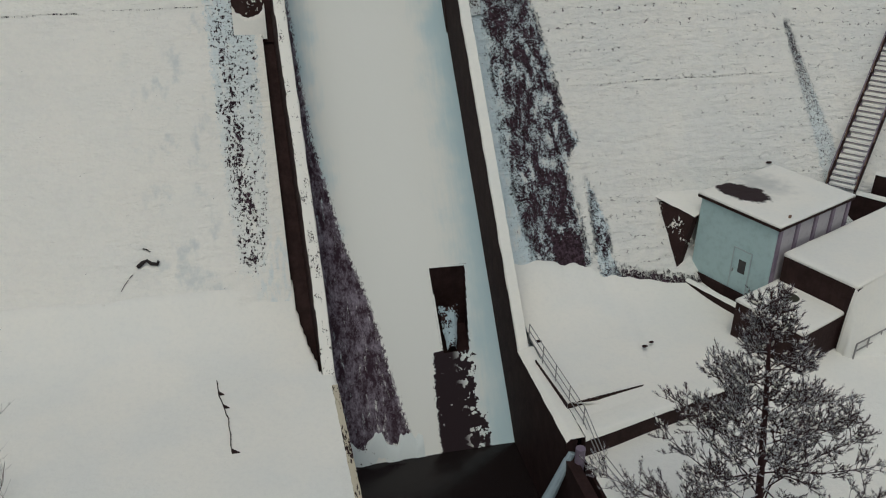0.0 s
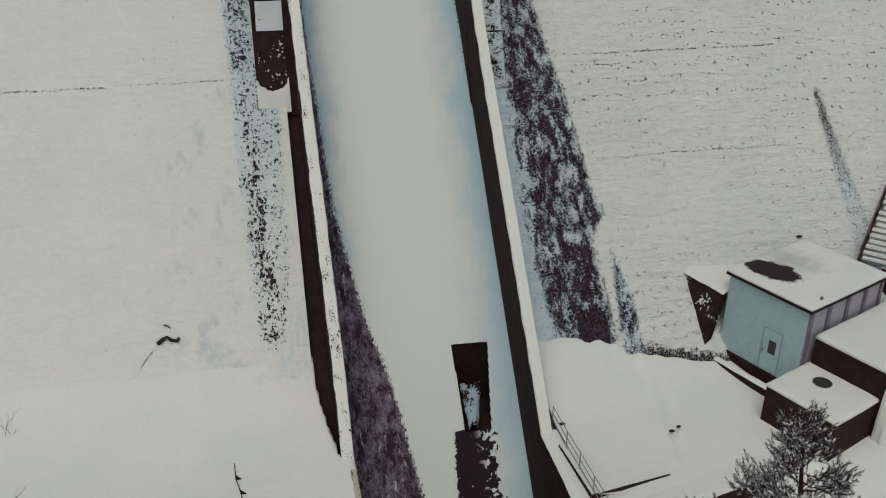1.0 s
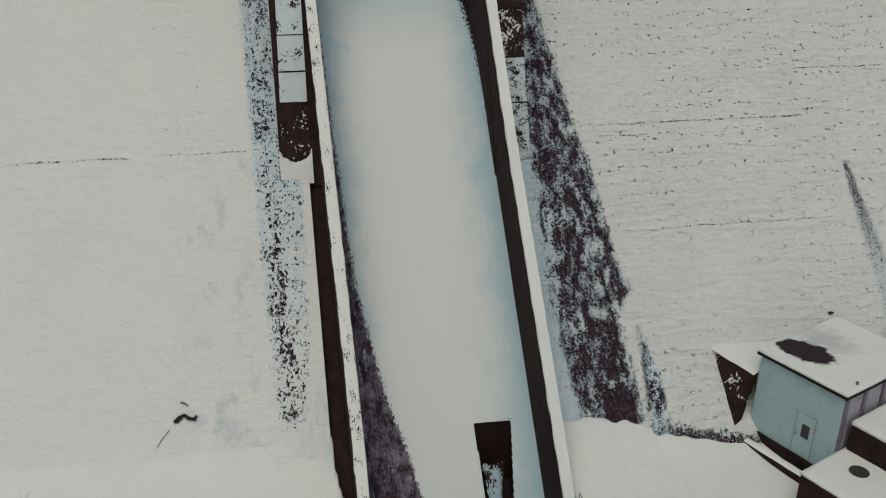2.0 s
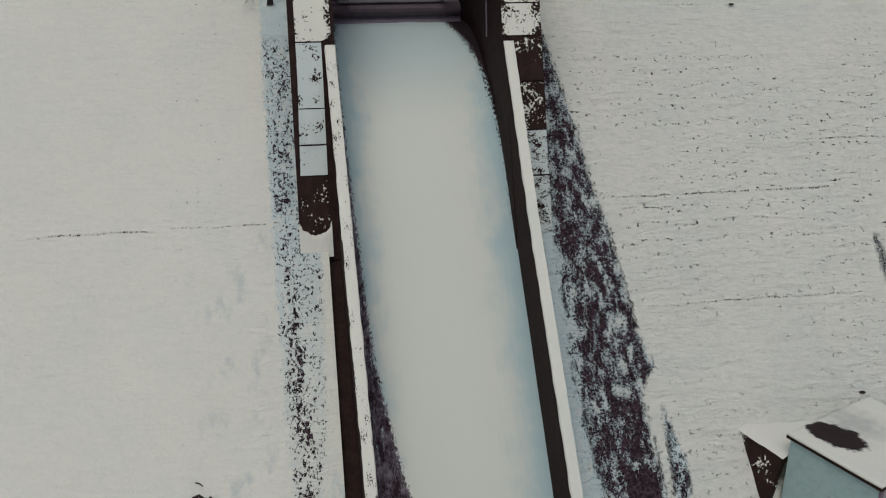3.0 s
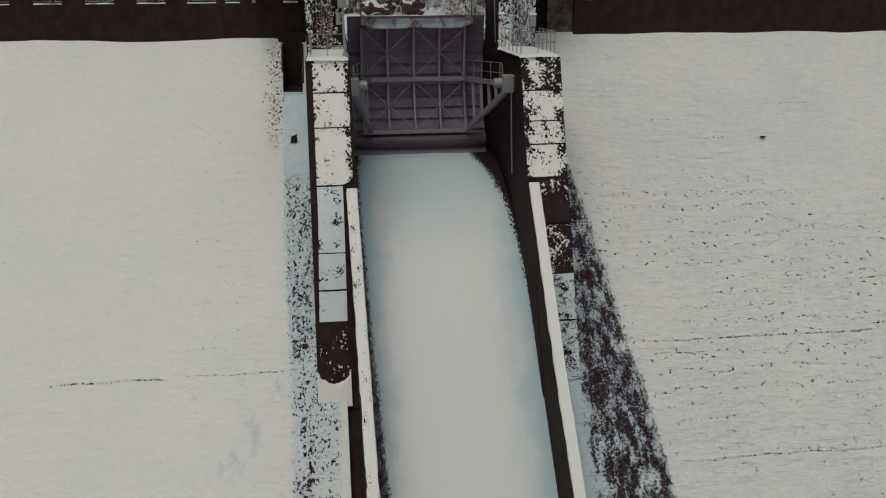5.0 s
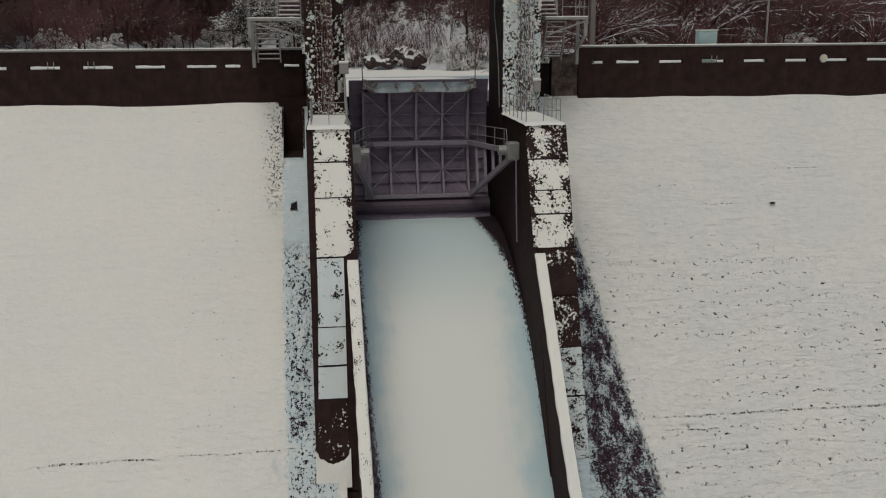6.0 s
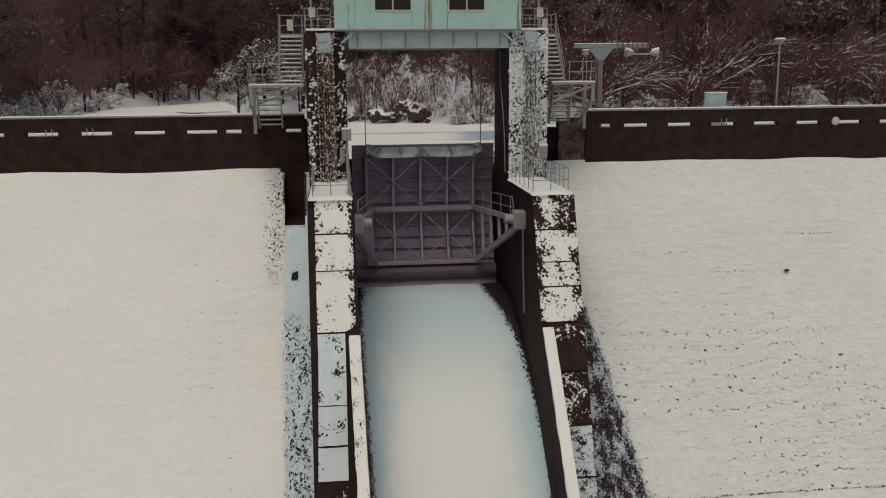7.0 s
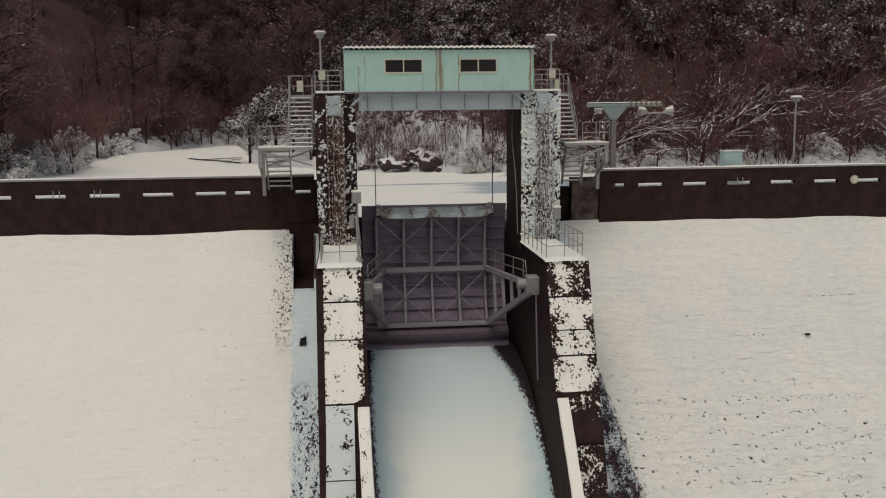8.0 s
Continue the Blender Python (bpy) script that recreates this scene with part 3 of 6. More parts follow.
PIERS = {-1: pier("pier_left", -1), 1: pier("pier_right", 1)}


def training_wall(name, s):
    """The thin wall along the chute, level beside the basin, with a snow cap."""
    root = thing(name, "thin dark concrete training wall capped with snow", "training wall", "chute walls", "structure")
    drift = axis_x if s < 0 else axis_r
    top = [(-8.75, 21.15), (-26.6, -0.2), (-60.0, -0.2)] if s < 0 else [(-8.75, 21.15), (-26.6, -0.2), (-32.9, -0.2), (-32.9, -1.05), (-60.0, -1.05)]
    low = [(-60.0, -9.0), (-24.0, -9.0), (-5.0, 14.0), (-4.0, 20.0)]
    bm = B()
    prism_x(bm, top + low, *sorted((s * (CH_IN - 0.03), s * CH_OUT)))
    for v in bm.verts:
        v.co.x += drift(v.co.y)
    part("wall", bm, M_CONC, root)
    bm = B()
    seg = steps(-8.98, -26.6, 150)
    a, b = CH_IN - 0.05, CH_OUT + 0.06

    def cap(u, y):
        z = 21.15 + (y + 8.75) * 21.35 / 17.85
        e = 0.04 * n3(y * 1.7, s * 9 + u)
        if s < 0 and u == 1:
            e -= 0.16 * max(0.0, n3(y * 1.1, 4.0) + 0.35 * n3(y * 5.0, 6.0)) * min(1.0, max(0.0, (-11.0 - y) / 3.0))
        hump = 0.0 if u in (0, 1) else 0.09
        return (drift(y) + s * (a + (b - a) * u + (e if u in (0, 1) else 0)), y - hump * 0.7, z + hump * 0.8 + 0.01)
    sheet(bm, (0, 0.06, 0.5, 0.94, 1.0), seg, cap)
    bmesh.ops.recalc_face_normals(bm, faces=bm.faces)
    part("snow_cap", bm, M_SNOW if s > 0 else M_CAP, root, "snow strip along the wall top")
    bm = B()
    sheet(bm, (0, 0.3, 0.6, 1.0, 1.4), steps(-26.5, -60.0 if s < 0 else -32.95, 90 if s < 0 else 20), lambda u, y: (drift(y) + s * (a + (b - a) * u + (0.05 * n3(y * 1.3, s) if u == 0 else 0)), y, -0.2 + (0.16 if u > 0.1 else 0.0) + 0.02 * n3(y * 2, u * 3)))
    part("edge_snow", bm, M_SNOW, root, "", True)
    if s < 0:
        bm = B()
        sheet(bm, (0, 1, 2, 3), steps(-27.4, -60.0, 120), lambda u, y: (drift(y) + (-CH_IN + 0.06, -CH_IN + 0.045, -CH_IN - 0.15, -CH_IN - 0.24)[u] + 0.03 * n3(y * 2.0, u), y, (-0.42, -0.015, 0.0, -0.06)[u]))
        part("kerb", bm, mat_patchy("stained_pale_kerb", 0.60, (0.52, 0.47, 0.36), 3.0, (2.0, 0.5, 1.0)), root, "stained pale concrete kerb along the basin")
        bm = B()
        prism_x(bm, [(-27.6, -4.78), (-3.36, 21.0), (-2.0, 21.0), (-25.0, -4.78)], -5.6, -4.1)
        part("gutter", bm, M_CONC, root, "dark bare gutter beside the wall")

    return root


training_wall("training_wall_left", -1)
training_wall("training_wall_right", 1)


def chute():
    root = thing("spillway_chute", "spillway chute glazed with bluish ice and thin snow", "spillway", kind="structure")
    bm = B()
    xs = sorted(set([round(v, 3) for v in steps(-CH_IN - 0.1, CH_IN, 44) + steps(0.9, 3.2, 46)]))
    ys = sorted(set([round(v, 3) for v in steps(2.5, -27.6, 150) + steps(-20.9, -24.0, 62)]), reverse=True)

    def inside(x, y):
        if not -23.87 < y < -21.1:
            return False
        k = (y + 21.1) / -2.75
        x += axis_x(y)
        return 1.72 + 0.14 * k < x < 3.54 - 0.42 * k
    rows = [[bm.verts.new((x + axis_x(y), y, chute_z(y) + 0.04 * n3(x * 0.6, y * 0.6))) for x in xs] for y in ys]
    for r, (a, b) in enumerate(zip(rows, rows[1:])):
        for i in range(len(xs) - 1):
            if not inside((xs[i] + xs[i + 1]) / 2, (ys[r] + ys[r + 1]) / 2):
                bm.faces.new((a[i], a[i + 1], b[i + 1], b[i]))
    part("chute_surface", bm, M_CHUTE, root, "", True)
    # outlet recess
    bm = B()
    y0, y1 = -21.05, -24.0
    z0, z1 = chute_z(y0), chute_z(y1)
    l0, r0, l1, r1 = 1.64, 3.62, 1.78, 3.2
    v = [bm.verts.new(p) for p in ((l0, y0, z0), (r0, y0, z0), (r1, y1, z1), (l1, y1, z1),
                                   (l0, y0, z1 - 0.1), (r0, y0, z1 - 0.1), (r1, y1, z1 - 0.35), (l1, y1, z1 - 0.35))]
    for q in ((4, 5, 6, 7), (0, 1, 5, 4), (0, 4, 7, 3), (1, 2, 6, 5)):
        bm.faces.new([v[i] for i in q])
    part("outlet_recess", bm, M_CONC, root, "dark recessed outlet mouth")
    bm = B()
    def tongue(u, w):
        y = -22.1 - 0.18 * math.sin(u * math.pi) * (1 - w) - 1.45 * w
        half = (0.52 - 0.30 * w) * (1 + 0.18 * n3(w * 6, 2.0 * round(u)))
        return (2.46 - 0.12 * w + (u * 2 - 1) * half, y, chute_z(y) - 0.22 - 0.25 * abs(u * 2 - 1) ** 3 + 0.05 * n3(u * 4, w * 6))
    sheet(bm, steps(0, 1, 16), steps(0, 1, 30), tongue)
    part("ice_tongue", bm, M_TONGUE, root, "pale ice hanging below the outlet mouth", True)
    bm = B()
    sheet(bm, steps(-3.9, 0.25, 50), steps(0, 1, 12), lambda x, w: (x, -26.2 - 0.45 * n3(x * 1.3, 3.0) - 0.22 * n3(x * 4.5, 8.0) - 1.0 * w, chute_z(-26.2 - 0.45 * n3(x * 1.3, 3.0) - 0.22 * n3(x * 4.5, 8.0) - 1.0 * w) + (0.16 + 0.10 * n3(x * 2.8, w * 3)) * math.sin(min(1.0, w * 1.25) * math.pi) ** 0.5 - 0.03))
    part("ice_lip", bm, M_ICE, root, "lumpy ice at the waterline", True)
    return root


chute()


def ground_z(x, y):
    """Snowy ground below the dam: a level apron, a lower yard downstream of it and banks further out."""
    z = 0.0
    drop = -32.8 + min(max(x - 5.5, 0), 8) * 0.24 - y
    if x > 5.0 and drop > 0:
        z = -min(1.0, drop / (0.02 + 1.4 * max(0.0, x - 14.0)))
    # drifts banked against the foot of the dam
    if x > 5.0:
        foot = 1.75 - 0.16 * max(0.0, x - 7.4) + 0.16 * n3(x * 1.5, 7.0)
        k = max(0.0, min(1.0, (y + 26.8) / 4.6))
    else:
        foot = 1.85 + 0.15 * n3(x * 0.4, 2.0)
        k = max(0.0, min(1.0, (y + 28.6) / 6.7)) ** 1.95
    z += max(0.0, foot) * k * k
    if 8.0 < x < 13.0 and -31.0 < y < -24.0:
        line = 11.35 - (y + 24.4) * -0.22 + 0.25 * n3(y * 0.6, 9.0)
        z -= 0.13 * math.exp(-((x - line) / 0.22) ** 2) * min(1.0, (y + 31.0) / 1.5, (-24.0 - y) / 1.5)
    far = max(0.0, abs(x) - 32)
    z += far * 0.45
    if x < -4.5:
        z += max(0.0, min(1.0, (-x - 5) / 5)) * 0.25
    return z + 0.05 * n3(x * 0.5, y * 0.5) + 0.1 * n3(x * 0.12, y * 0.12) + min(far, 20) * 0.06 * n3(x * 0.1, y * 0.1)


def ground():
    bm = B()
    xs = sorted(set([-600, -300, -150, -90] + steps(-60, -6.0, 80) + steps(-5.9, -4.3, 16) + steps(5.45, 13, 30) + steps(13, 60, 60) + [90, 150, 300, 600]))
    ys = sorted(set([-900, -500, -250, -150, -100, -80] + steps(-62, -35.5, 26) + steps(-35.3, -31.42, 40) + [-31.38] + steps(-31.3, -21, 46) + [30, 600]))
    def level(x, y):
        """Ground height, cut away where the gutter runs beside the wall."""
        if y > 0:
            return -3.0
        if -27.1 < y and x < -4.0 and x > max(-4.97, -4.15 - max(0.0, y + 26.9) * 0.2 if y < -24.4 else -4.65 - (y + 24.4) * 0.17):
            return ground_z(x, y) - 3.5
        return ground_z(x, y)
    rows = [[bm.verts.new((x, y, level(x, y))) for x in xs] for y in ys]
    for r in range(len(ys) - 1):
        for i in range(len(xs) - 1):
            if -4.31 <= xs[i] and xs[i + 1] <= 5.46 and ys[r] >= -62:
                continue
            bm.faces.new((rows[r][i], rows[r][i + 1], rows[r + 1][i + 1], rows[r + 1][i]))
    return tagged(part("ground", bm, M_SNOW, None, "", True), "smooth untouched snow covering the ground below the dam", "ground", kind="structure")


ground()


def basin():
    bm = B()
    box(bm, -CH_IN + 0.3, CH_IN + 0.7, -60, -26.0, -6.2, -5.25)
    return tagged(part("water", bm, M_WATER), "still dark water in the stilling basin", "water", kind="structure")


basin()


def reservoir():
    bm = B()
    sheet(bm, steps(-220, 220, 40), steps(8.9, 330, 40), lambda x, y: (x, y, WATER_Z + 0.03 * n3(x * 0.1, y * 0.1)))
    n = Nodes("reservoir_ice")
    p = n.place((0.22, 1, 1))
    x, y, z = n.xyz()
    # bluish band and patch: shading on the ice, put into its colour
    wave = n.lin(n.noise(p, 0.5, 4), 0.3, 0.7, -1.6, 1.6)
    yy = n.math("ADD", y, wave)
    band = n.math("MULTIPLY", n.step(n.math("ABSOLUTE", n.math("SUBTRACT", yy, 33.0)), 0.3, 1.3, 0.8, 0.0), n.step(x, -14.0, -9.0))
    shade_patch = n.math("MULTIPLY", n.step(n.math("ADD", x, wave), 4.0, 7.0), n.math("MULTIPLY", n.step(yy, 22.0, 24.0), n.step(yy, 33.0, 35.0, 0.9, 0.0)))
    wet = n.math("MAXIMUM", band, shade_patch)
    c = n.mix(wet, SNOW, (0.30, 0.36, 0.40))
    return tagged(part("reservoir_ice", bm, n.finish(c, 0.7, n.noise(p, 1.0, 4), 0.2, 0.05), None, "", True), "frozen reservoir under snow behind the gate", "ice", kind="structure")


reservoir()


COVE = [(-37.0, 40.0), (-36.0, 64.0), (-40.5, 84.0), (-42.0, 107.0), (-36.5, 116.0), (-30.0, 140.0), (-25.0, 126.0), (-18.4, 72.0), (-9.0, 56.0), (-4.0, 51.0), (2.0, 49.5), (5.0, 46.5), (10.0, 40.0)]


def bank_dist(x, y):
    """Rough distance inland from the ice edge: a far bank with one deep slanting cove in it."""
    d = y - 44 - 4 * n3(x * 0.08, 3.3) - max(0, abs(x) - 60) * 0.1
    inside, near = False, 1e9
    for (ax, ay), (bx, by) in zip(COVE, COVE[1:] + COVE[:1]):
        if (ay > y) != (by > y) and x < (bx - ax) * (y - ay) / (by - ay) + ax:
            inside = not inside
        t = max(0.0, min(1.0, ((x - ax) * (bx - ax) + (y - ay) * (by - ay)) / ((bx - ax) ** 2 + (by - ay) ** 2)))
        near = min(near, math.hypot(x - ax - t * (bx - ax), y - ay - t * (by - ay)))
    cove = (-near if inside else near) + 1.3 * n3(x * 0.15, y * 0.15, 5)
    return min(d, cove)


def hill_z(x, y):
    d = bank_dist(x, y)
    if d < 0:
        return WATER_Z - 1.5
    return WATER_Z - 0.3 + min(d, 4) * 0.5 + max(0, d - 4) * 0.80 + 1.2 * n3(x * 0.09, y * 0.09) * min(1, d / 6) + 0.5 * n3(x * 0.4, y * 0.4) * min(1, d / 2)


def mat_hill():
    n = Nodes("wooded_slope")
    p = n.place()
    x, y, z = n.xyz()
    low = n.math("ADD", n.lin(z, 27.6, 38.0, 0.12, -0.16), n.math("ADD", n.step(x, -20.0, -12.0, -0.10, 0.0), n.step(x, 11.0, 24.0, 0.0, -0.14)))
    grain = n.math("ADD", n.math("MULTIPLY", n.noise(p, 0.9, 6, 0.7), 0.45), n.math("MULTIPLY", n.noise(p, 4.0, 6, 0.75), 0.55))
    f = n.step(n.math("ADD", grain, n.math("ADD", low, n.math("ADD", n.step(n.math("ABSOLUTE", x), 9.0, 15.0, 0.105, 0.0), n.step(z, 28.6, 31.5, 0.16, 0.0)))), 0.55, 0.62)
    c = n.mix(f, (0.085, 0.052, 0.048), (0.66, 0.67, 0.68))
    return n.finish(c, 0.9, n.noise(p, 1.5, 6, 0.7), 1.0, 0.5)


def hillside():
    bm = B()
    sheet(bm, steps(-230, 230, 260), steps(36, 330, 170), lambda x, y: (x, y, hill_z(x, y)))
    return tagged(part("hillside", bm, mat_hill(), None, "", True), "steep dark wooded slope with patches of snow", "hillside", kind="structure")


hillside()


def open_water():
    """Thin dark cracks of open water in the ice of the cove."""
    bm = B()
    for pts, w in (((( -28.5, 87), (-26.0, 82.5), (-23.5, 79.5), (-21.0, 75.5), (-19.3, 72.5)), 0.55), (((-26.0, 82.5), (-23.0, 85.0), (-20.6, 86.5)), 0.5), (((-22.5, 78.0), (-21.2, 80.5), (-20.0, 82.0)), 0.35)):
        for (ax, ay), (bx, by) in zip(pts, pts[1:]):
            prev = None
            for i in range(9):
                t = i / 8
                x, y = ax + (bx - ax) * t, ay + (by - ay) * t
                h = w * (0.35 + 1.1 * abs(n3(x * 1.3, y * 1.3, 2.0)) + 0.3)
                q = [bm.verts.new((x + 0.3 * n3(y, 1.0), y - h * 1.6, WATER_Z + 0.09)), bm.verts.new((x + 0.3 * n3(y, 1.0), y + h * 1.6, WATER_Z + 0.09))]
                if prev:
                    bm.faces.new((prev[0], q[0], q[1], prev[1]))
                prev = q
    return tagged(part("open_water", bm, M_WATER), "dark cracks of open water in the frozen cove", "water", kind="structure")


open_water()


M_PLATE = mat_paint("cream_plate", (0.52, 0.50, 0.40), 0.1, 0.5)
# ---- spillway gate ----
TR_Y, TR_Z, GATE_R = -4.5, 25.5, 8.0


def gate_pt(x, z, off=0.0):
    """A point on the gate's curved skin, off metres downstream of it."""
    r = GATE_R - off
    return (x, TR_Y + math.sqrt(r * r - (z - TR_Z) ** 2), z)


def mat_lip():
    """Pale rimed plate, rusted in the middle and at its ends."""
    n = Nodes("rimed_rusty_plate")
    x, y, z = n.xyz()
    p = n.place()
    runs = n.noise(n.place((5.0, 5.0, 0.6)), 1.1, 5, 0.6)
    rust = 0.0
    for c, w in ((-0.15, 0.4), (-3.1, 0.75), (3.1, 0.7), (-1.3, 0.12), (1.6, 0.16)):
        d = n.math("ABSOLUTE", n.math("SUBTRACT", n.math("ADD", x, n.lin(n.noise(p, 1.3, 4), 0.3, 0.7, -0.25, 0.25)), c))
        rust = n.math("MAXIMUM", rust, n.step(d, w * 0.4, w, 1.0, 0.0))
    rust = n.math("MULTIPLY", rust, n.step(runs, 0.36, 0.6, 0.2, 0.95))
    c = n.mix(n.step(n.noise(p, 1.6, 5), 0.4, 0.65), (0.34, 0.38, 0.38), (0.50, 0.57, 0.57))
    return n.finish(n.mix(rust, c, (0.15, 0.10, 0.075)), 0.6, n.noise(p, 12.0, 4), 0.2, 0.02)


def spillway_gate():
    g = thing("spillway_gate", "closed steel radial gate, grey-violet, ribbed and cross-braced", "gate", at=(0, 0, 0))
    bm = B()
    sheet(bm, steps(-4.15, 4.15, 6), steps(20.5, 28.75, 24), lambda x, z: gate_pt(x, z))
    sheet(bm, steps(4.15, -4.15, 6), steps(20.5, 28.75, 24), lambda x, z: gate_pt(x, z, -0.03))
    part("skin_plate", bm, M_STEEL, g)

    def rib(name, x, z0, z1, w, off0, off1, mat):
        bm = B()
        prev = None
        for z in steps(z0, z1, 14):
            q = [bm.verts.new(gate_pt(x + sx, z, o)) for sx, o in ((-w / 2, off0), (w / 2, off0), (w / 2, off1), (-w / 2, off1))]
            if prev:
                for i in range(4):
                    bm.faces.new((prev[i], prev[(i + 1) % 4], q[(i + 1) % 4], q[i]))
            else:
                bm.faces.new(q[::-1])
            prev = q
        bm.faces.new(prev)
        bmesh.ops.recalc_face_normals(bm, faces=bm.faces)
        return part(name, bm, mat, g)
    for x in (-3.34, -1.79, -0.2, 1.36, 2.9):
        rib("vertical_rib", x, 21.9, 28.1, 0.13, 0.0, 0.62, M_STEEL_LIGHT)
    for z in steps(21.3, 28.0, 10):
        bm = B()
        y = gate_pt(0, z)[1]
        box(bm, -4.1, 4.1, y - 0.16, y - 0.004, z - 0.035, z + 0.035)
        part("stringer", bm, M_STEEL, g)
    for z, h in ((25.0, 0.26), (21.95, 0.22)):
        bm = B()
        y = gate_pt(0, z, 0.60)[1]
        box(bm, -3.42, 3.0, y - 0.30, y + 0.05, z - h / 2, z + h / 2, 0.02)
        part("main_girder", bm, M_STEEL_LIGHT, g)
    for za, zb in ((22.1, 24.8), (25.2, 28.0)):
        zm = (za + zb) / 2
        for x in (-1.79, 1.36):
            for dx in (-1.5, 1.5):
                for z in (za, zb):
                    bm = B()
                    beam(bm, gate_pt(x, zm, 0.68), gate_pt(x + dx, z, 0.66), 0.055, 0.055)
                    part("brace", bm, M_STEEL_LIGHT, g)
    # top lip, bent and stained
    bm = B()
    sheet(bm, steps(-3.35, 3.35, 30), steps(0, 1, 6), lambda x, v: (x, gate_pt(0, 28.4, 0.05)[1] - 0.75 * math.sin(v * 1.5), 28.62 - 0.55 * v + 0.025 * math.cos(x * 1.87) * v + (0.18 if abs(x) > 3.1 else 0)))
    part("top_lip", bm, mat_lip(), g, "curled plate along the top edge", True)
    # rusty beam, its base colour also darkened for the shade down here
    bm = B()
    yb = gate_pt(0, 21.2)[1]
    prism_x(bm, [(yb + 0.1, 21.74), (yb - 0.3, 21.74), (yb - 0.5, 21.65), (yb - 0.63, 21.45), (yb - 0.63, 21.27), (yb - 0.52, 21.07), (yb - 0.32, 20.93), (yb + 0.1, 20.88)], -4.1, 4.1)
    part("bottom_beam", bm, mat_paint("stained_shaded_steel", (0.105, 0.075, 0.095), 0.35, 0.6, 0.0, 0.6), g, "rust-stained bottom beam, darkened for the shade below the gate")
    # added black strip in place of the deep shade under the beam
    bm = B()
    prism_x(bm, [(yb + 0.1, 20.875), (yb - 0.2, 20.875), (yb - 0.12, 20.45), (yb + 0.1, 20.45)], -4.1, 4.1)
    part("shade_strip", bm, M_SHADE_BLACK, g, "black strip for the shade under the gate")
    # arms to the trunnions
    for s in (-1, 1):
        tr = (4.15 if s > 0 else -4.1, TR_Y, TR_Z)
        for z0, z1, w in ((25.0, TR_Z - 0.15, 0.26), (21.9, TR_Z - 0.45, 0.28)):
            bm = B()
            p = gate_pt(s * 2.9, z0, 0.6)
            beam(bm, p, (tr[0], tr[1], z1), 0.22, w)
            part("arm", bm, M_STEEL_LIGHT, g)
        a, b = Vector(gate_pt(s * 2.9, 25.0, 0.6)), Vector((tr[0], tr[1], TR_Z - 0.15))
        c, d = Vector(gate_pt(s * 2.9, 21.9, 0.6)), Vector((tr[0], tr[1], TR_Z - 0.45))
        for k in (0.22, 0.42, 0.6, 0.76):
            bm = B()
            beam(bm, a.lerp(b, k), c.lerp(d, k), 0.15, 0.15, (1, 0, 0))
            part("strut", bm, M_STEEL_LIGHT, g)
        bm = B()
        box(bm, tr[0] - 0.32, tr[0] + 0.32, TR_Y - 0.55, TR_Y + 0.25, TR_Z - 0.55, TR_Z + 0.38, 0.06)
        part("trunnion", bm, M_GALV, g, "pale trunnion housing")
        bm = B()
        tube(bm, [(tr[0] - s * 0.75, TR_Y - 0.1, TR_Z - 0.05), (tr[0], TR_Y - 0.1, TR_Z - 0.05)], 0.26, 12)
        part("trunnion_hub", bm, M_GALV, g)
        # railing on the upper arm
        for k in (0.0, 0.2, 0.4, 0.6, 0.8):
            q = a.lerp(b, k) + Vector((s * 0.12, 0, 0.15))
            bm = B()
            tube(bm, [q, q + Vector((0, 0, 0.95))], 0.025)
            part("rail_post", bm, M_GALV, g)
        for h in (0.55, 1.1):
            bm = B()
            q0, q1 = a + Vector((s * 0.12, 0, h)), a.lerp(b, 0.84) + Vector((s * 0.12, 0, h))
            tube(bm, [q0, q1] + ([q1 + Vector((0, -0.25, -0.5)), q1 + Vector((0, -0.2, -1.0))] if h > 1 else []), 0.025)
            part("handrail", bm, M_GALV, g)
    for y in (-4.9, -5.05):
        bm = B()
        tube(bm, [(4.28, y, 25.2), (4.3, y - 0.1, 23.0), (4.36, y - 0.15, 20.6)], 0.03)
        part("drain_pipe", bm, M_STEEL, g, "thin pipe down the pier flank")
    # hoist ropes
    for x in (-3.35, 3.3):
        bm = B()
        tube(bm, [(x, 2.3, 34.2), (x, 2.5, 28.6)], 0.03)
        part("hoist_rope", bm, M_RUST, g, "dark steel hoist rope")
    return g


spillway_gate()


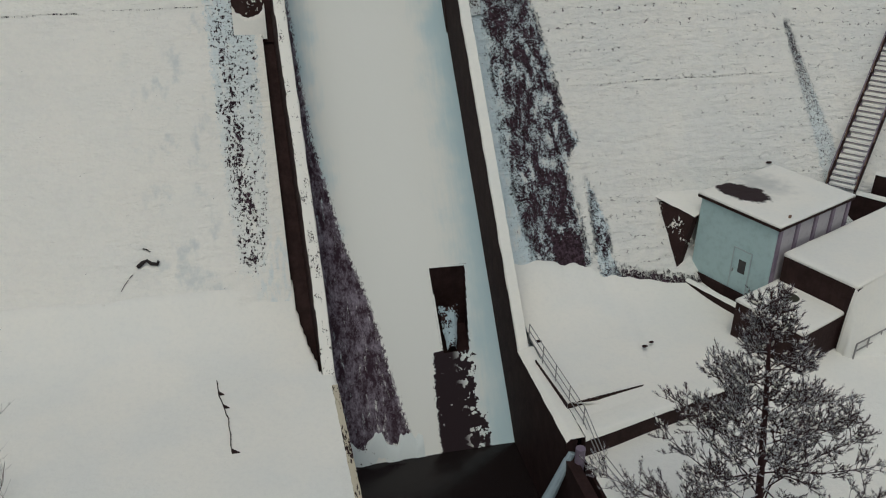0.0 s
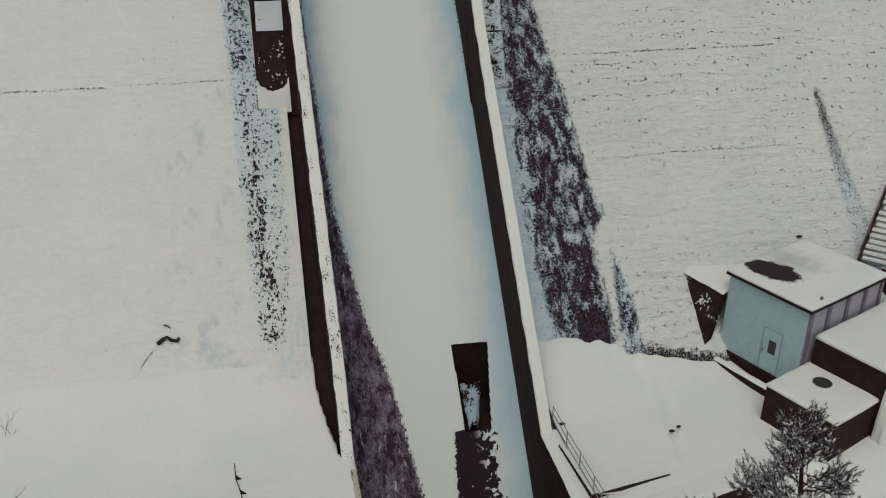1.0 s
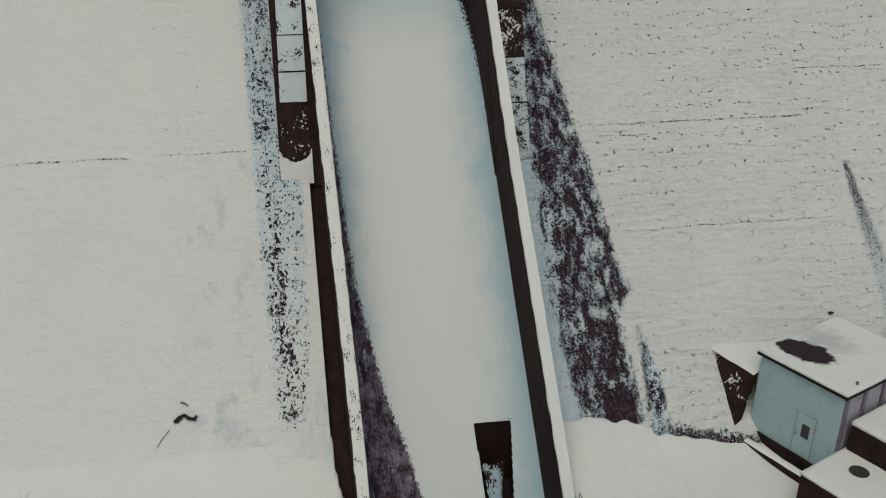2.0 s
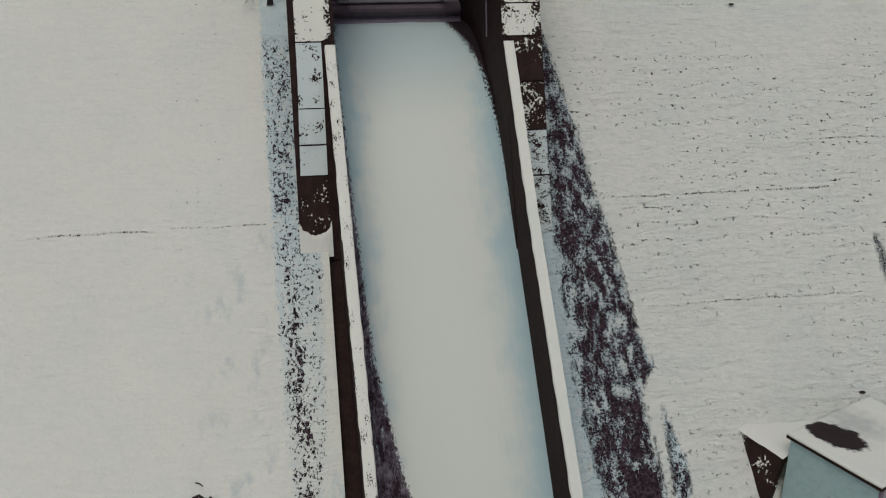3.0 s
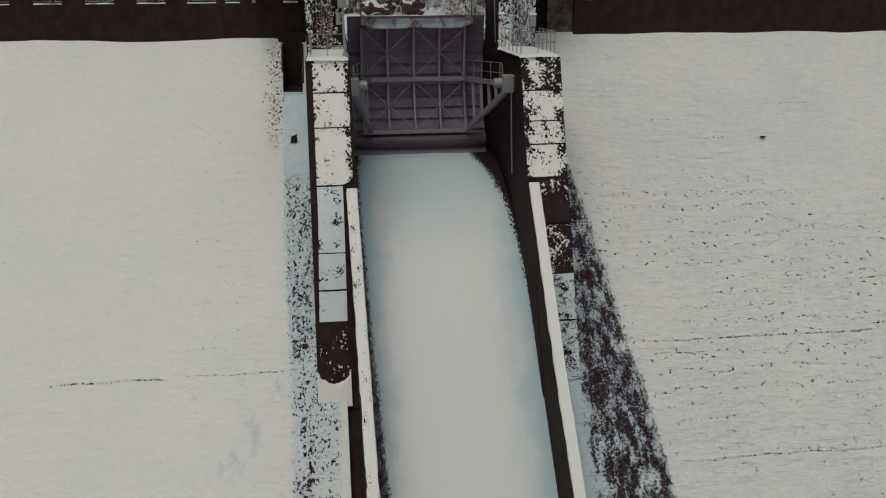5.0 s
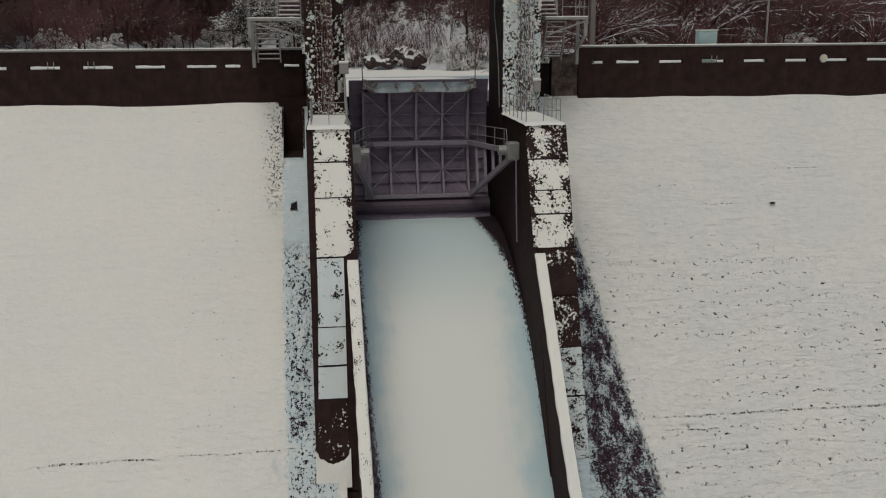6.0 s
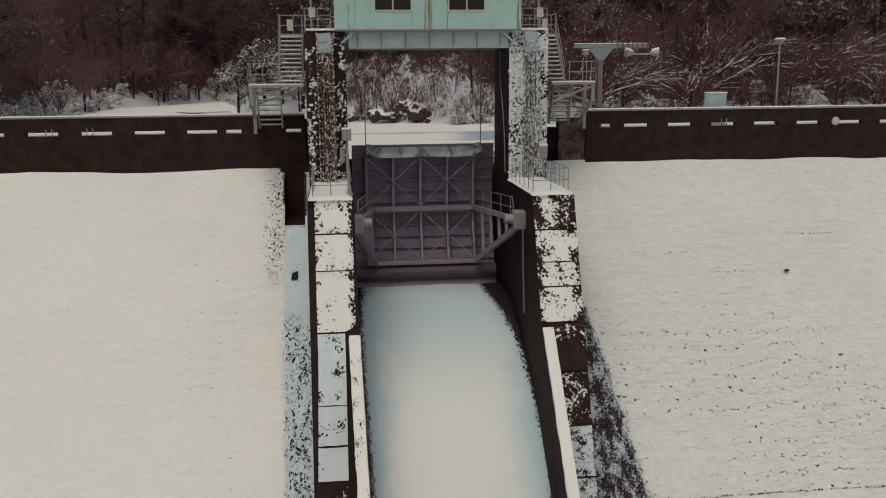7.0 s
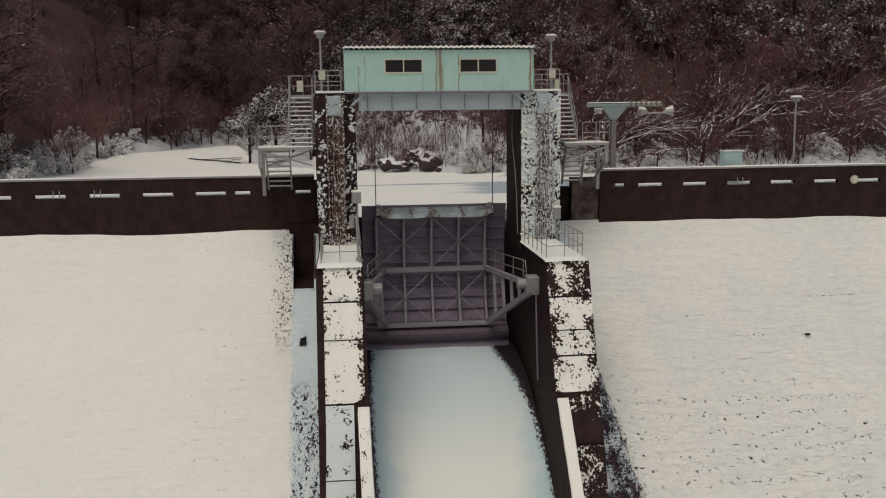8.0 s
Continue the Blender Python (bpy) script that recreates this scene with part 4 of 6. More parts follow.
def hoist_house():
    h = thing("hoist_house", "pale green corrugated hoist house with rust runs and a snowy roof", "hoist house")
    x0, x1, y0, y1, z0, z1 = -4.9, 4.92, -1.0, 3.0, 35.05, 37.15
    wins = [(-2.82, -0.9, 36.0, 36.68), (1.06, 2.98, 36.0, 36.68)]
    # front wall of vertical sheets, left open at the windows
    bm = B()
    k = 98
    xs = steps(x0, x1, k)
    zs = [z0, 36.0, 36.68, z1]
    rows = [[bm.verts.new((x, y0 - (0.006 if i % 8 in (1, 2, 3, 4, 5, 6) else 0.0), z)) for i, x in enumerate(xs)] for z in zs]
    for r in range(3):
        for i in range(k):
            xm = (xs[i] + xs[i + 1]) / 2
            if r == 1 and any(a < xm < b for a, b, _, _ in wins):
                continue
            bm.faces.new((rows[r][i], rows[r][i + 1], rows[r + 1][i + 1], rows[r + 1][i]))
    part("front_wall", bm, M_HOUSE, h)
    bm = B()
    box(bm, x0, x0 + 0.06, y0 + 0.02, y1, z0, z1)
    part("side_wall", bm, M_HOUSE, h)
    bm = B()
    box(bm, x1 - 0.06, x1, y0 + 0.02, y1, z0, z1)
    part("side_wall", bm, M_HOUSE, h)
    bm = B()
    box(bm, x0 + 0.06, x1 - 0.06, y1 - 0.06, y1, z0, z1)
    part("back_wall", bm, M_GREEN, h)
    bm = B()
    box(bm, x0 + 0.06, x1 - 0.06, y0 + 0.1, y1 - 0.06, z0 - 0.02, z0 + 0.04)
    part("floor_plate", bm, M_STEEL, h)
    bm = B()
    sheet(bm, steps(x0 - 0.05, x1 + 0.05, 320), [y0 - 0.15, y1 + 0.15], lambda x, y: (x, y, z1 + 0.06 + 0.045 * math.sin(x * 2 * math.pi / 0.27) + 0.10 * (y - y0) / 4))
    part("roof_sheet", bm, M_GREENGREY, h)
    bm = B()
    sheet(bm, steps(x0 - 0.04, x1 + 0.04, 320), [y0 - 0.18, y0 - 0.175, y0 + 0.1, y0 + 1.5, y1 + 0.1], lambda x, y: (x, y, z1 + 0.09 + (0.10 if y > y0 - 0.178 else 0.0) + 0.030 * math.sin(x * 2 * math.pi / 0.27) * (1 if y < y0 else 0.4) + 0.10 * (y - y0) / 4))
    part("roof_snow", bm, M_SNOW, h, "thin snow on the corrugated roof")
    for a, b, c, d in wins:
        bm = B()
        for p, q in (((a, c), (b, c)), ((a, d), (b, d))):
            box(bm, a - 0.04, b + 0.04, y0 - 0.05, y0 + 0.06, p[1] - 0.035, p[1] + 0.035)
        for xx in (a, (a + b) / 2, b):
            box(bm, xx - 0.03, xx + 0.03, y0 - 0.047, y0 + 0.055, c + 0.035, d - 0.035)
        w = part("window", bm, M_PLATE, h, "two-pane sliding window in a pale frame")
        for p, q in ((a, (a + b) / 2), ((a + b) / 2, b)):
            bm = B()
            box(bm, p + 0.03, q - 0.03, y0 + 0.01, y0 + 0.02, c + 0.035, d - 0.035)
            part("pane", bm, M_GLASS, w)
    # corner and middle cover strips
    for xx in (x0 + 0.05, 0.03, x1 - 0.05):
        bm = B()
        box(bm, xx - 0.06, xx + 0.06, y0 - 0.04, y0 - 0.02, z0, z1)
        part("cover_strip", bm, M_HOUSE, h)
    bm = B()
    box(bm, x0 - 0.03, x1 + 0.03, y0 - 0.06, y0 + 0.1, z0 - 0.09, z0 - 0.004)
    part("base_channel", bm, M_STEEL, h)
    return h


hoist_house()


def hoist_girder():
    g = thing("hoist_girder", "grey-green plate girder with stiffeners under the hoist house", "girder")
    for y in (-0.75, 2.6):
        bm = B()
        box(bm, -4.2, 4.3, y, y + 0.03, 34.12, 34.9)
        part("web", bm, M_GREENGREY, g)
        for z in (34.08, 34.9):
            bm = B()
            box(bm, -4.2, 4.3, y - 0.14, y + 0.17, z, z + 0.045)
            part("flange", bm, M_GREENGREY, g)
        for x in steps(-3.75, 3.85, 6):
            bm = B()
            box(bm, x - 0.02, x + 0.02, y - 0.13, y - 0.004, 34.13, 34.89)
            part("stiffener", bm, M_STEEL, g)
    for s in (-1, 1):
        bm = B()
        beam(bm, (s * 4.6, -0.9, 34.35), (s * 3.9, -0.9, 34.95), 0.1, 0.1)
        part("end_brace", bm, M_GREENGREY, g)
    return g


hoist_girder()


# ---- crest equipment ----
def posts_and_rails(root, line, height=1.05, gap=1.2, r=0.024, mat=None, rails=(0.5, 1.0)):
    """Railing parts along a polyline: separate posts and handrails."""
    mat = mat or M_GALV
    pts = [Vector(p) for p in line]
    for a, b in zip(pts, pts[1:]):
        k = max(1, round((b - a).length / gap))
        for i in range(k + (1 if b is pts[-1] or b == pts[-1] else 0)):
            q = a.lerp(b, i / k)
            bm = B()
            tube(bm, [q, q + Vector((0, 0, height))], r)
            part("rail_post", bm, mat, root)
    for f in rails:
        bm = B()
        tube(bm, [p + Vector((0, 0, height * f)) for p in pts], r * 0.9)
        part("handrail", bm, mat, root)


def railing(label, line, group="", **kw):
    root = thing("railing", label, "railing", group)
    posts_and_rails(root, line, **kw)
    return root


def stair(root, x0, x1, y0, z0, y1, z1, n, mat=None, rail=True):
    """A straight metal flight between two stringers."""
    mat = mat or M_GALV
    for x in (x0, x1):
        bm = B()
        beam(bm, (x, y0, z0), (x, y1, z1), 0.07, 0.26)
        part("stringer", bm, mat, root)
    for i in range(n):
        k = (i + 0.5) / n
        y, z = y0 + (y1 - y0) * k, z0 + (z1 - z0) * k
        bm = B()
        box(bm, x0 + 0.04, x1 - 0.04, y - 0.14, y + 0.14, z - 0.02, z + 0.02)
        t = part("tread", bm, M_STEEL_LIGHT, root)
        bm = B()
        box(bm, x0 + 0.06, x1 - 0.06, y - 0.13, y + 0.12, z + 0.022, z + 0.07, 0.015)
        part("tread_snow", bm, M_SNOW, t)
    if rail:
        for x in (x0, x1):
            posts_and_rails(root, [(x, y0, z0), (x, y1, z1)], 1.0, 1.3)


def access_stair(s):
    root = thing("access_stair", "galvanised access stair with snow on its treads beside the hoist column", "stair", "crest stairs")
    xa, xb = (-7.92, -6.68) if s < 0 else (6.66, 7.62)
    stair(root, xa, xb, 0.2, 32.3, 2.3, 34.9, 11)
    px0, px1 = (-9.5, -6.62) if s < 0 else (6.75, 9.2)
    bm = B()
    box(bm, px0, px1, -0.6, 1.4, 32.12, 32.24)
    part("platform", bm, M_GALV, root, "pale steel landing")
    bm = B()
    box(bm, px0 + 0.02, px1 - 0.02, -0.6, 1.38, 32.243, 32.30, 0.02)
    part("platform_snow", bm, M_SNOW, root)
    out = px0 if s < 0 else px1
    for y in (-0.45, 1.2):
        bm = B()
        box(bm, out - 0.09 + (0.12 if s < 0 else -0.12), out + 0.09 + (0.12 if s < 0 else -0.12), y - 0.09, y + 0.09, 29.6 if y > 1 else 31.2, 32.12)
        part("leg", bm, M_GALV, root)
    bm = B()
    beam(bm, (out - s * 0.1, -0.45, 31.3), (out - s * 0.1, 2.3, 29.9), 0.12, 0.14)
    part("leg_brace", bm, M_GALV, root)
    for a, b in (((px0 + 0.2, -0.5, 31.3), (px1 - 0.1, -0.5, 32.05)), ((px0 + 0.3, 1.1, 32.05), (px1 - 0.1, 1.1, 31.2))):
        bm = B()
        beam(bm, a if s > 0 else (b[0], a[1], a[2]), b if s > 0 else (a[0], b[1], b[2]), 0.09, 0.09)
        part("brace", bm, M_GALV, root)
    posts_and_rails(root, [(out, -0.55, 32.25), (out - s * 1.55, -0.55, 32.25)] if s < 0 else [(out, -0.55, 32.25), (xb + 0.1, -0.55, 32.25)], 1.1, 0.8)
    posts_and_rails(root, [(out, -0.55, 32.25), (out, 1.3, 32.25)], 1.1, 0.9)
    la, lb = (-9.2, -7.95) if s < 0 else (7.2, 8.3)
    stair(root, la, lb, 1.9, 29.9, 0.9, 32.1, 8, rail=False)
    # top landing
    ta, tb = (-7.95, -5.1) if s < 0 else (5.1, 7.65)
    bm = B()
    box(bm, ta, tb, 2.3, 3.6, 34.88, 34.98)
    part("top_landing", bm, M_GALV, root)
    posts_and_rails(root, [(ta if s < 0 else tb, 2.5, 34.95), (ta if s < 0 else tb, 3.55, 34.95), (tb if s < 0 else ta, 3.55, 34.95)], 1.1, 0.7)
    posts_and_rails(root, [(s * 6.45, -0.5, 35.05), (s * 5.1, -0.5, 35.05)], 1.1, 0.7)
    bm = B()
    x = -7.35 if s < 0 else 7.0
    box(bm, x - 0.16, x + 0.16, 2.30, 2.34, 35.15, 35.75)
    part("notice_plate", bm, M_PLATE, root, "blank pale notice plate")
    return root


M_MAST = mat_paint("dull_green_steel", (0.22, 0.27, 0.26), 0.35, 0.55)
M_POST = mat_paint("rust_stained_post", (0.17, 0.15, 0.14), 0.6, 0.7)
access_stair(-1)
access_stair(1)


def lamp_post(x, y, z0, h, group, head=0.30, label="slim grey lamp post with a hooded head under snow", box_h=True):
    root = thing("lamp_post", label, "lamp post", group, at=(x, y, z0))
    bm = B()
    tube(bm, [(0, 0, 0), (0, 0, h * 0.5), (0, 0, h)], 0.065, 8, 0.05)
    part("pole", bm, M_GALV, root)
    bm = B()
    prof = [(0.05, h - 0.12), (head * 0.55, h - 0.05), (head * 0.62, h + 0.10), (head, h + 0.14), (head, h + 0.19), (0.02, h + 0.24)]
    lathe(bm, prof, 14)
    lamp = part("lamp_head", bm, M_GALV, root, "hooded lamp head", True)
    bm = B()
    lathe(bm, [(head * 0.98, h + 0.195), (head * 0.8, h + 0.28), (0.02, h + 0.30)], 14)
    part("head_snow", bm, M_SNOW, lamp, "", True)
    if box_h:
        bm = B()
        box(bm, -0.13, 0.22, -0.16, -0.07, 0.65, 1.15, 0.01)
        part("switch_box", bm, M_PLATE, root, "cream switch box")
    return root


def lathe(bm, prof, seg):
    rings = [[bm.verts.new((r * math.cos(6.28318 * k / seg), r * math.sin(6.28318 * k / seg), z)) for k in range(seg)] for r, z in prof]
    for a, b in zip(rings, rings[1:]):
        for k in range(seg):
            bm.faces.new((a[k], a[(k + 1) % seg], b[(k + 1) % seg], b[k]))
    bm.faces.new(rings[0][::-1])
    bm.faces.new(rings[-1])
    return bm


lamp_post(-6.1, -0.2, 35.05, 2.85, "column lamps", 0.32)
lamp_post(6.05, -0.2, 35.05, 2.65, "column lamps", 0.32)
lamp_post(21.62, 3.2, 29.5, 4.9, "crest lamps", 0.34, "slim white crest lamp post with a flat head", False)


def mat_frosted(name, col, share):
    """Weathered steel with snow stuck to it in bits."""
    n = Nodes(name)
    p = n.place()
    stuck = n.step(n.noise(p, 5.0, 4, 0.7), share, share + 0.03)
    c = n.mix(n.noise(p, 2.0, 4), tuple(v * 0.45 for v in col), col)
    return n.finish(n.mix(stuck, c, (0.74, 0.74, 0.73)), 0.8, stuck, 0.4, 0.02)


def cage_ladder(s):
    """Ladder with hoops, cables and conduits up the front of a hoist column, snow caught all along it."""
    root = thing("caged_ladder", "rusty caged ladder and cable conduits up the column front", "ladder", "column ladders")
    x0, x1 = (-5.86, -5.02) if s < 0 else (5.1, 5.95)
    y = -0.95
    mat = mat_frosted("frosted_rust", (0.15, 0.075, 0.055), 0.53) if s < 0 else mat_frosted("frosted_steel", (0.16, 0.13, 0.13), 0.49)
    r7 = random.Random(5 + s)
    for x in (x0, x0 + 0.32, x0 + 0.45, x0 + 0.56, x1 - 0.16, x1 - 0.08, x1):
        bm = B()
        tube(bm, [(x + 0.02 * r7.uniform(-1, 1), y + r7.uniform(-0.2, 0.2), 27.0), (x, y, 31.0), (x, y, 34.9)], 0.035)
        part("rail", bm, mat, root)
    for i in range(20):
        z = 27.3 + i * 0.38
        bm = B()
        tube(bm, [(x0, y, z), (x0 + 0.32, y, z)], 0.022)
        part("rung", bm, mat, root)
    for i in range(10):
        z = 28.1 + i * 0.7
        bm = B()
        tube(bm, [(x0 - 0.02, y, z), (x0, y - 0.5, z), ((x0 + x1) / 2, y - 0.72, z), (x1, y - 0.5, z), (x1 + 0.02, y, z)], 0.025)
        part("hoop", bm, mat, root)
    for x in (x0 + 0.02, (x0 + x1) / 2 - 0.12, (x0 + x1) / 2 + 0.16, x1 - 0.04):
        bm = B()
        tube(bm, [(x, y - (0.5 if x in (x0 + 0.02, x1 - 0.04) else 0.70), 28.1), (x, y - (0.5 if x in (x0 + 0.02, x1 - 0.04) else 0.70), 34.4)], 0.018)
        part("cage_bar", bm, mat, root)
    for k in range(6):
        bm = B()
        x = x0 + 0.12 + 0.12 * k
        tube(bm, [(x + 0.05 * r7.uniform(-1, 1), y + 0.25, z) for z in (27.0, 28.5, 30.0, 31.5, 33.0, 34.6)], 0.028)
        part("conduit", bm, (mat, M_STEEL, mat)[k % 3], root)
    for k in range(70):
        bm = B()
        z = 27.2 + 7.4 * r7.random() ** (1.5 if s < 0 else 1.0)
        m = Matrix.Translation((r7.uniform(x0 - 0.05, x1 + 0.05), y + r7.uniform(-0.45, 0.15), z)) @ Matrix.Rotation(r7.uniform(-0.7, 0.7), 4, "Y") @ Matrix.Diagonal((r7.uniform(0.03, 0.10), 0.04, r7.uniform(0.015, 0.04), 1))
        bmesh.ops.create_icosphere(bm, subdivisions=1, radius=1.0, matrix=m)
        part("caught_snow", bm, M_SNOW, root, "", True)
    bm = B()
    box(bm, x0 + 0.04, x1 - 0.1, y - 0.12, y + 0.18, 33.85, 34.85, 0.03)
    part("cable_cover", bm, M_GREENGREY, root, "pale cable cover at the top")
    return root


def column_snow(s):
    """Lumps of snow plastered on the edges of a hoist column's front."""
    r8 = random.Random(31 + s)
    for k in range(90 if s < 0 else 170):
        left = r8.random() < (0.4 if s < 0 else 0.6)
        x = (r8.uniform(-6.45, -6.0) if left else r8.uniform(-4.95, -4.42)) if s < 0 else (r8.uniform(4.42, 5.15) if left else r8.uniform(5.7, 6.45))
        z = 27.1 + 7.6 * r8.random() ** (1.4 if s < 0 else 0.9)
        bm = B()
        bmesh.ops.create_icosphere(bm, subdivisions=2, radius=1.0)
        w = (r8.uniform(0.03, 0.11), 0.045, r8.uniform(0.03, 0.10))
        for v in bm.verts:
            v.co *= 1 + 0.9 * n3(v.co.x * 2.6 + k, v.co.y * 2.6, v.co.z * 2.6)
            v.co = Vector((x + v.co.x * w[0], -0.63 + v.co.y * w[1], z + v.co.z * w[2]))
        part("snow_clump", bm, M_SNOW, PIERS[s], "", True)


column_snow(-1)
column_snow(1)
cage_ladder(-1)
cage_ladder(1)


def column_box(x, z, w, h, label):
    root = thing("junction_box", label, "junction box", "column boxes")
    bm = B()
    box(bm, x - w / 2, x + w / 2, -1.05, -0.62, z, z + h, 0.02)
    part("case", bm, M_GALV, root)
    bm = B()
    box(bm, x - w / 2 - 0.03, x + w / 2 + 0.03, -1.08, -0.62, z + h + 0.003, z + h + 0.14, 0.05)
    part("snow_lid", bm, M_SNOW, root)
    bm = B()
    tube(bm, [(x, -0.8, z), (x + 0.05, -0.85, z - 1.2), (x + 0.15, -1.0, 27.1)], 0.05)
    part("conduit", bm, M_GALV, root)
    return root


column_box(-4.45, 29.3, 0.5, 0.55, "grey junction box with a snow lid on the column")
column_box(6.25, 28.2, 0.4, 0.6, "dark junction box with a snow lid on the column")


def pier_rail(s):
    a, b = s * 4.45, s * 6.2
    root = railing("thin galvanised railing round the snowy pier platform", [(a, -1.2, 27.05), (a, -6.5, 27.05), (b, -6.5, 27.05), (b, -3.0, 27.05)], "pier railings", height=1.15, gap=1.0)
    return root


pier_rail(-1)
pier_rail(1)


def vent_pipe():
    root = thing("bent_pipe", "grey bent pipe with a flared foot on the pier platform", "pipe")
    bm = B()
    tube(bm, [(-4.42, -5.9, 27.05), (-4.48, -5.9, 27.9), (-4.5, -5.9, 29.3)], 0.06, 8)
    part("riser", bm, M_GALV, root)
    bm = B()
    tube(bm, [(-4.42, -5.9, 27.05), (-4.44, -5.9, 27.35)], 0.20, 10, 0.07)
    part("flared_foot", bm, M_GALV, root)
    bm = B()
    tube(bm, [(-4.72, -5.5, 28.6), (-4.72, -5.5, 29.2)], 0.12, 10)
    part("capsule", bm, M_GALV, root, "small white canister")
    return root


vent_pipe()


def filler_walls():
    root = thing("wall_filler", "weathered brown concrete wall between the parapet and the column", "wall", kind="structure")
    n = Nodes("brown_concrete")
    p = n.place()
    m = n.finish(n.mix(n.step(n.noise(p, 2.0, 6, 0.7), 0.35, 0.7), (0.045, 0.032, 0.030), (0.15, 0.115, 0.10)), 0.8, n.noise(p, 8, 5), 0.3, 0.03)
    bm = B()
    box(bm, 7.9, 9.48, 2.35, 3.0, 26.4, 30.15)
    part("pilaster", bm, m, root)
    bm = B()
    box(bm, 6.3, 7.88, 2.9, 3.4, 26.0, 29.6)
    part("back_wall", bm, M_CONC, root)
    bm = B()
    box(bm, -6.9, -6.2, 2.3, 2.9, 24.0, 30.3)
    part("return_wall", bm, M_CONC, root)
    return root


filler_walls()


def niche():
    """The upright recess beside the left pier, below the parapet."""
    root = thing("wall_niche", "dark upright recess in the dam face under the parapet", "recess", kind="structure")
    bm = B()
    box(bm, -8.2, -6.6, 2.0, 2.195, 24.4, 27.9)
    part("back", bm, M_CONC, root)
    for x in (-8.02, -6.83):
        bm = B()
        prism_x(bm, [(-0.62, 24.5), (1.99, 24.5), (1.99, 27.25), (1.85, 27.25)], x, x + 0.08)
        part("cheek", bm, M_CONC, root)
    bm = B()
    sheet(bm, steps(-8.04, -6.78, 12), steps(-0.55, 1.98, 12), lambda x, y: (x, y, 24.68 + 0.06 * max(0, y) + 0.05 * n3(x * 3, y * 3)))
    part("ledge", bm, M_CONC, root, "bare wet ledge", True)
    return root


niche()


def warning_mast():
    root = thing("warning_mast", "pale green T-shaped steel mast with warning horns on the crest", "mast", at=(10.48, 3.0, 29.38))
    bm = B()
    box(bm, -0.15, 0.15, -0.15, 0.15, 0, 4.05, 0.02)
    part("post", bm, M_POST, root, "rust-stained grey post")
    bm = B()
    v = [(-0.70, 4.76), (0.76, 4.76), (0.17, 4.05), (-0.17, 4.05)]
    a = [bm.verts.new((x, -0.16, z)) for x, z in v]
    b = [bm.verts.new((x, 0.16, z)) for x, z in v]
    bm.faces.new(a[::-1])
    bm.faces.new(b)
    for i in range(4):
        bm.faces.new((a[i], a[(i + 1) % 4], b[(i + 1) % 4], b[i]))
    bmesh.ops.recalc_face_normals(bm, faces=bm.faces)
    part("gusset", bm, M_MAST, root, "tapered gusset head")
    bm = B()
    box(bm, -1.6, 2.9, -0.13, 0.13, 4.763, 4.95, 0.02)
    part("boom", bm, M_MAST, root)
    bm = B()
    box(bm, -1.55, 2.8, -0.11, 0.11, 4.983, 5.04, 0.02)
    part("boom_snow", bm, M_SNOW, root)
    for i in range(7):
        bm = B()
        box(bm, 0.95 + i * 0.3, 1.03 + i * 0.3, -0.19, 0.19, 4.72, 5.09, 0.01)
        part("clamp", bm, M_RUST, root, "rusty clamp")
    for x, d in ((1.9, -1), (2.9, 1)):
        bm = B()
        tube(bm, [(x, -0.3, 4.45), (x + d * 0.25, -0.35, 4.45), (x + d * 0.5, -0.4, 4.45)], 0.10, 10, 0.24)
        horn = part("horn", bm, M_GALV, root, "grey warning horn")
        bm = B()
        tube(bm, [(x + d * 0.1, -0.32, 4.62), (x + d * 0.5, -0.4, 4.68)], 0.07, 8, 0.11)
        part("horn_snow", bm, M_SNOW, horn)
    bm = B()
    tube(bm, [(1.9, -0.2, 4.4), (2.9, -0.2, 4.4)], 0.05, 6)
    part("horn_bracket", bm, M_GALV, root)
    bm = B()
    tube(bm, [(-0.95, -0.2, 4.38), (-0.95, -0.2, 4.62)], 0.24, 12, 0.2)
    red = part("beacon", bm, M_GALV, root, "small pale beacon")
    bm = B()
    box(bm, -1.15, -0.75, -0.4, 0.0, 4.625, 4.70, 0.03)
    part("beacon_snow", bm, M_SNOW, red)
    return root


warning_mast()


def cabinet():
    root = thing("control_cabinet", "pale blue-grey control cabinet standing on the crest road", "cabinet", at=(17.92, 3.6, 29.5))
    bm = B()
    box(bm, -0.58, 0.58, -0.3, 0.3, 0, 1.95, 0.02)
    part("case", bm, M_SHED, root)
    for s in (-1, 1):
        bm = B()
        box(bm, min(0.02 * s, 0.53 * s), max(0.02 * s, 0.53 * s), -0.325, -0.303, 0.15, 1.8)
        d = part("door", bm, M_SHED, root)
        bm = B()
        box(bm, s * 0.08 - 0.02, s * 0.08 + 0.02, -0.36, -0.327, 0.9, 1.1)
        part("handle", bm, M_GALV, d)
    bm = B()
    box(bm, -0.62, 0.62, -0.36, 0.34, 1.953, 2.02, 0.02)
    part("lid_snow", bm, M_SNOW, root)
    return root


cabinet()


def floodlight(x, label):
    root = thing("floodlight", label, "floodlight", "parapet floodlights", at=(x, CREST_Y, 29.72))
    bm = B()
    tube(bm, [(0, -0.05, 0.05), (0, -0.35, 0.05)], 0.12, 14, 0.26)
    part("housing", bm, M_GALV, root)
    bm = B()
    tube(bm, [(0, -0.352, 0.05), (0, -0.37, 0.05)], 0.24, 14)
    part("lens", bm, M_PLATE, root, "pale lens")
    bm = B()
    tube(bm, [(0, -0.1, 0.05), (0, 0.05, -0.2)], 0.03)
    part("bracket", bm, M_GALV, root)
    return root


floodlight(24.75, "round pale floodlight on the parapet")


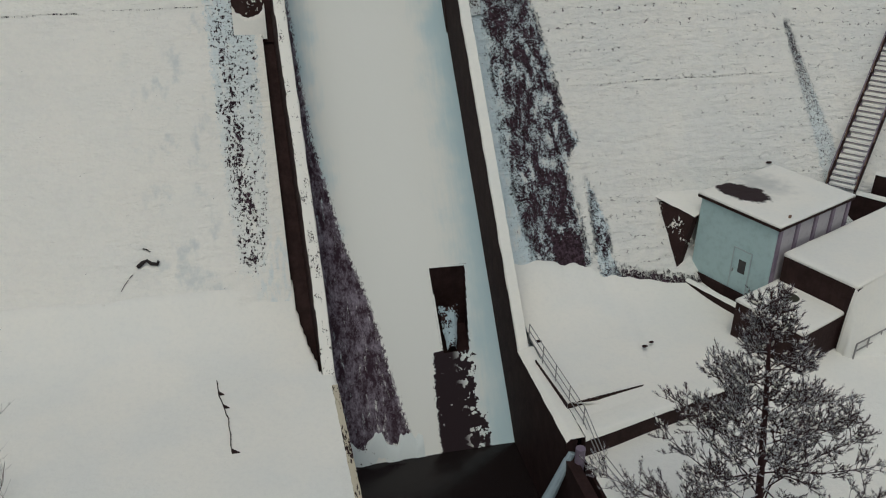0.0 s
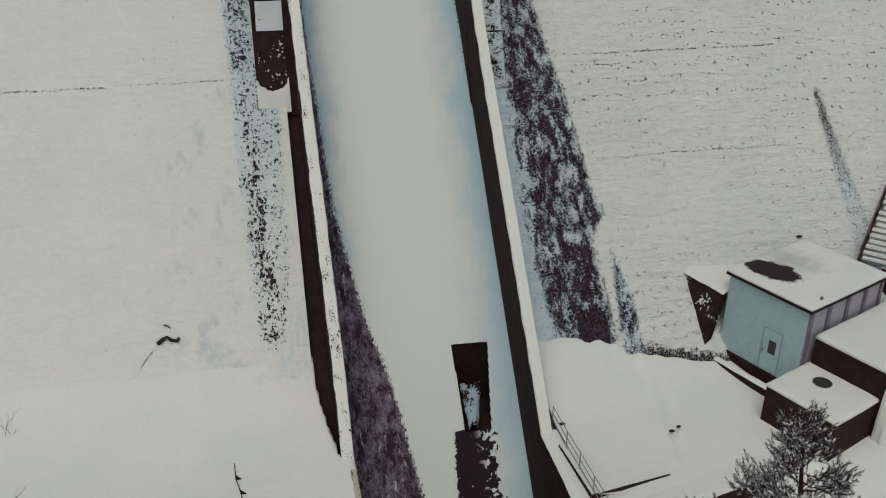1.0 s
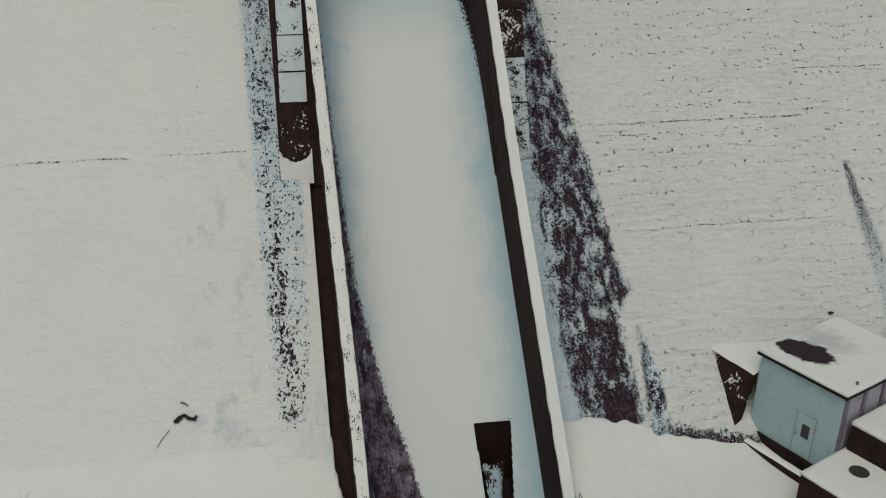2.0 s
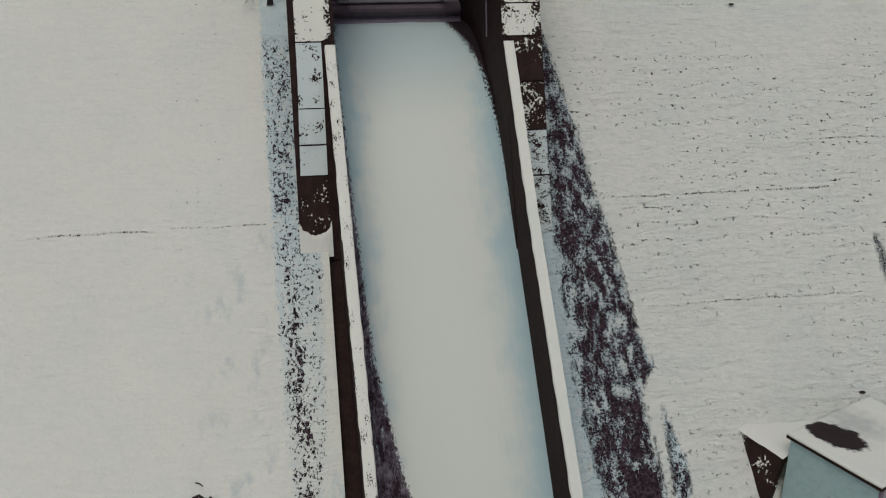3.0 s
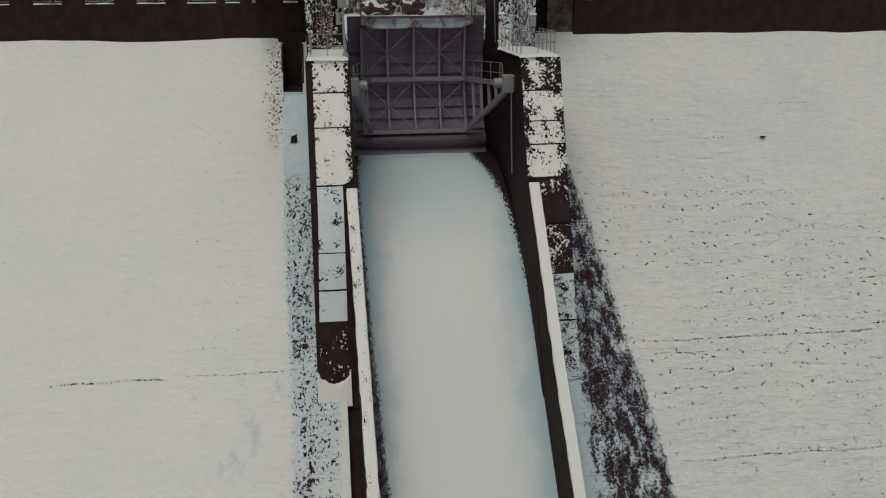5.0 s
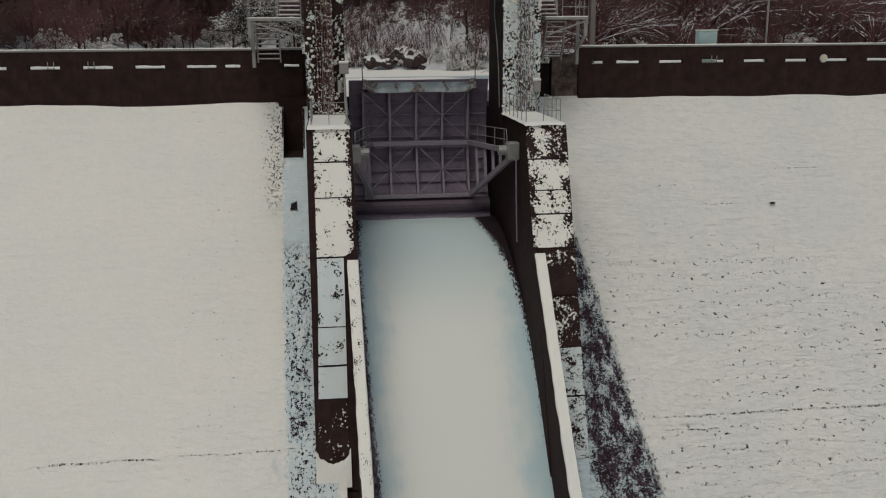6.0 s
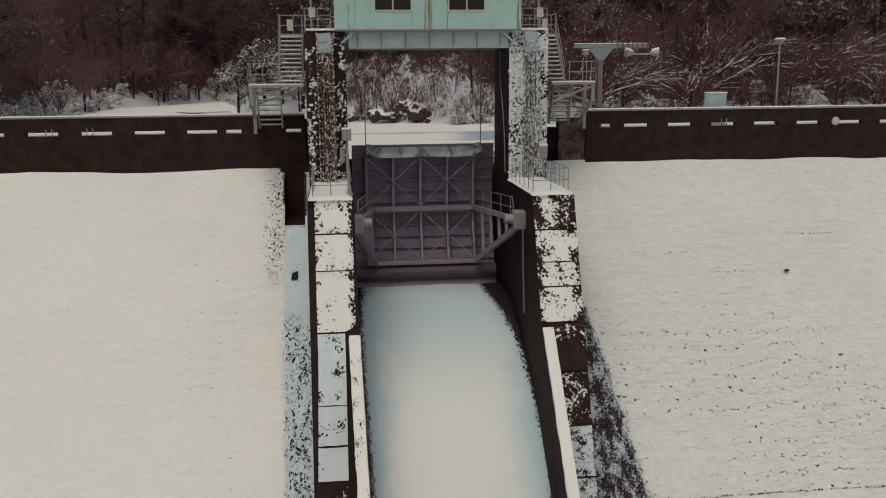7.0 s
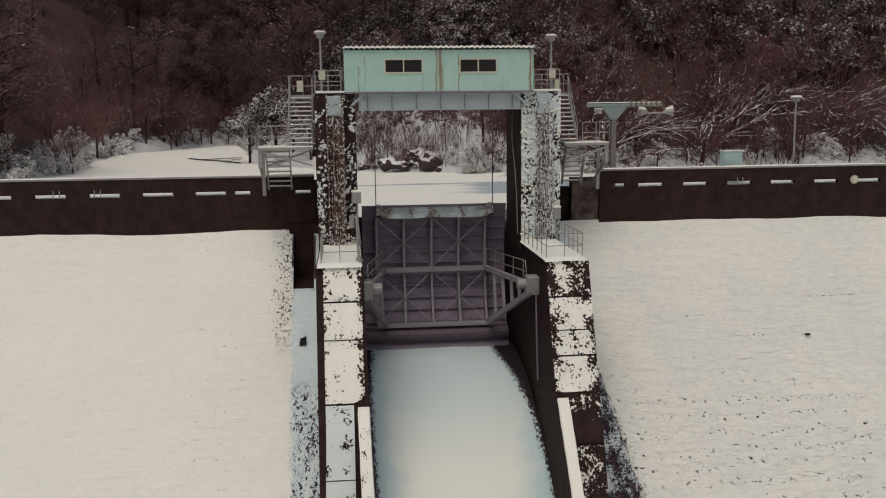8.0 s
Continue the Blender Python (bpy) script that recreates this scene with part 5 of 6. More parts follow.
def slot_fixture(x):
    root = thing("drain_post", "short steel post standing in a parapet slot", "post", "slot posts", at=(x, CREST_Y + 0.1, ROAD_Z + 0.12))
    for dx in (-0.16, 0.16):
        bm = B()
        tube(bm, [(dx, -0.12, 0.0), (dx, -0.12, 0.42)], 0.028)
        part("post", bm, M_GALV, root)
    bm = B()
    tube(bm, [(-0.22, -0.12, 0.05), (0.22, -0.12, 0.05)], 0.03)
    part("bar", bm, M_GALV, root)
    return root


for fx in (-20.55, -18.4, 17.9):
    slot_fixture(fx)


def drain_arch():
    """The small arched drain mouth in the strip beside the left pier."""
    root = thing("drain_mouth", "small dark arched drain mouth in the dam face", "drain")
    bm = B()
    prof = [(-0.20, 0.0), (0.17, 0.03), (0.15, 0.42), (0.06, 0.62), (-0.06, 0.60), (-0.13, 0.38)]
    a = [bm.verts.new((-7.38 + u, face_y(22.25 + w) - 0.10, 22.25 + w)) for u, w in prof]
    b = [bm.verts.new((-7.38 + u, face_y(22.25 + w) + 0.5, 22.25 + w)) for u, w in prof]
    bm.faces.new(b[::-1])
    for i in range(6):
        bm.faces.new((a[i], a[(i + 1) % 6], b[(i + 1) % 6], b[i]))
    part("mouth", bm, M_CONC, root)
    # flat black face that paints the dark inside of the mouth
    bm = B()
    bm.faces.new([bm.verts.new((-7.38 + u, face_y(22.25 + w) - 0.04, 22.25 + w)) for u, w in prof])
    part("shade_face", bm, M_SHADE_BLACK, root)
    return root


drain_arch()


def slack_cable():
    root = thing("slack_cable", "pale slack cable hanging on the damp column flank", "cable")
    bm = B()
    tube(bm, [(4.30, 1.6, 34.0), (4.24, 1.4, 32.4), (4.26, 0.6, 30.8), (4.28, 0.2, 29.4), (4.3, 0.0, 27.3)], 0.028)
    part("cable", bm, M_GALV, root)
    return root


slack_cable()


# ---- sheds and yard below the right face ----
SH = Matrix.Translation((16.95, -26.7, 0.0)) @ Matrix.Rotation(radians(22.7), 4, "Z")


def mat_roof_snow():
    """Roof snow with one melted, dark wet patch."""
    n = Nodes("roof_snow_with_melt")
    x, y, z = n.xyz()
    p = n.place()
    dx, dy = n.math("SUBTRACT", x, 17.15), n.math("SUBTRACT", y, -23.1)
    u = n.math("ADD", n.math("MULTIPLY", dx, 0.5), n.math("MULTIPLY", dy, -0.87))
    v = n.math("ADD", n.math("MULTIPLY", dx, 0.87), n.math("MULTIPLY", dy, 0.5))
    d = n.math("SQRT", n.math("ADD", n.math("POWER", n.math("MULTIPLY", u, 0.62), 2.0), n.math("POWER", n.math("MULTIPLY", v, 0.95), 2.0)))
    d = n.math("ADD", d, n.lin(n.noise(p, 1.4, 3), 0.3, 0.7, -0.15, 0.15))
    f = n.step(d, 0.76, 0.92)
    v2 = n.math("SUBTRACT", v, 1.6)
    d2 = n.math("SQRT", n.math("ADD", n.math("POWER", n.math("MULTIPLY", u, 0.8), 2.0), n.math("POWER", v2, 2.0)))
    slush = n.step(n.math("ADD", d2, n.lin(n.noise(p, 2.5, 4), 0.3, 0.7, -0.4, 0.4)), 0.1, 1.9, 0.6, 0.0)
    c = n.mix(slush, snow_on(n, p), (0.36, 0.38, 0.38))
    c = n.mix(f, (0.035, 0.024, 0.026), c)
    return n.finish(c, 0.75, n.math("ADD", f, n.noise(p, 3.0, 4)), 0.5, 0.06)


def snow_slab(root, name, pts, z, h, mat=None, label=""):
    """A soft-edged blanket of snow over a convex outline."""
    bm = B()
    c = sum((Vector(p) for p in pts), Vector((0, 0))) / len(pts)
    ring = []
    for i, p in enumerate(pts):
        a, b = Vector(p), Vector(pts[(i + 1) % len(pts)])
        for k in range(10):
            ring.append(a.lerp(b, k / 10))
    loops = []
    for inset, up in ((-0.03, 0.0), (-0.05, h * 0.5), (0.03, h * 0.9), (0.25, h), (0.9, h * 1.05)):
        loops.append([bm.verts.new((*(q + (c - q).normalized() * inset * (1 + 0.4 * n3(q.x * 2, q.y * 2, inset))), z + up + (0.02 * n3(q.x * 1.5, q.y * 1.5) if up else 0))) for q in ring])
    k = len(ring)
    for a, b in zip(loops, loops[1:]):
        for i in range(k):
            bm.faces.new((a[i], a[(i + 1) % k], b[(i + 1) % k], b[i]))
    bm.faces.new(loops[-1])
    bm.faces.new(loops[0][::-1])
    ob = part(name, bm, mat or M_SNOW, root, label, True)
    return ob


def valve_house():
    root = thing("valve_house", "small pale blue valve house with a flat snowy roof, part melted", "shed")
    root.matrix_world = SH
    w, d, h = 5.85, 4.5, 4.75
    # local: x along the long side, y towards the dam
    bm = B()
    box(bm, 0.05, 0.30, 0.05, d - 0.05, 0.0, h)
    part("end_wall", bm, M_SHED, root, "plain pale blue wall")
    bm = B()
    box(bm, 0.30, w - 0.05, 0.05, 0.30, 0.0, h - 0.02)
    part("side_wall", bm, mat_paint("weathered_white_wall", (0.42, 0.40, 0.42), 0.3, 0.8), root, "weathered whitish wall")
    bm = B()
    box(bm, 0.30, w - 0.05, d - 0.30, d - 0.05, 0.0, h - 0.02)
    part("back_wall", bm, M_SHED, root)
    bm = B()
    box(bm, w - 0.30, w - 0.05, 0.30, d - 0.30, 0.0, h - 0.02)
    part("far_wall", bm, M_SHED, root)
    for x in (0.2, 1.55, 3.0, 4.4, w - 0.15):
        bm = B()
        box(bm, x - 0.11, x + 0.11, -0.05, 0.047, 0.0, h - 0.02)
        part("pilaster", bm, M_STEEL, root)
    bm = B()
    box(bm, -0.12, w + 0.12, -0.14, d + 0.12, h, h + 0.16, 0.02)
    part("roof_slab", bm, M_CONC, root, "dark-edged flat roof slab")
    snow_slab(root, "roof_snow", [(-0.08, -0.1), (w + 0.08, -0.1), (w + 0.08, d + 0.08), (-0.08, d + 0.08)], h + 0.163, 0.13, mat_roof_snow(), "snow with a dark melted patch")
    bm = B()
    box(bm, 0.02, 0.048, 1.15, 2.1, 0.75, 2.95)
    door = part("door", bm, M_SHED, root, "pale blue door with a small dark window")
    bm = B()
    for y in (1.12, 2.13):
        box(bm, 0.0, 0.045, y - 0.025, y + 0.025, 0.75, 3.0)
    box(bm, 0.0, 0.045, 1.145, 2.105, 2.955, 3.0)
    part("door_frame", bm, M_GREENGREY, door)
    bm = B()
    box(bm, 0.005, 0.018, 1.35, 1.75, 1.75, 2.45)
    part("door_window", bm, M_GLASS, door)
    bm = B()
    box(bm, -0.06, 0.018, 1.98, 2.03, 1.7, 1.85)
    part("door_handle", bm, M_GALV, door)
    bm = B()
    box(bm, -0.05, 0.045, 0.15, d, 0.0, 0.7)
    part("plinth", bm, M_CONC, root, "stained concrete plinth")
    bm = B()
    tube(bm, [(1.0, 0.2, h + 0.2), (1.0, 0.2, h + 0.42)], 0.07, 8)
    part("vent_stub", bm, M_RUST, root)
    return root


valve_house()


def yard_box(name, label, x0, x1, y0, y1, h, snow, mat, cat, hole=None):
    root = thing(name, label, cat)
    root.matrix_world = SH
    bm = B()
    box(bm, x0, x1, y0, y1, -0.3, h, 0.03)
    part("body", bm, mat, root, "dark wet concrete body")
    snow_slab(root, "snow_cover", [(x0, y0), (x1, y0), (x1, y1), (x0, y1)], h + 0.003, snow)
    if hole:
        bm = B()
        bmesh.ops.create_circle(bm, cap_ends=True, radius=0.42, segments=24, matrix=Matrix.Translation((*hole, h + snow + 0.04)))
        part("manhole_lid", bm, M_LID, root, "bare round manhole lid")
    return root


M_LID = mat_paint("olive_iron_lid", (0.045, 0.045, 0.032), 0.2, 0.7)
yard_box("low_annex", "low dark concrete annex with a snow-covered roof", 0.55, 9.5, -3.95, -0.2, 3.35, 0.2, M_CONC, "annex")
yard_box("concrete_tank", "square dark concrete tank under snow with a round lid", -2.45, 1.15, -3.6, -0.08, 1.85, 0.18, M_CONC, "tank", (-0.45, -1.5))


def stair_pit():
    """Walled landing at the foot of the long stair: a low front wall under snow, a taller dark wall behind it."""
    root = thing("stair_pit", "dark concrete landing wall with snow on its rim", "pit wall")
    root.matrix_world = Matrix.Translation((24.75, -21.3, 0.0)) @ Matrix.Rotation(radians(-51.0), 4, "Z")
    for x0, y0, h in ((0.0, 0.0, 3.45), (0.9, 1.15, 4.35)):
        bm = B()
        box(bm, x0, 9.0, y0, y0 + 0.3, -0.3, h, 0.02)
        part("wall", bm, M_CONC, root)
        bm = B()
        sheet(bm, steps(x0 - 0.03, 9.0, 40), (y0 - 0.05, y0 - 0.02, y0 + 0.15, y0 + 0.33), lambda x, y: (x, y, h + 0.004 + (0.12 + 0.03 * n3(x * 2, y)) * (1 if y > y0 - 0.04 else 0)))
        part("rim_snow", bm, M_SNOW, root, "snow along the rim", True)
    bm = B()
    box(bm, 0.0, 9.0, 0.3, 1.15, -0.3, 2.0)
    part("landing", bm, M_CONC, root)
    return root


stair_pit()


def snow_bank():
    """Snow heaped against the front of the annex."""
    bm = B()

    def heap(u, v):
        v = v * v
        q = SH @ Vector((0.58 + 9.5 * u + 0.10 * n3(v * 40, 2.0) * (1 - u) - 1.2 * v, -3.9 - 6.5 * v, 0))
        z = 4.02 * math.exp(-((6.5 * v / (0.35 + 3.2 * u)) ** 1.2)) - 0.45 - 1.15 * v
        return (q.x, q.y, z + 0.04 * n3(q.x, q.y))
    sheet(bm, steps(0, 1, 40), steps(0, 1, 48), heap)

    def lip(w, v):
        a = heap(0, v)
        return (a[0] - 0.22 * math.sin(w * 1.5) + 0.06 * w * n3(v * 30, 7.0), a[1] + 0.08 * w, a[2] - max(0.02, a[2] + 0.7) * w * w)
    sheet(bm, steps(1, 0, 8), steps(0, 1, 48), lip)
    return tagged(part("snow_bank", bm, M_SNOW, None, "", True), "smooth snow heaped against the front of the low annex", "snow bank", kind="structure")


snow_bank()


def buttress():
    root = thing("wing_wall", "dark wing wall with a snow cap running into the dam face", "wing wall")
    root.matrix_world = SH
    bm = B()
    prism_x(bm, [(4.6, -0.2), (4.6, 3.6), (5.4, 3.75), (6.9, 3.6), (6.9, -0.2)], -0.2, 0.2)
    for v in bm.verts:
        v.co.x -= 0.28 * max(0.0, 3.6 - v.co.z)
    part("wall", bm, M_PIER_WALL, root, "damp reddish wall streaked with rime")
    bm = B()
    sheet(bm, steps(-0.24, 5.6, 14), steps(4.5, 7.2, 12), lambda x, y: (x, y, 3.62 + 0.05 * (y - 4.5) + 0.2 * min(1, (x + 0.32) * 4) + 0.05 * n3(x * 2, y * 2)))
    part("snow_cap", bm, M_SNOW, root, "", True)
    return root


M_PIER_WALL = mat_patchy("damp_wall_with_rime", 0.30, SNOW, 3.0)
buttress()


def low_kerb():
    root = thing("low_kerb", "low dark kerb beam heaped with snow at the foot of the valve house", "kerb")
    root.matrix_world = SH
    bm = B()
    box(bm, -0.85, -0.5, 0.4, 6.0, -0.2, 0.42, 0.02)
    part("beam", bm, M_CONC, root)
    bm = B()
    sheet(bm, steps(-0.88, -0.46, 5), steps(0.35, 6.05, 40), lambda x, y: (x, y, 0.43 + 0.10 * math.sin(max(0.0, min(1.0, (x + 0.88) / 0.42)) * math.pi) + 0.03 * n3(x * 3, y * 2)))
    part("snow_cap", bm, M_SNOW, root, "", True)
    return root


low_kerb()


def face_stair():
    """The long steep stair up the dam face."""
    root = thing("face_stair", "long dark steel stair with snowy treads up the dam face", "stair")
    p0, p1 = Vector((24.35, -21.1, 3.6)), Vector((32.0, -14.15, 10.85))
    d = p1 - p0
    side = Vector((0.69, -0.72, 0)) * 0.74
    for s in (-1, 1):
        bm = B()
        beam(bm, p0 + side * s, p1 + side * s, 0.12, 0.32)
        part("stringer", bm, M_CONC, root)
        bm = B()
        tube(bm, [p0 + side * s + Vector((0, 0, 0.95)), p1 + side * s + Vector((0, 0, 0.95))], 0.03)
        part("handrail", bm, M_STEEL, root)
        for i in range(9):
            q = p0 + d * (i / 8) + side * s
            bm = B()
            tube(bm, [q, q + Vector((0, 0, 0.95))], 0.03)
            part("rail_post", bm, M_RUST, root)
    run = Vector((d.x, d.y, 0)).normalized()
    for i in range(34):
        q = p0 + d * ((i + 0.5) / 34)
        a, b = q - side * 0.92, q + side * 0.92
        bm = B()
        beam(bm, a, b, 0.26, 0.05)
        t = part("tread", bm, M_STEEL, root)
        bm = B()
        lift, cut = 0.075 + 0.03 * n3(i * 1.7, 3.0), 0.1 + 0.25 * abs(n3(i * 2.3, 8.0))
        beam(bm, a + Vector((0, 0, lift)) + side * (0.02 if i % 3 else cut), b + Vector((0, 0, lift)) - side * (cut if i % 3 else 0.02), 0.27 + 0.05 * n3(i * 1.1, 1.0), 0.11)
        part("tread_snow", bm, M_SNOW, t)
    return root


face_stair()


def yard_walls():
    root = thing("retaining_wall", "low dark retaining wall along the front of the apron", "retaining wall", kind="structure")
    bm = B()
    box(bm, 5.42, 13.5, -33.0, -32.6, -1.6, -0.05)
    for v in bm.verts:
        v.co.y += (v.co.x - 5.5) * 0.24
    part("wall", bm, M_CONC, root)
    bm = B()
    sheet(bm, steps(5.38, 13.6, 40), [-33.12, -33.06, -32.9, -32.4, -31.9], lambda x, y: (x, y + (x - 5.5) * 0.24 + 0.03 * n3(x * 2, y), (-0.10 if y < -33.1 else 0.12) - (0.13 if y > -32.0 else 0) + 0.03 * n3(x, y * 2)))
    part("snow_cap", bm, M_SNOW, root, "thick snow along the wall top", True)
    bm = B()
    box(bm, 5.42, 6.9, -60, -33.3, -4, -1.2)
    part("yard_edge", bm, M_CONC, root)
    bm = B()
    tube(bm, [(5.15, -33.2, -6.0), (5.18, -33.2, -0.35)], 0.22, 10, 0.2)
    part("pilaster", bm, M_STEEL, root, "dark violet steel pilaster")
    # riser of the upper slab, tapering out under the snow
    for name, p, q, h0, h1 in (("slab_riser", (5.36, -31.15), (9.1, -30.4), 0.15, -0.04), ("slab_side", (5.12, -27.7), (5.36, -31.1), 0.02, 0.12)):
        bm = B()
        p, q = Vector((*p, 0)), Vector((*q, 0))
        top = lambda u: Vector((0, 0, 0.05 + (h0 + (h1 - h0) * u) * (1 + 0.35 * n3(u * 14, h0)) + 0.03 * n3(u * 40, 1.0)))
        sheet(bm, steps(0, 1, 60), (0, 1), lambda u, v: p.lerp(q, u) + (top(u) if v else Vector((0, 0, -0.3))) + Vector((0.02, 0.03, 0)) * n3(u * 25, v))
        sheet(bm, steps(0, 1, 60), (0, 1), lambda u, v: p.lerp(q, u) + top(u) + Vector((0.05, 0.06, -0.01)) * v)
        part(name, bm, M_CONC, root, "dark bare edge of a slab")
        bm = B()
        away = Vector((0.1, 1, 0)) if name == "slab_riser" else Vector((1, 0, 0))
        sheet(bm, steps(0, 1, 50), steps(0, 1, 10), lambda u, v: p.lerp(q, u) + away * (0.02 + 1.8 * v) + Vector((0, 0, 0.06)) + (top(u) - Vector((0, 0, 0.03))) * (0.5 + 0.5 * math.cos(v * math.pi)) - Vector((0, 0, 0.16)) * v)
        part("slab_snow", bm, M_SNOW, root, "", True)
    return root


yard_walls()


def iced_pipe():
    root = thing("iced_pipe", "sloping drain pipe sheathed in pale ice running into the basin", "pipe")
    bm = B()
    tube(bm, [(4.95, -32.9, -0.75), (4.2, -33.0, -2.6), (3.1, -33.1, -5.2)], 0.16, 10, 0.30)
    part("pipe", bm, mat_paint("pale_ice", (0.34, 0.42, 0.46), 0, 0.3), root)
    return root


iced_pipe()
railing("thin galvanised railing along the basin edge, half in snow", [(5.3, -26.2, -0.1), (5.35, -28.0, -0.1), (5.55, -32.4, -0.1), (5.75, -34.2, -1.05), (6.2, -37.5, -1.1)], height=1.1, gap=1.6, rails=(0.35, 0.68, 1.0))
railing("low grey pipe fence standing in the snow", [(19.15, -30.75, -0.15), (23.0, -29.7, 0.35)], height=1.0, gap=0.8, r=0.04, rails=(0.6, 1.0))


def snow_crack():
    """A dark, stepped edge breaking through the snow on the left bank."""
    root = thing("buried_kerb", "dark edge of a buried kerb breaking through the snow", "kerb")
    line = [Vector(p) for p in ((-8.75, -26.3), (-8.72, -26.8), (-8.69, -27.3), (-8.58, -27.7), (-8.48, -28.2), (-8.42, -28.6), (-8.32, -28.9), (-8.33, -29.4), (-8.27, -29.9), (-8.29, -30.5), (-8.25, -31.0))]
    fat = {2: 0.26, 4: 0.24, 10: 0.34}
    for i, (p, q) in enumerate(zip(line, line[1:])):
        bm = B()
        for k in range(6):
            a, b = p.lerp(q, k / 6), p.lerp(q, (k + 1) / 6)
            w = 0.035 + 0.02 * n3(i * 3.1, k * 2.7)
            if i + 1 in fat and k >= 3:
                w = fat[i + 1] * (k - 2) / 3.2
            vs = [bm.verts.new((x, y, 0.1)) for x, y in ((a.x, a.y), (a.x + w * 0.8, a.y - 0.02), (b.x + w, b.y), (b.x, b.y))]
            face = bm.faces.new(vs[::-1])
            up = bmesh.ops.extrude_face_region(bm, geom=[face])["geom"]
            for v in up:
                if isinstance(v, bmesh.types.BMVert):
                    v.co.z = ground_z(v.co.x, v.co.y) + 0.06
        bmesh.ops.recalc_face_normals(bm, faces=bm.faces)
        part("edge_stone", bm, M_CONC, root)
    return root


snow_crack()


def stones(name, label, spots, size, seed):
    rnd = random.Random(seed)
    for x, y, z in spots:
        bm = B()
        bmesh.ops.create_icosphere(bm, subdivisions=2, radius=size * rnd.uniform(0.45, 0.8))
        for v in bm.verts:
            v.co *= 1 + 0.35 * n3(v.co.x * 3 + x, v.co.y * 3 + y, v.co.z * 3)
            v.co.z *= 0.5
            v.co.x *= 1.5
        ob = part(name, bm, M_CONC, None, "", True)
        ob.location = (x, y, z)
        tagged(ob, label, "stone", "stones in the snow")


stones("stone", "dark stone poking out of the snow", [(10.3, -27.9, 0.16), (10.75, -27.65, 0.16), (5.75, -26.3, 0.05), (20.6, -27.0, 0.05), (20.2, -26.2, 0.0)], 0.17, 4)
stones("stone", "small dark stone caught on the dam face", [(20.9, -19.35, 4.75), (19.6, -3.2, 21.9)], 0.16, 6)


# ---- plants ----
def mat_bark(name, snow, tone=1.0):
    """Dark bark; snow lies on limbs that face the sky."""
    n = Nodes(name)
    p = n.place()
    g = n.put("ShaderNodeNewGeometry").outputs["Normal"]
    up = n.put("ShaderNodeSeparateXYZ", Vector=g).outputs[2]
    f = n.step(n.math("ADD", up, n.lin(n.noise(p, 1.5, 4), 0.3, 0.7, -0.6, 0.6)), 1.0 - snow, 1.15 - snow)
    c = n.mix(n.noise(p, 5.0, 4), tuple(v * tone for v in (0.066, 0.028, 0.030)), tuple(v * tone for v in (0.155, 0.078, 0.078)))
    return n.finish(n.mix(f, c, (0.66, 0.66, 0.68)), 0.85, n.noise(p, 12, 4), 0.3, 0.02)


def mat_leaf(name, col, snow, white=(0.62, 0.63, 0.64)):
    """Leaves, a share of them holding snow."""
    n = Nodes(name)
    isl = n.put("ShaderNodeNewGeometry").outputs["Random Per Island"]
    p = n.place()
    c = n.mix(n.noise(p, 0.8, 3), col, tuple(v * 0.6 for v in col))
    f = n.step(n.math("ADD", isl, n.lin(n.noise(p, 0.45, 4), 0.3, 0.7, -min(0.24, snow), min(0.24, snow))), 1 - snow, 1 - snow + 0.02)
    return n.finish(n.mix(f, c, white), 0.8)


M_BROWN = mat_bark("reddish_twigs", 0.05, 1.35)
M_BARK, M_BARE = mat_bark("dark_bark", 0.02, 0.42), mat_bark("snowy_twigs", 0.30)
M_LIMB = mat_bark("snow_lined_limbs", 0.42)
M_STEM = mat_bark("thin_grey_stems", 0.34)
M_LEAF = mat_leaf("dark_evergreen_leaf", (0.135, 0.082, 0.080), 0.012)
M_FLECK = mat_leaf("flecked_evergreen_leaf", (0.120, 0.076, 0.074), 0.30, (0.40, 0.39, 0.38))
M_LEAF_SNOW = mat_leaf("snow_laden_leaf", (0.050, 0.036, 0.032), 0.42, (0.80, 0.79, 0.78))
M_BUSH = mat_leaf("snow_heaped_leaf", (0.070, 0.050, 0.044), 0.78, (0.86, 0.845, 0.83))
M_NEEDLE = mat_leaf("pine_needles", (0.080, 0.054, 0.060), 0.24)


def grow(bm, rnd, p, d, length, r, depth, ends, spread=0.6, lift=0.12, seg=4, kids=(3, 4)):
    """Recursive limbs as tapered tubes; collects the tips."""
    pts = [p]
    n = 4 if depth > 0 else 3
    for i in range(n):
        d = (d + Vector((rnd.uniform(-1, 1), rnd.uniform(-1, 1), rnd.uniform(-0.6, 0.9))) * 0.24 + Vector((0, 0, lift * 0.3))).normalized()
        p = p + d * length / n
        pts.append(p)
    tube(bm, pts, r, seg if depth > 1 else 3, r * 0.45)
    if depth == 0:
        ends.append((pts[-1], d))
        return
    for k in range(rnd.randint(*kids)):
        t = rnd.uniform(0.35, 1.0)
        i = min(n - 1, int(t * n))
        q = pts[i].lerp(pts[i + 1], t * n - i)
        a = rnd.uniform(0, 6.283)
        s = d.orthogonal().normalized()
        side = Matrix.Rotation(a, 3, d) @ s
        nd = (d * (1 - spread) + side * spread + Vector((0, 0, lift))).normalized()
        grow(bm, rnd, q, nd, length * rnd.uniform(0.5, 0.72), r * 0.5, depth - 1, ends, spread, lift, seg, kids)


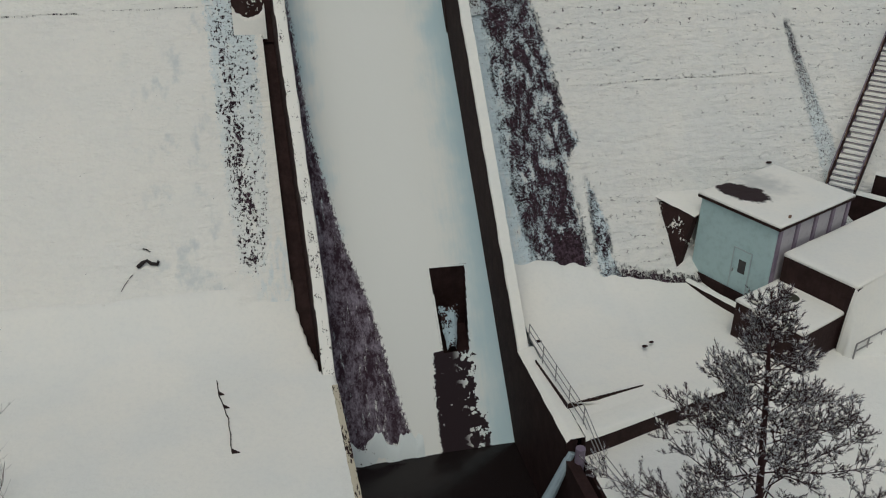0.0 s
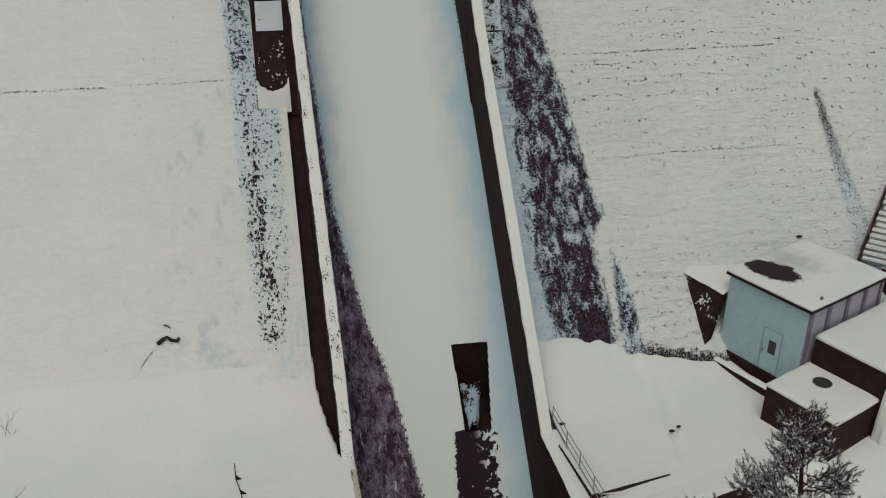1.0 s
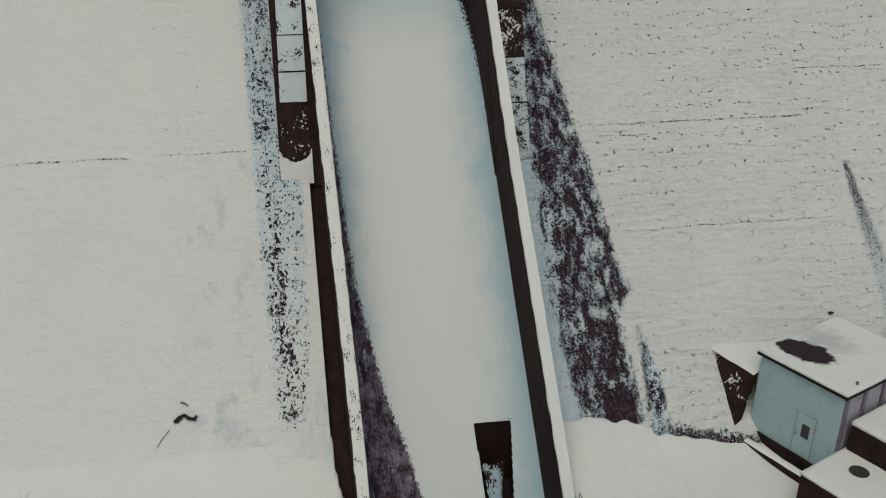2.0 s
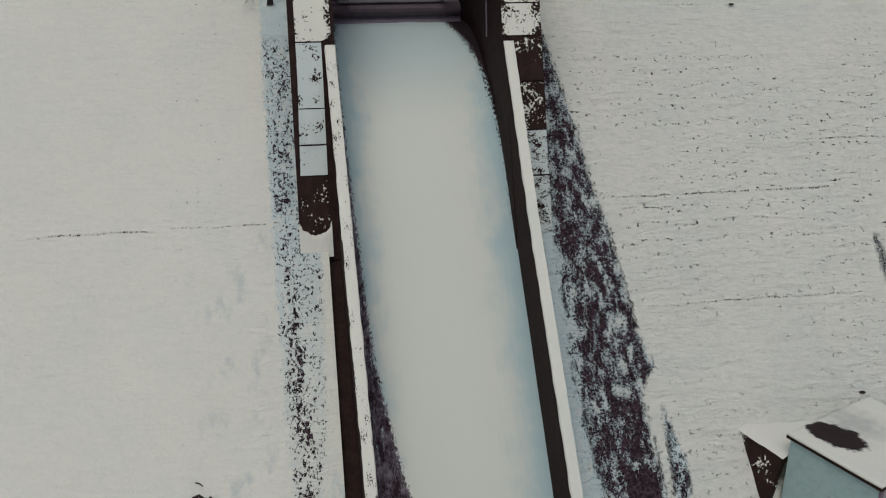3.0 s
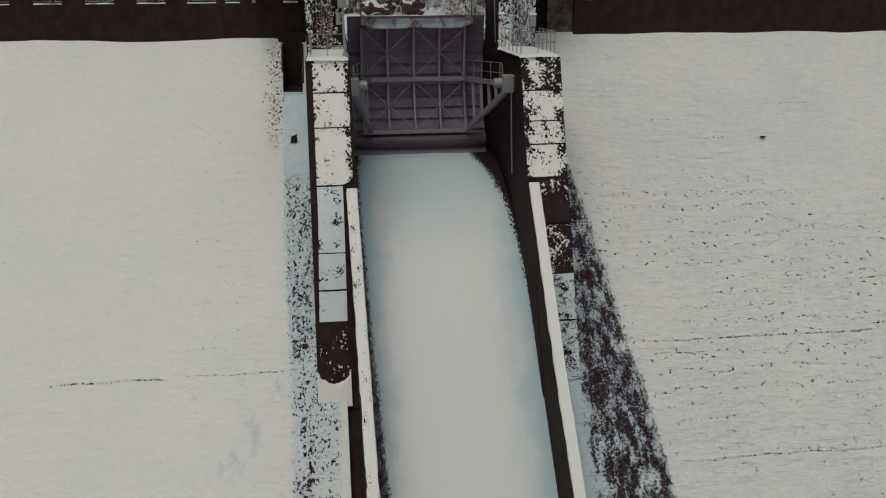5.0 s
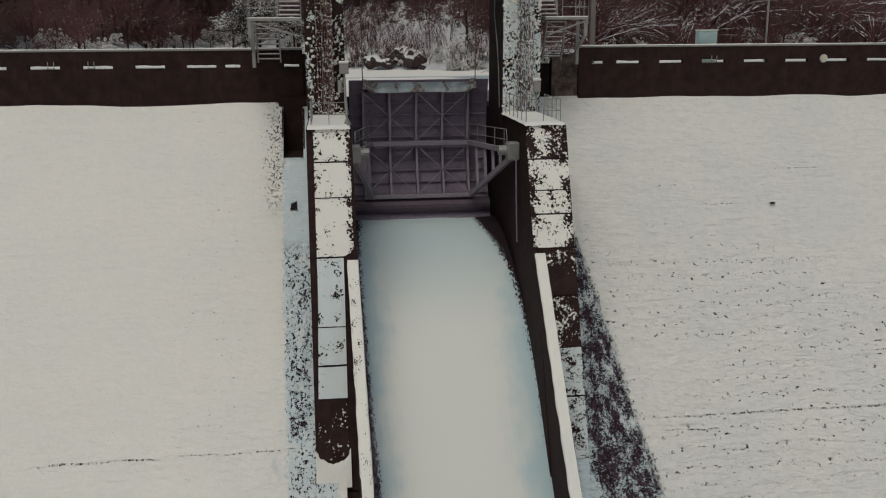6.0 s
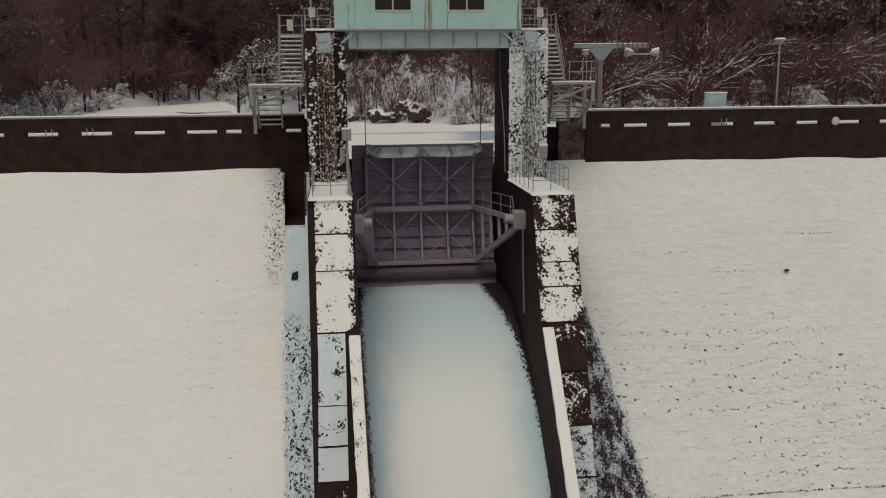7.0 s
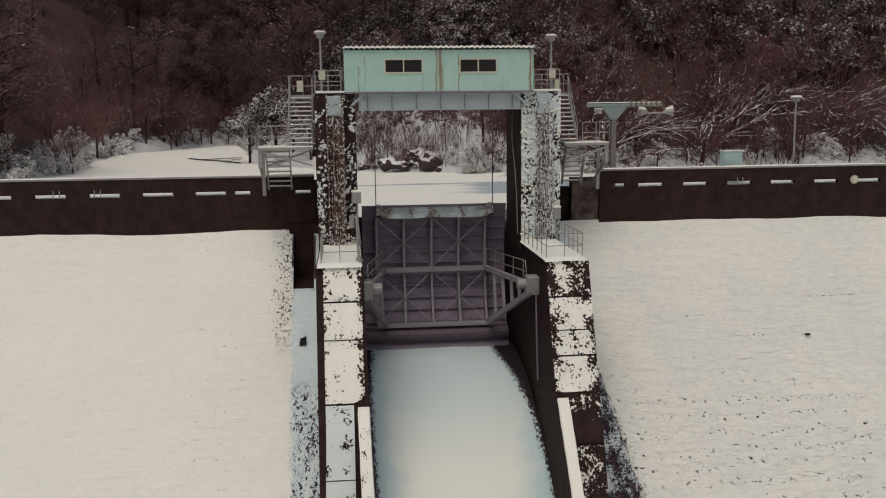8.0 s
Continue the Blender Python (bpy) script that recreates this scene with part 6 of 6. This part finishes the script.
def leaf_quad(bm, c, rnd, size):
    a = Vector((rnd.gauss(0, 1), rnd.gauss(0, 1), rnd.gauss(0, 1))).normalized()
    b = a.orthogonal().normalized() * size * 0.45
    a = a * size * 0.5
    vs = [bm.verts.new(c + v) for v in (-a, -a * 0.1 + b, a, -a * 0.1 - b)]
    bm.faces.new(vs)


def bare_tree(seed, h, mat, label, group, kids):
    rnd = random.Random(seed)
    root = thing("bare_tree", label, "tree", group)
    bm = B()
    ends = []
    tube(bm, [(0, 0, -1.0), (0.1, 0, h * 0.25), (0.15, 0.1, h * 0.45)], 0.16, 6, 0.11)
    part("trunk", bm, M_BARK, root)
    bm = B()
    for k in range(6):
        a = rnd.uniform(0, 6.283)
        grow(bm, rnd, Vector((0.1, 0.05, h * rnd.uniform(0.15, 0.45))), Vector((math.cos(a), math.sin(a), rnd.uniform(0.5, 1.4))).normalized(), h * rnd.uniform(0.40, 0.62), 0.07, 3, ends, 0.5, 0.08, 4, kids)
    part("crown", bm, mat, root, "tangle of thin branches")
    return root


def evergreen(seed, h, leaf, label, group, count=1500, name="evergreen_tree"):
    rnd = random.Random(seed)
    root = thing(name, label, "tree" if h > 3 else "shrub", group)
    bm = B()
    ends = []
    tube(bm, [(0, 0, -1.0), (0.1, 0.1, h * 0.5), (0, 0.1, h * 0.85)], 0.03 * h, 6, 0.008 * h)
    for k in range(9):
        a = rnd.uniform(0, 6.283)
        z = h * rnd.uniform(0.2, 0.8)
        tube(bm, [(0, 0, z), (math.cos(a) * h * 0.14, math.sin(a) * h * 0.14, z + h * 0.09), (math.cos(a) * h * 0.26, math.sin(a) * h * 0.26, z + h * 0.12)], 0.011 * h, 4, 0.004 * h)
        ends.append(Vector((math.cos(a) * h * 0.24, math.sin(a) * h * 0.24, z + h * 0.11)))
    part("trunk", bm, M_BARK, root)
    bm = B()
    clumps = []
    for e in ends:
        for k in range(3):
            clumps.append((e + Vector((rnd.gauss(0, 1), rnd.gauss(0, 1), rnd.gauss(0, 0.7))) * h * 0.09, h * rnd.uniform(0.07, 0.13)))
    for k in range(10):
        z = rnd.uniform(0.3, 0.97)
        a, r = rnd.uniform(0, 6.283), h * 0.26 * (1.05 - z) * rnd.uniform(0.3, 1.2)
        clumps.append((Vector((math.cos(a) * r, math.sin(a) * r, h * z)), h * rnd.uniform(0.07, 0.12)))
    for i in range(count):
        c, r = clumps[i % len(clumps)]
        v = Vector((rnd.gauss(0, 1), rnd.gauss(0, 1), rnd.gauss(0, 1))).normalized() * r * rnd.uniform(0.5, 1.08)
        v.z *= 0.75
        leaf_quad(bm, c + v, rnd, rnd.uniform(0.09, 0.20) * (1.9 if leaf is M_FLECK else 1.0 if leaf is M_LEAF else 0.8))
    part("crown", bm, leaf, root, "ragged leafy crown flecked with snow")
    return root


rnd = random.Random(11)
MODELS_BARE = [bare_tree(20 + i, 7.0 + i * 0.7, M_BARE, "leafless tree on the bank with snow along its branches", "bare trees", (2, 3)) for i in range(4)]
MODELS_BROWN = [bare_tree(30 + i, 7.5 + i * 0.8, M_BROWN, "leafless reddish-brown tree with dense fine twigs", "brown trees", (3, 4)) for i in range(3)]
MODELS_EVER = [evergreen(40 + i, 8.5 + i * 1.1, M_LEAF, "dark evergreen tree on the wooded slope, lightly flecked with snow", "slope evergreens", 4200) for i in range(4)]
MODELS_FLECK = [evergreen(50 + i, 7.0 + i * 0.9, M_FLECK, "dark evergreen tree on the slope flecked all over with snow", "flecked evergreens", 2600, "broadleaf_tree") for i in range(3)]
MODELS_SNOW = [evergreen(60 + i, 4.2 + i * 0.6, M_LEAF_SNOW, "snow-laden evergreen bush at the water's edge", "bank evergreens", 4200) for i in range(3)]
MODELS_BUSH = [evergreen(70 + i, 1.7 + i * 0.4, M_BUSH, "low bush on the bank heaped with snow", "bank bushes", 1500, "snowy_bush") for i in range(3)]


def thicket(seed, h):
    """Slender upright stems from one stool."""
    r5 = random.Random(seed)
    root = thing("bare_shrub", "thicket of thin bare stems rising from the snowy bank", "shrub", "bank thickets")
    for i in range(9):
        bm = B()
        a, lean = r5.uniform(0, 6.283), r5.uniform(0.05, 0.4)
        p = Vector((0.5 * math.cos(a), 0.5 * math.sin(a), -0.3))
        grow(bm, r5, p, Vector((math.cos(a) * lean, math.sin(a) * lean, 1)).normalized(), h * r5.uniform(0.6, 1.0), 0.034, 2, [], 0.38, 0.2, 3, (3, 5))
        part("stem", bm, M_STEM, root)
    return root


MODELS_THICKET = [thicket(80 + i, 2.6 + i * 0.5) for i in range(3)]


def plant(models, k, x, y, z, s):
    ob = models[k % len(models)]
    if models is MODELS_BUSH:
        z -= 0.4 * s
    m = Matrix.Translation((x, y, z)) @ Matrix.Rotation(rnd.uniform(0, 6.283), 4, "Z") @ Matrix.Rotation(rnd.uniform(-0.08, 0.08), 4, "X")
    if not ob.get("placed"):
        ob["placed"] = 1
        ob.scale = (s, s, s)
        ob.matrix_basis = m @ Matrix.Diagonal((s, s, s, 1))
        return ob
    c = copy_thing(ob, m)
    c.scale = (s, s, s)
    return c


def bank(x, d):
    """A spot d metres inland of the ice at that x."""
    y = 38.0
    while y < 260 and bank_dist(x, y) < d:
        y += 0.5
    return x, y, hill_z(x, y) - 0.15


def wild(x0, x1, y0, y1, d0, d1):
    """A random spot of the box that lies d0 to d1 metres inland."""
    while True:
        x, y = rnd.uniform(x0, x1), rnd.uniform(y0, y1)
        if d0 < bank_dist(x, y) < d1:
            return x, y, hill_z(x, y) - 0.15


def arch(rnd, p, d, length, sag, n=7):
    """Points of a limb that runs outwards and bends gently."""
    pts = [Vector(p)]
    d = Vector(d).normalized()
    sway = Vector((rnd.uniform(-1, 1), rnd.uniform(-1, 1), rnd.uniform(-0.3, 0.3))) * 0.07
    for i in range(n):
        d = (d + sway + Vector((0, 0, -sag)) + Vector((rnd.uniform(-1, 1), rnd.uniform(-1, 1), rnd.uniform(-1, 1))) * 0.15).normalized()
        pts.append(pts[-1] + d * length / n)
    return pts


def spreading_tree(seed, h):
    """Low wide tree with long snow-lined limbs arching outwards."""
    r6 = random.Random(seed)
    root = thing("spreading_tree", "leafless spreading tree with long snow-lined arching limbs", "tree", "spreading trees")
    bm = B()
    tube(bm, [(0, 0, -0.8), (0.1, 0, h * 0.15), (0.2, 0.1, h * 0.3)], 0.17, 6, 0.12)
    part("trunk", bm, M_BARK, root)
    for i in range(12):
        bm = B()
        a = i * 2.4 + r6.uniform(-0.4, 0.4)
        limb = arch(r6, (0.1, 0.05, h * r6.uniform(0.05, 0.3)), (math.cos(a), math.sin(a), r6.uniform(0.25, 1.3)), h * r6.uniform(0.8, 1.35), r6.uniform(0.02, 0.10))
        tube(bm, limb, 0.075, 4, 0.025)
        for j in range(r6.randint(5, 8)):
            k = r6.randint(1, 6)
            out = (limb[k + 1] - limb[k]).normalized()
            side = Matrix.Rotation(r6.choice((-1, 1)) * r6.uniform(0.4, 1.0), 3, "Z") @ out + Vector((0, 0, r6.uniform(-0.1, 0.4)))
            sub = arch(r6, limb[k], side, h * r6.uniform(0.22, 0.55), r6.uniform(0.0, 0.09), 5)
            tube(bm, sub, 0.034, 3, 0.014)
            for m in range(r6.randint(2, 4)):
                q = r6.randint(1, 4)
                side = Matrix.Rotation(r6.choice((-1, 1)) * r6.uniform(0.4, 0.9), 3, "Z") @ (sub[q + 1] - sub[q]).normalized()
                tube(bm, arch(r6, sub[q], side + Vector((0, 0, r6.uniform(-0.1, 0.3))), h * r6.uniform(0.1, 0.26), 0.03, 3), 0.019, 3, 0.009)
        part("limb", bm, M_LIMB, root)
    return root


MODELS_SPREAD = [spreading_tree(90 + i, 5.5 + i) for i in range(3)]
k = 0
for i in range(130):  # reddish brush round the cove
    plant(MODELS_BROWN, k, *wild(-78, -28, 50, 165, 0.8, 19.0), rnd.uniform(0.6, 1.25))
    k += 1
for i in range(60):  # snowy bushes round the cove
    plant(MODELS_BUSH, k, *wild(-70, -20, 46, 150, 0.1, 4.5), rnd.uniform(0.8, 1.7))
    k += 1
for x, d, size in ((16, 1.0, 0.9), (22, 1.5, 1.15), (27, 5.0, 1.2), (33, 1.2, 1.55), (39, 6.0, 1.1), (44, 2.0, 1.1), (50, 5.0, 1.45), (56, 1.5, 1.3), (62, 4.0, 1.4)):  # spreading trees on the right bank
    plant(MODELS_SPREAD, k, *bank(x, d), size)
    k += 1
for i in range(52):  # bare trees along the shore
    x = rnd.uniform(-62, 62)
    if -38 < x < -12 and rnd.random() < 0.7 or abs(x) < 9:
        continue
    plant(MODELS_BARE, k, *bank(x, rnd.uniform(2.0, 17.0)), rnd.uniform(0.7, 1.25))
    k += 1
for i in range(14):  # bare trees on the right bank
    plant(MODELS_BARE, k, *bank(rnd.uniform(14, 46), rnd.uniform(1.0, 7.0)), rnd.uniform(0.8, 1.3))
    k += 1
WOOD = 0
for i in range(44):  # flecked evergreens straight above the gate
    plant(MODELS_FLECK, k, *bank(rnd.uniform(-19, 14), rnd.uniform(9.5, 26.0)), rnd.uniform(0.75, 1.15))
    k += 1
for i in range(60):  # flecked evergreens above the right bank
    plant(MODELS_FLECK, k, *bank(rnd.uniform(13, 68), rnd.uniform(12.0, 28.0)), rnd.uniform(0.8, 1.3))
    k += 1
while WOOD < 264:  # the dark wood: right slope first, then behind and beside the cove
    if WOOD < 126:
        x, y, z = bank(rnd.uniform(-14, 78), rnd.uniform(14.0, 58.0))
        s = rnd.uniform(0.85, 1.45)
        if abs(x) < 14 and bank_dist(x, y) < 24:
            continue
    else:
        x, y, z = bank(rnd.uniform(-105, -8), 3.0 + 62 * rnd.random() ** 1.3)
        s = rnd.uniform(1.0, 1.8)
    if x < -8 - 0.43 * (y + 47) or x > 4 + 0.66 * (y + 47):
        continue
    plant(MODELS_EVER, k, x, y, z, s)
    k += 1
    WOOD += 1
for i in range(22):
    plant(MODELS_SNOW, k, *bank(rnd.uniform(-60, -14), rnd.uniform(1.0, 9.0)), rnd.uniform(0.7, 1.2))
    k += 1
for i in range(46):
    plant(MODELS_BUSH, k, *bank(rnd.uniform(-62, 50), rnd.uniform(0.0, 4.0)), rnd.uniform(0.8, 1.6))
    k += 1
for i in range(22):  # reddish trees on the left bank
    plant(MODELS_BROWN, k, *bank(rnd.uniform(-56, -37), rnd.uniform(1.0, 12.0)), rnd.uniform(0.6, 1.1))
    k += 1
for i in range(34):  # reddish trees on the right slope
    plant(MODELS_BROWN, k, *bank(rnd.uniform(14, 60), rnd.uniform(3.0, 17.0)), rnd.uniform(0.7, 1.15))
    k += 1
for i in range(40):  # brush and bushes on the right bank
    plant(MODELS_BARE if i % 3 else MODELS_BUSH, k, *bank(rnd.uniform(13, 62), rnd.uniform(0.1, 4.0)), rnd.uniform(0.3, 0.65))
    k += 1
for i in range(70):  # thin stems behind the gate
    x = rnd.uniform(-10, 12)
    plant(MODELS_THICKET, k, *bank(x, rnd.uniform(1.2 if x < 4 else 3.0, 13.0)), rnd.uniform(0.6, 1.15))
    k += 1
for i in range(34):  # stems and snowy scrub among the rocks
    plant(MODELS_THICKET if i % 2 else MODELS_BUSH, k, *bank(rnd.uniform(-5, 10), rnd.uniform(0.6, 6.0)), rnd.uniform(0.4, 0.8))
    k += 1
for i in range(15):  # low snowy bushes behind the gate
    plant(MODELS_BUSH, k, *bank(rnd.uniform(7, 11) if i % 2 else rnd.uniform(-9, 9), rnd.uniform(0.2, 3.5) if i % 2 else rnd.uniform(3, 10)), rnd.uniform(0.4, 0.75))
    k += 1
for i in range(76):  # thickets along the two flanks
    x = rnd.uniform(10, 60) if i % 2 else rnd.uniform(-62, -36)
    plant(MODELS_THICKET, k, *bank(x, rnd.uniform(0.5, 9.0)), rnd.uniform(0.7, 1.5))
    k += 1
for i in range(40):  # reddish thickets round the cove
    plant(MODELS_BROWN if i % 3 else MODELS_THICKET, k, *bank(rnd.uniform(-75, -33), rnd.uniform(0.5, 9.0)), rnd.uniform(0.5, 1.1))
    k += 1
for i in range(26):  # brush on the near left bank
    plant(MODELS_BARE if i % 3 else MODELS_BUSH, k, *bank(rnd.uniform(-54, -36), rnd.uniform(0.3, 7.0)), rnd.uniform(0.4, 0.9))
    k += 1
for i in range(34):  # white scrub among it
    plant(MODELS_BUSH, k, *bank(rnd.uniform(-58, -34), rnd.uniform(0.0, 4.5)), rnd.uniform(0.5, 1.2))
    k += 1
for i in range(30):  # white scrub beside and above the rocks
    x = rnd.uniform(6.3, 11) if i % 3 else rnd.uniform(-6, 6)
    plant(MODELS_BUSH, k, *bank(x, rnd.uniform(0.1, 3.2) if i % 3 else rnd.uniform(3.5, 9.0)), rnd.uniform(0.45, 0.85))
    k += 1
for i in range(14):  # snowy scrub behind the right parapet
    plant(MODELS_BUSH, k, *bank(rnd.uniform(12, 40), rnd.uniform(0.0, 2.0)), rnd.uniform(0.6, 1.1))
    k += 1
for x, y, s in ((-17.9, 72.0, 1.35), (-16.4, 73.5, 1.6), (-14.6, 74.0, 1.9), (-12.0, 68.0, 1.5), (-9.5, 62.0, 1.3)):  # the snowy clump beside the stair
    plant(MODELS_SNOW, k, x, y, max(WATER_Z, hill_z(x, y)) - 0.2, s)
    k += 1


def mat_rock():
    """Dark rock, snow on what faces the sky."""
    n = Nodes("snow_capped_rock")
    p = n.place()
    up = n.put("ShaderNodeSeparateXYZ", Vector=n.put("ShaderNodeNewGeometry").outputs["Normal"]).outputs[2]
    f = n.step(n.math("ADD", up, n.lin(n.noise(p, 1.8, 5), 0.3, 0.7, -0.45, 0.45)), 0.48, 0.62)
    c = n.mix(n.noise(p, 3.0, 5), (0.03, 0.02, 0.02), (0.10, 0.075, 0.075))
    return n.finish(n.mix(f, c, (0.72, 0.72, 0.70)), 0.85, n.math("ADD", f, n.noise(p, 4.0, 5)), 0.6, 0.1)


M_ROCK = mat_rock()


def boulder(x, y, z, s, seed):
    bm = B()
    bmesh.ops.create_icosphere(bm, subdivisions=4, radius=s)
    for v in bm.verts:
        u = v.co / s
        v.co *= 1 + 0.5 * n3(u.x * 1.1 + seed, u.y * 1.1, u.z * 1.1) + 0.16 * n3(u.x * 3 + seed, u.y * 3, u.z * 3)
        v.co.x *= 1.2
        v.co.z *= 0.85
    ob = part("boulder", bm, M_ROCK, None, "", True)
    ob.location = (x, y, z)
    return tagged(ob, "dark rounded boulder with a thick snow cap at the shore", "boulder", "shore boulders")


for i, (x, y, z, s) in enumerate(((-0.5, 49.9, 28.3, 0.85), (1.0, 49.9, 28.1, 0.6), (2.5, 50.6, 29.0, 0.95), (4.0, 49.8, 28.5, 1.15), (5.3, 49.0, 27.4, 0.85), (6.3, 48.8, 27.2, 0.5), (-3.2, 52.5, 27.9, 0.5))):
    boulder(x, y, z, s, 3 + i)


def pine():
    """The pine standing beside the basin, its upper half in view."""
    r3 = random.Random(77)
    root = thing("pine_tree", "tall open pine with snow caught among its needle tufts", "tree", at=(7.6, -41.0, -1.0))
    top = Vector((-1.2, 0.0, 12.4))
    bm = B()
    trunk = [Vector((0.25, 0, -0.5)), Vector((0.05, 0.0, 4.0)), Vector((-0.45, 0, 7.5)), Vector((-0.85, 0.0, 10.2)), top]
    tube(bm, trunk, 0.17, 8, 0.02)
    part("trunk", bm, M_BARK, root, "dark straight trunk", True)

    def on_trunk(z):
        for a, b in zip(trunk, trunk[1:]):
            if a.z <= z <= b.z:
                return a.lerp(b, (z - a.z) / (b.z - a.z))
        return top
    shoots = []
    for i in range(64):
        bm = B()
        f = (i + r3.random()) / 64
        z = 3.4 + 8.7 * f
        reach = (4.5 * (1 - f) ** 1.25 + 0.22) * r3.uniform(0.6, 1.12)
        a = i * 2.4 + r3.uniform(-0.4, 0.4)
        p = on_trunk(z)
        out = Vector((math.cos(a), math.sin(a), 0))
        pts = [p]
        for t in (0.3, 0.6, 0.85, 1.0):
            pts.append(p + out * reach * t + Vector((r3.uniform(-0.12, 0.12), r3.uniform(-0.12, 0.12), reach * (0.26 * t + 0.12 * t * t) - 0.10 * reach * t * (1 - f))))
        tube(bm, pts, 0.032 * (1.1 - f * 0.6), 5, 0.008)
        for j in range(int(5 + reach * 5.4)):
            t = r3.uniform(0.28, 1.0)
            n = min(3, int(t * 4))
            q = pts[n].lerp(pts[n + 1], t * 4 - n)
            sd = (out * 0.8 + Vector((r3.uniform(-1, 1), r3.uniform(-1, 1), r3.uniform(0.0, 0.9)))).normalized()
            L = r3.uniform(0.35, 0.95) * (0.45 + 0.55 * (1 - f))
            e = q + sd * L + Vector((0, 0, 0.12 * L))
            tube(bm, [q, q.lerp(e, 0.5) + Vector((0, 0, 0.03)), e], 0.011, 3, 0.005)
            shoots.append((e, (sd + Vector((0, 0, 0.5))).normalized()))
            for m in range(r3.randint(3, 4)):
                c = q.lerp(e, r3.uniform(0.35, 0.95))
                d = (sd * 0.7 + Vector((r3.gauss(0, 0.6), r3.gauss(0, 0.6), r3.uniform(0.2, 1.1)))).normalized()
                shoots.append((c, d))
        shoots.append((pts[-1], (out + Vector((0, 0, 0.8))).normalized()))
        part("limb", bm, M_BARK, root, "thin upswept limb")
    shoots += [(on_trunk(z) + Vector((r3.uniform(-0.1, 0.1), r3.uniform(-0.1, 0.1), 0)), Vector((r3.uniform(-0.6, 0.6), r3.uniform(-0.6, 0.6), 1)).normalized()) for z in steps(11.0, 12.4, 14)]
    bm = B()
    for e, d in shoots:
        L = r3.uniform(0.16, 0.34)
        s1 = d.orthogonal().normalized()
        s2 = d.cross(s1)
        for j in range(26):
            a = r3.uniform(0, 6.283)
            side = s1 * math.cos(a) + s2 * math.sin(a)
            base = e + d * L * r3.uniform(-0.1, 1.0)
            v = (d * 0.85 + side * r3.uniform(0.35, 0.9)).normalized() * r3.uniform(0.07, 0.12)
            w = v.cross(d).normalized() * 0.009
            bm.faces.new([bm.verts.new(base + x) for x in (-w, w, w * 0.3 + v, -w * 0.3 + v)])
    part("foliage", bm, M_NEEDLE, root, "dark tufted needles")["kind"] = "stuff"
    bm = B()
    for e, d in shoots:
        if r3.random() < 0.22:
            m = Matrix.Translation(e + d * r3.uniform(0.05, 0.2) + Vector((0, 0, 0.035))) @ d.to_track_quat("X", "Z").to_matrix().to_4x4() @ Matrix.Diagonal((r3.uniform(0.04, 0.12), r3.uniform(0.02, 0.05), 0.025, 1))
            bmesh.ops.create_icosphere(bm, subdivisions=1, radius=1.0, matrix=m)
    part("caught_snow", bm, M_SNOW, root, "clots of snow on the tufts", True)["kind"] = "stuff"
    return root


pine()


def twigs(x, y, z, seed, label, h=1.4, n=5):
    r4 = random.Random(seed)
    root = thing("bare_shrub", label, "shrub", "bare shrubs", at=(x, y, z))
    bm = B()
    ends = []
    for i in range(n):
        a = r4.uniform(0, 6.283)
        grow(bm, r4, Vector((0.1 * math.cos(a), 0.1 * math.sin(a), -0.1)), Vector((math.cos(a) * 0.9, math.sin(a) * 0.9, r4.uniform(0.5, 1.2))).normalized(), h * r4.uniform(0.5, 0.9), 0.02, 2, ends, 0.5, 0.1, 3, (2, 3))
    part("twig_tangle", bm, M_BARK, root)
    return root


twigs(-18.6, -23.6, 0.4, 5, "bare dark shrub standing in snow at the foot of the dam", 1.6, 6)
twigs(-17.6, -27.8, 0.3, 6, "bare dark shrub standing in deep snow", 1.8, 7)
twigs(-16.6, -32.4, 0.3, 8, "bare dark shrub standing in deep snow", 2.2, 8)


M_WET_WOOD = mat_paint("wet_black_wood", (0.020, 0.014, 0.014), 0, 0.8)


def fallen_branch():
    root = thing("dead_branch", "dark crooked dead branch lying on the snow of the dam face", "branch", at=(-11.4, -20.75, 3.29))
    for pts, r in (([(-0.7, -0.22), (-0.35, 0.02), (-0.08, 0.10), (0.25, -0.08), (0.66, -0.14), (0.8, 0.02)], 0.10), ([(-0.28, 0.78), (-0.05, 0.74), (0.22, 0.56)], 0.035), ([(-1.1, -0.6), (-1.4, -0.8)], 0.018), ([(-1.45, -0.85), (-1.75, -1.15), (-2.0, -1.45)], 0.016)):
        bm = B()
        n = len(pts)
        ring = [(x * 0.62, 0.94 * 0.62 * z, z * 0.62) for x, z in pts]
        tube(bm, ring, r, 6, r * 0.7)
        for v in bm.verts:
            v.co += Vector((n3(v.co.x * 5, v.co.z * 5, 1), 0, n3(v.co.z * 5, v.co.x * 5, 2))) * r * 0.8
        part("limb", bm, M_WET_WOOD, root)
    return root


fallen_branch()
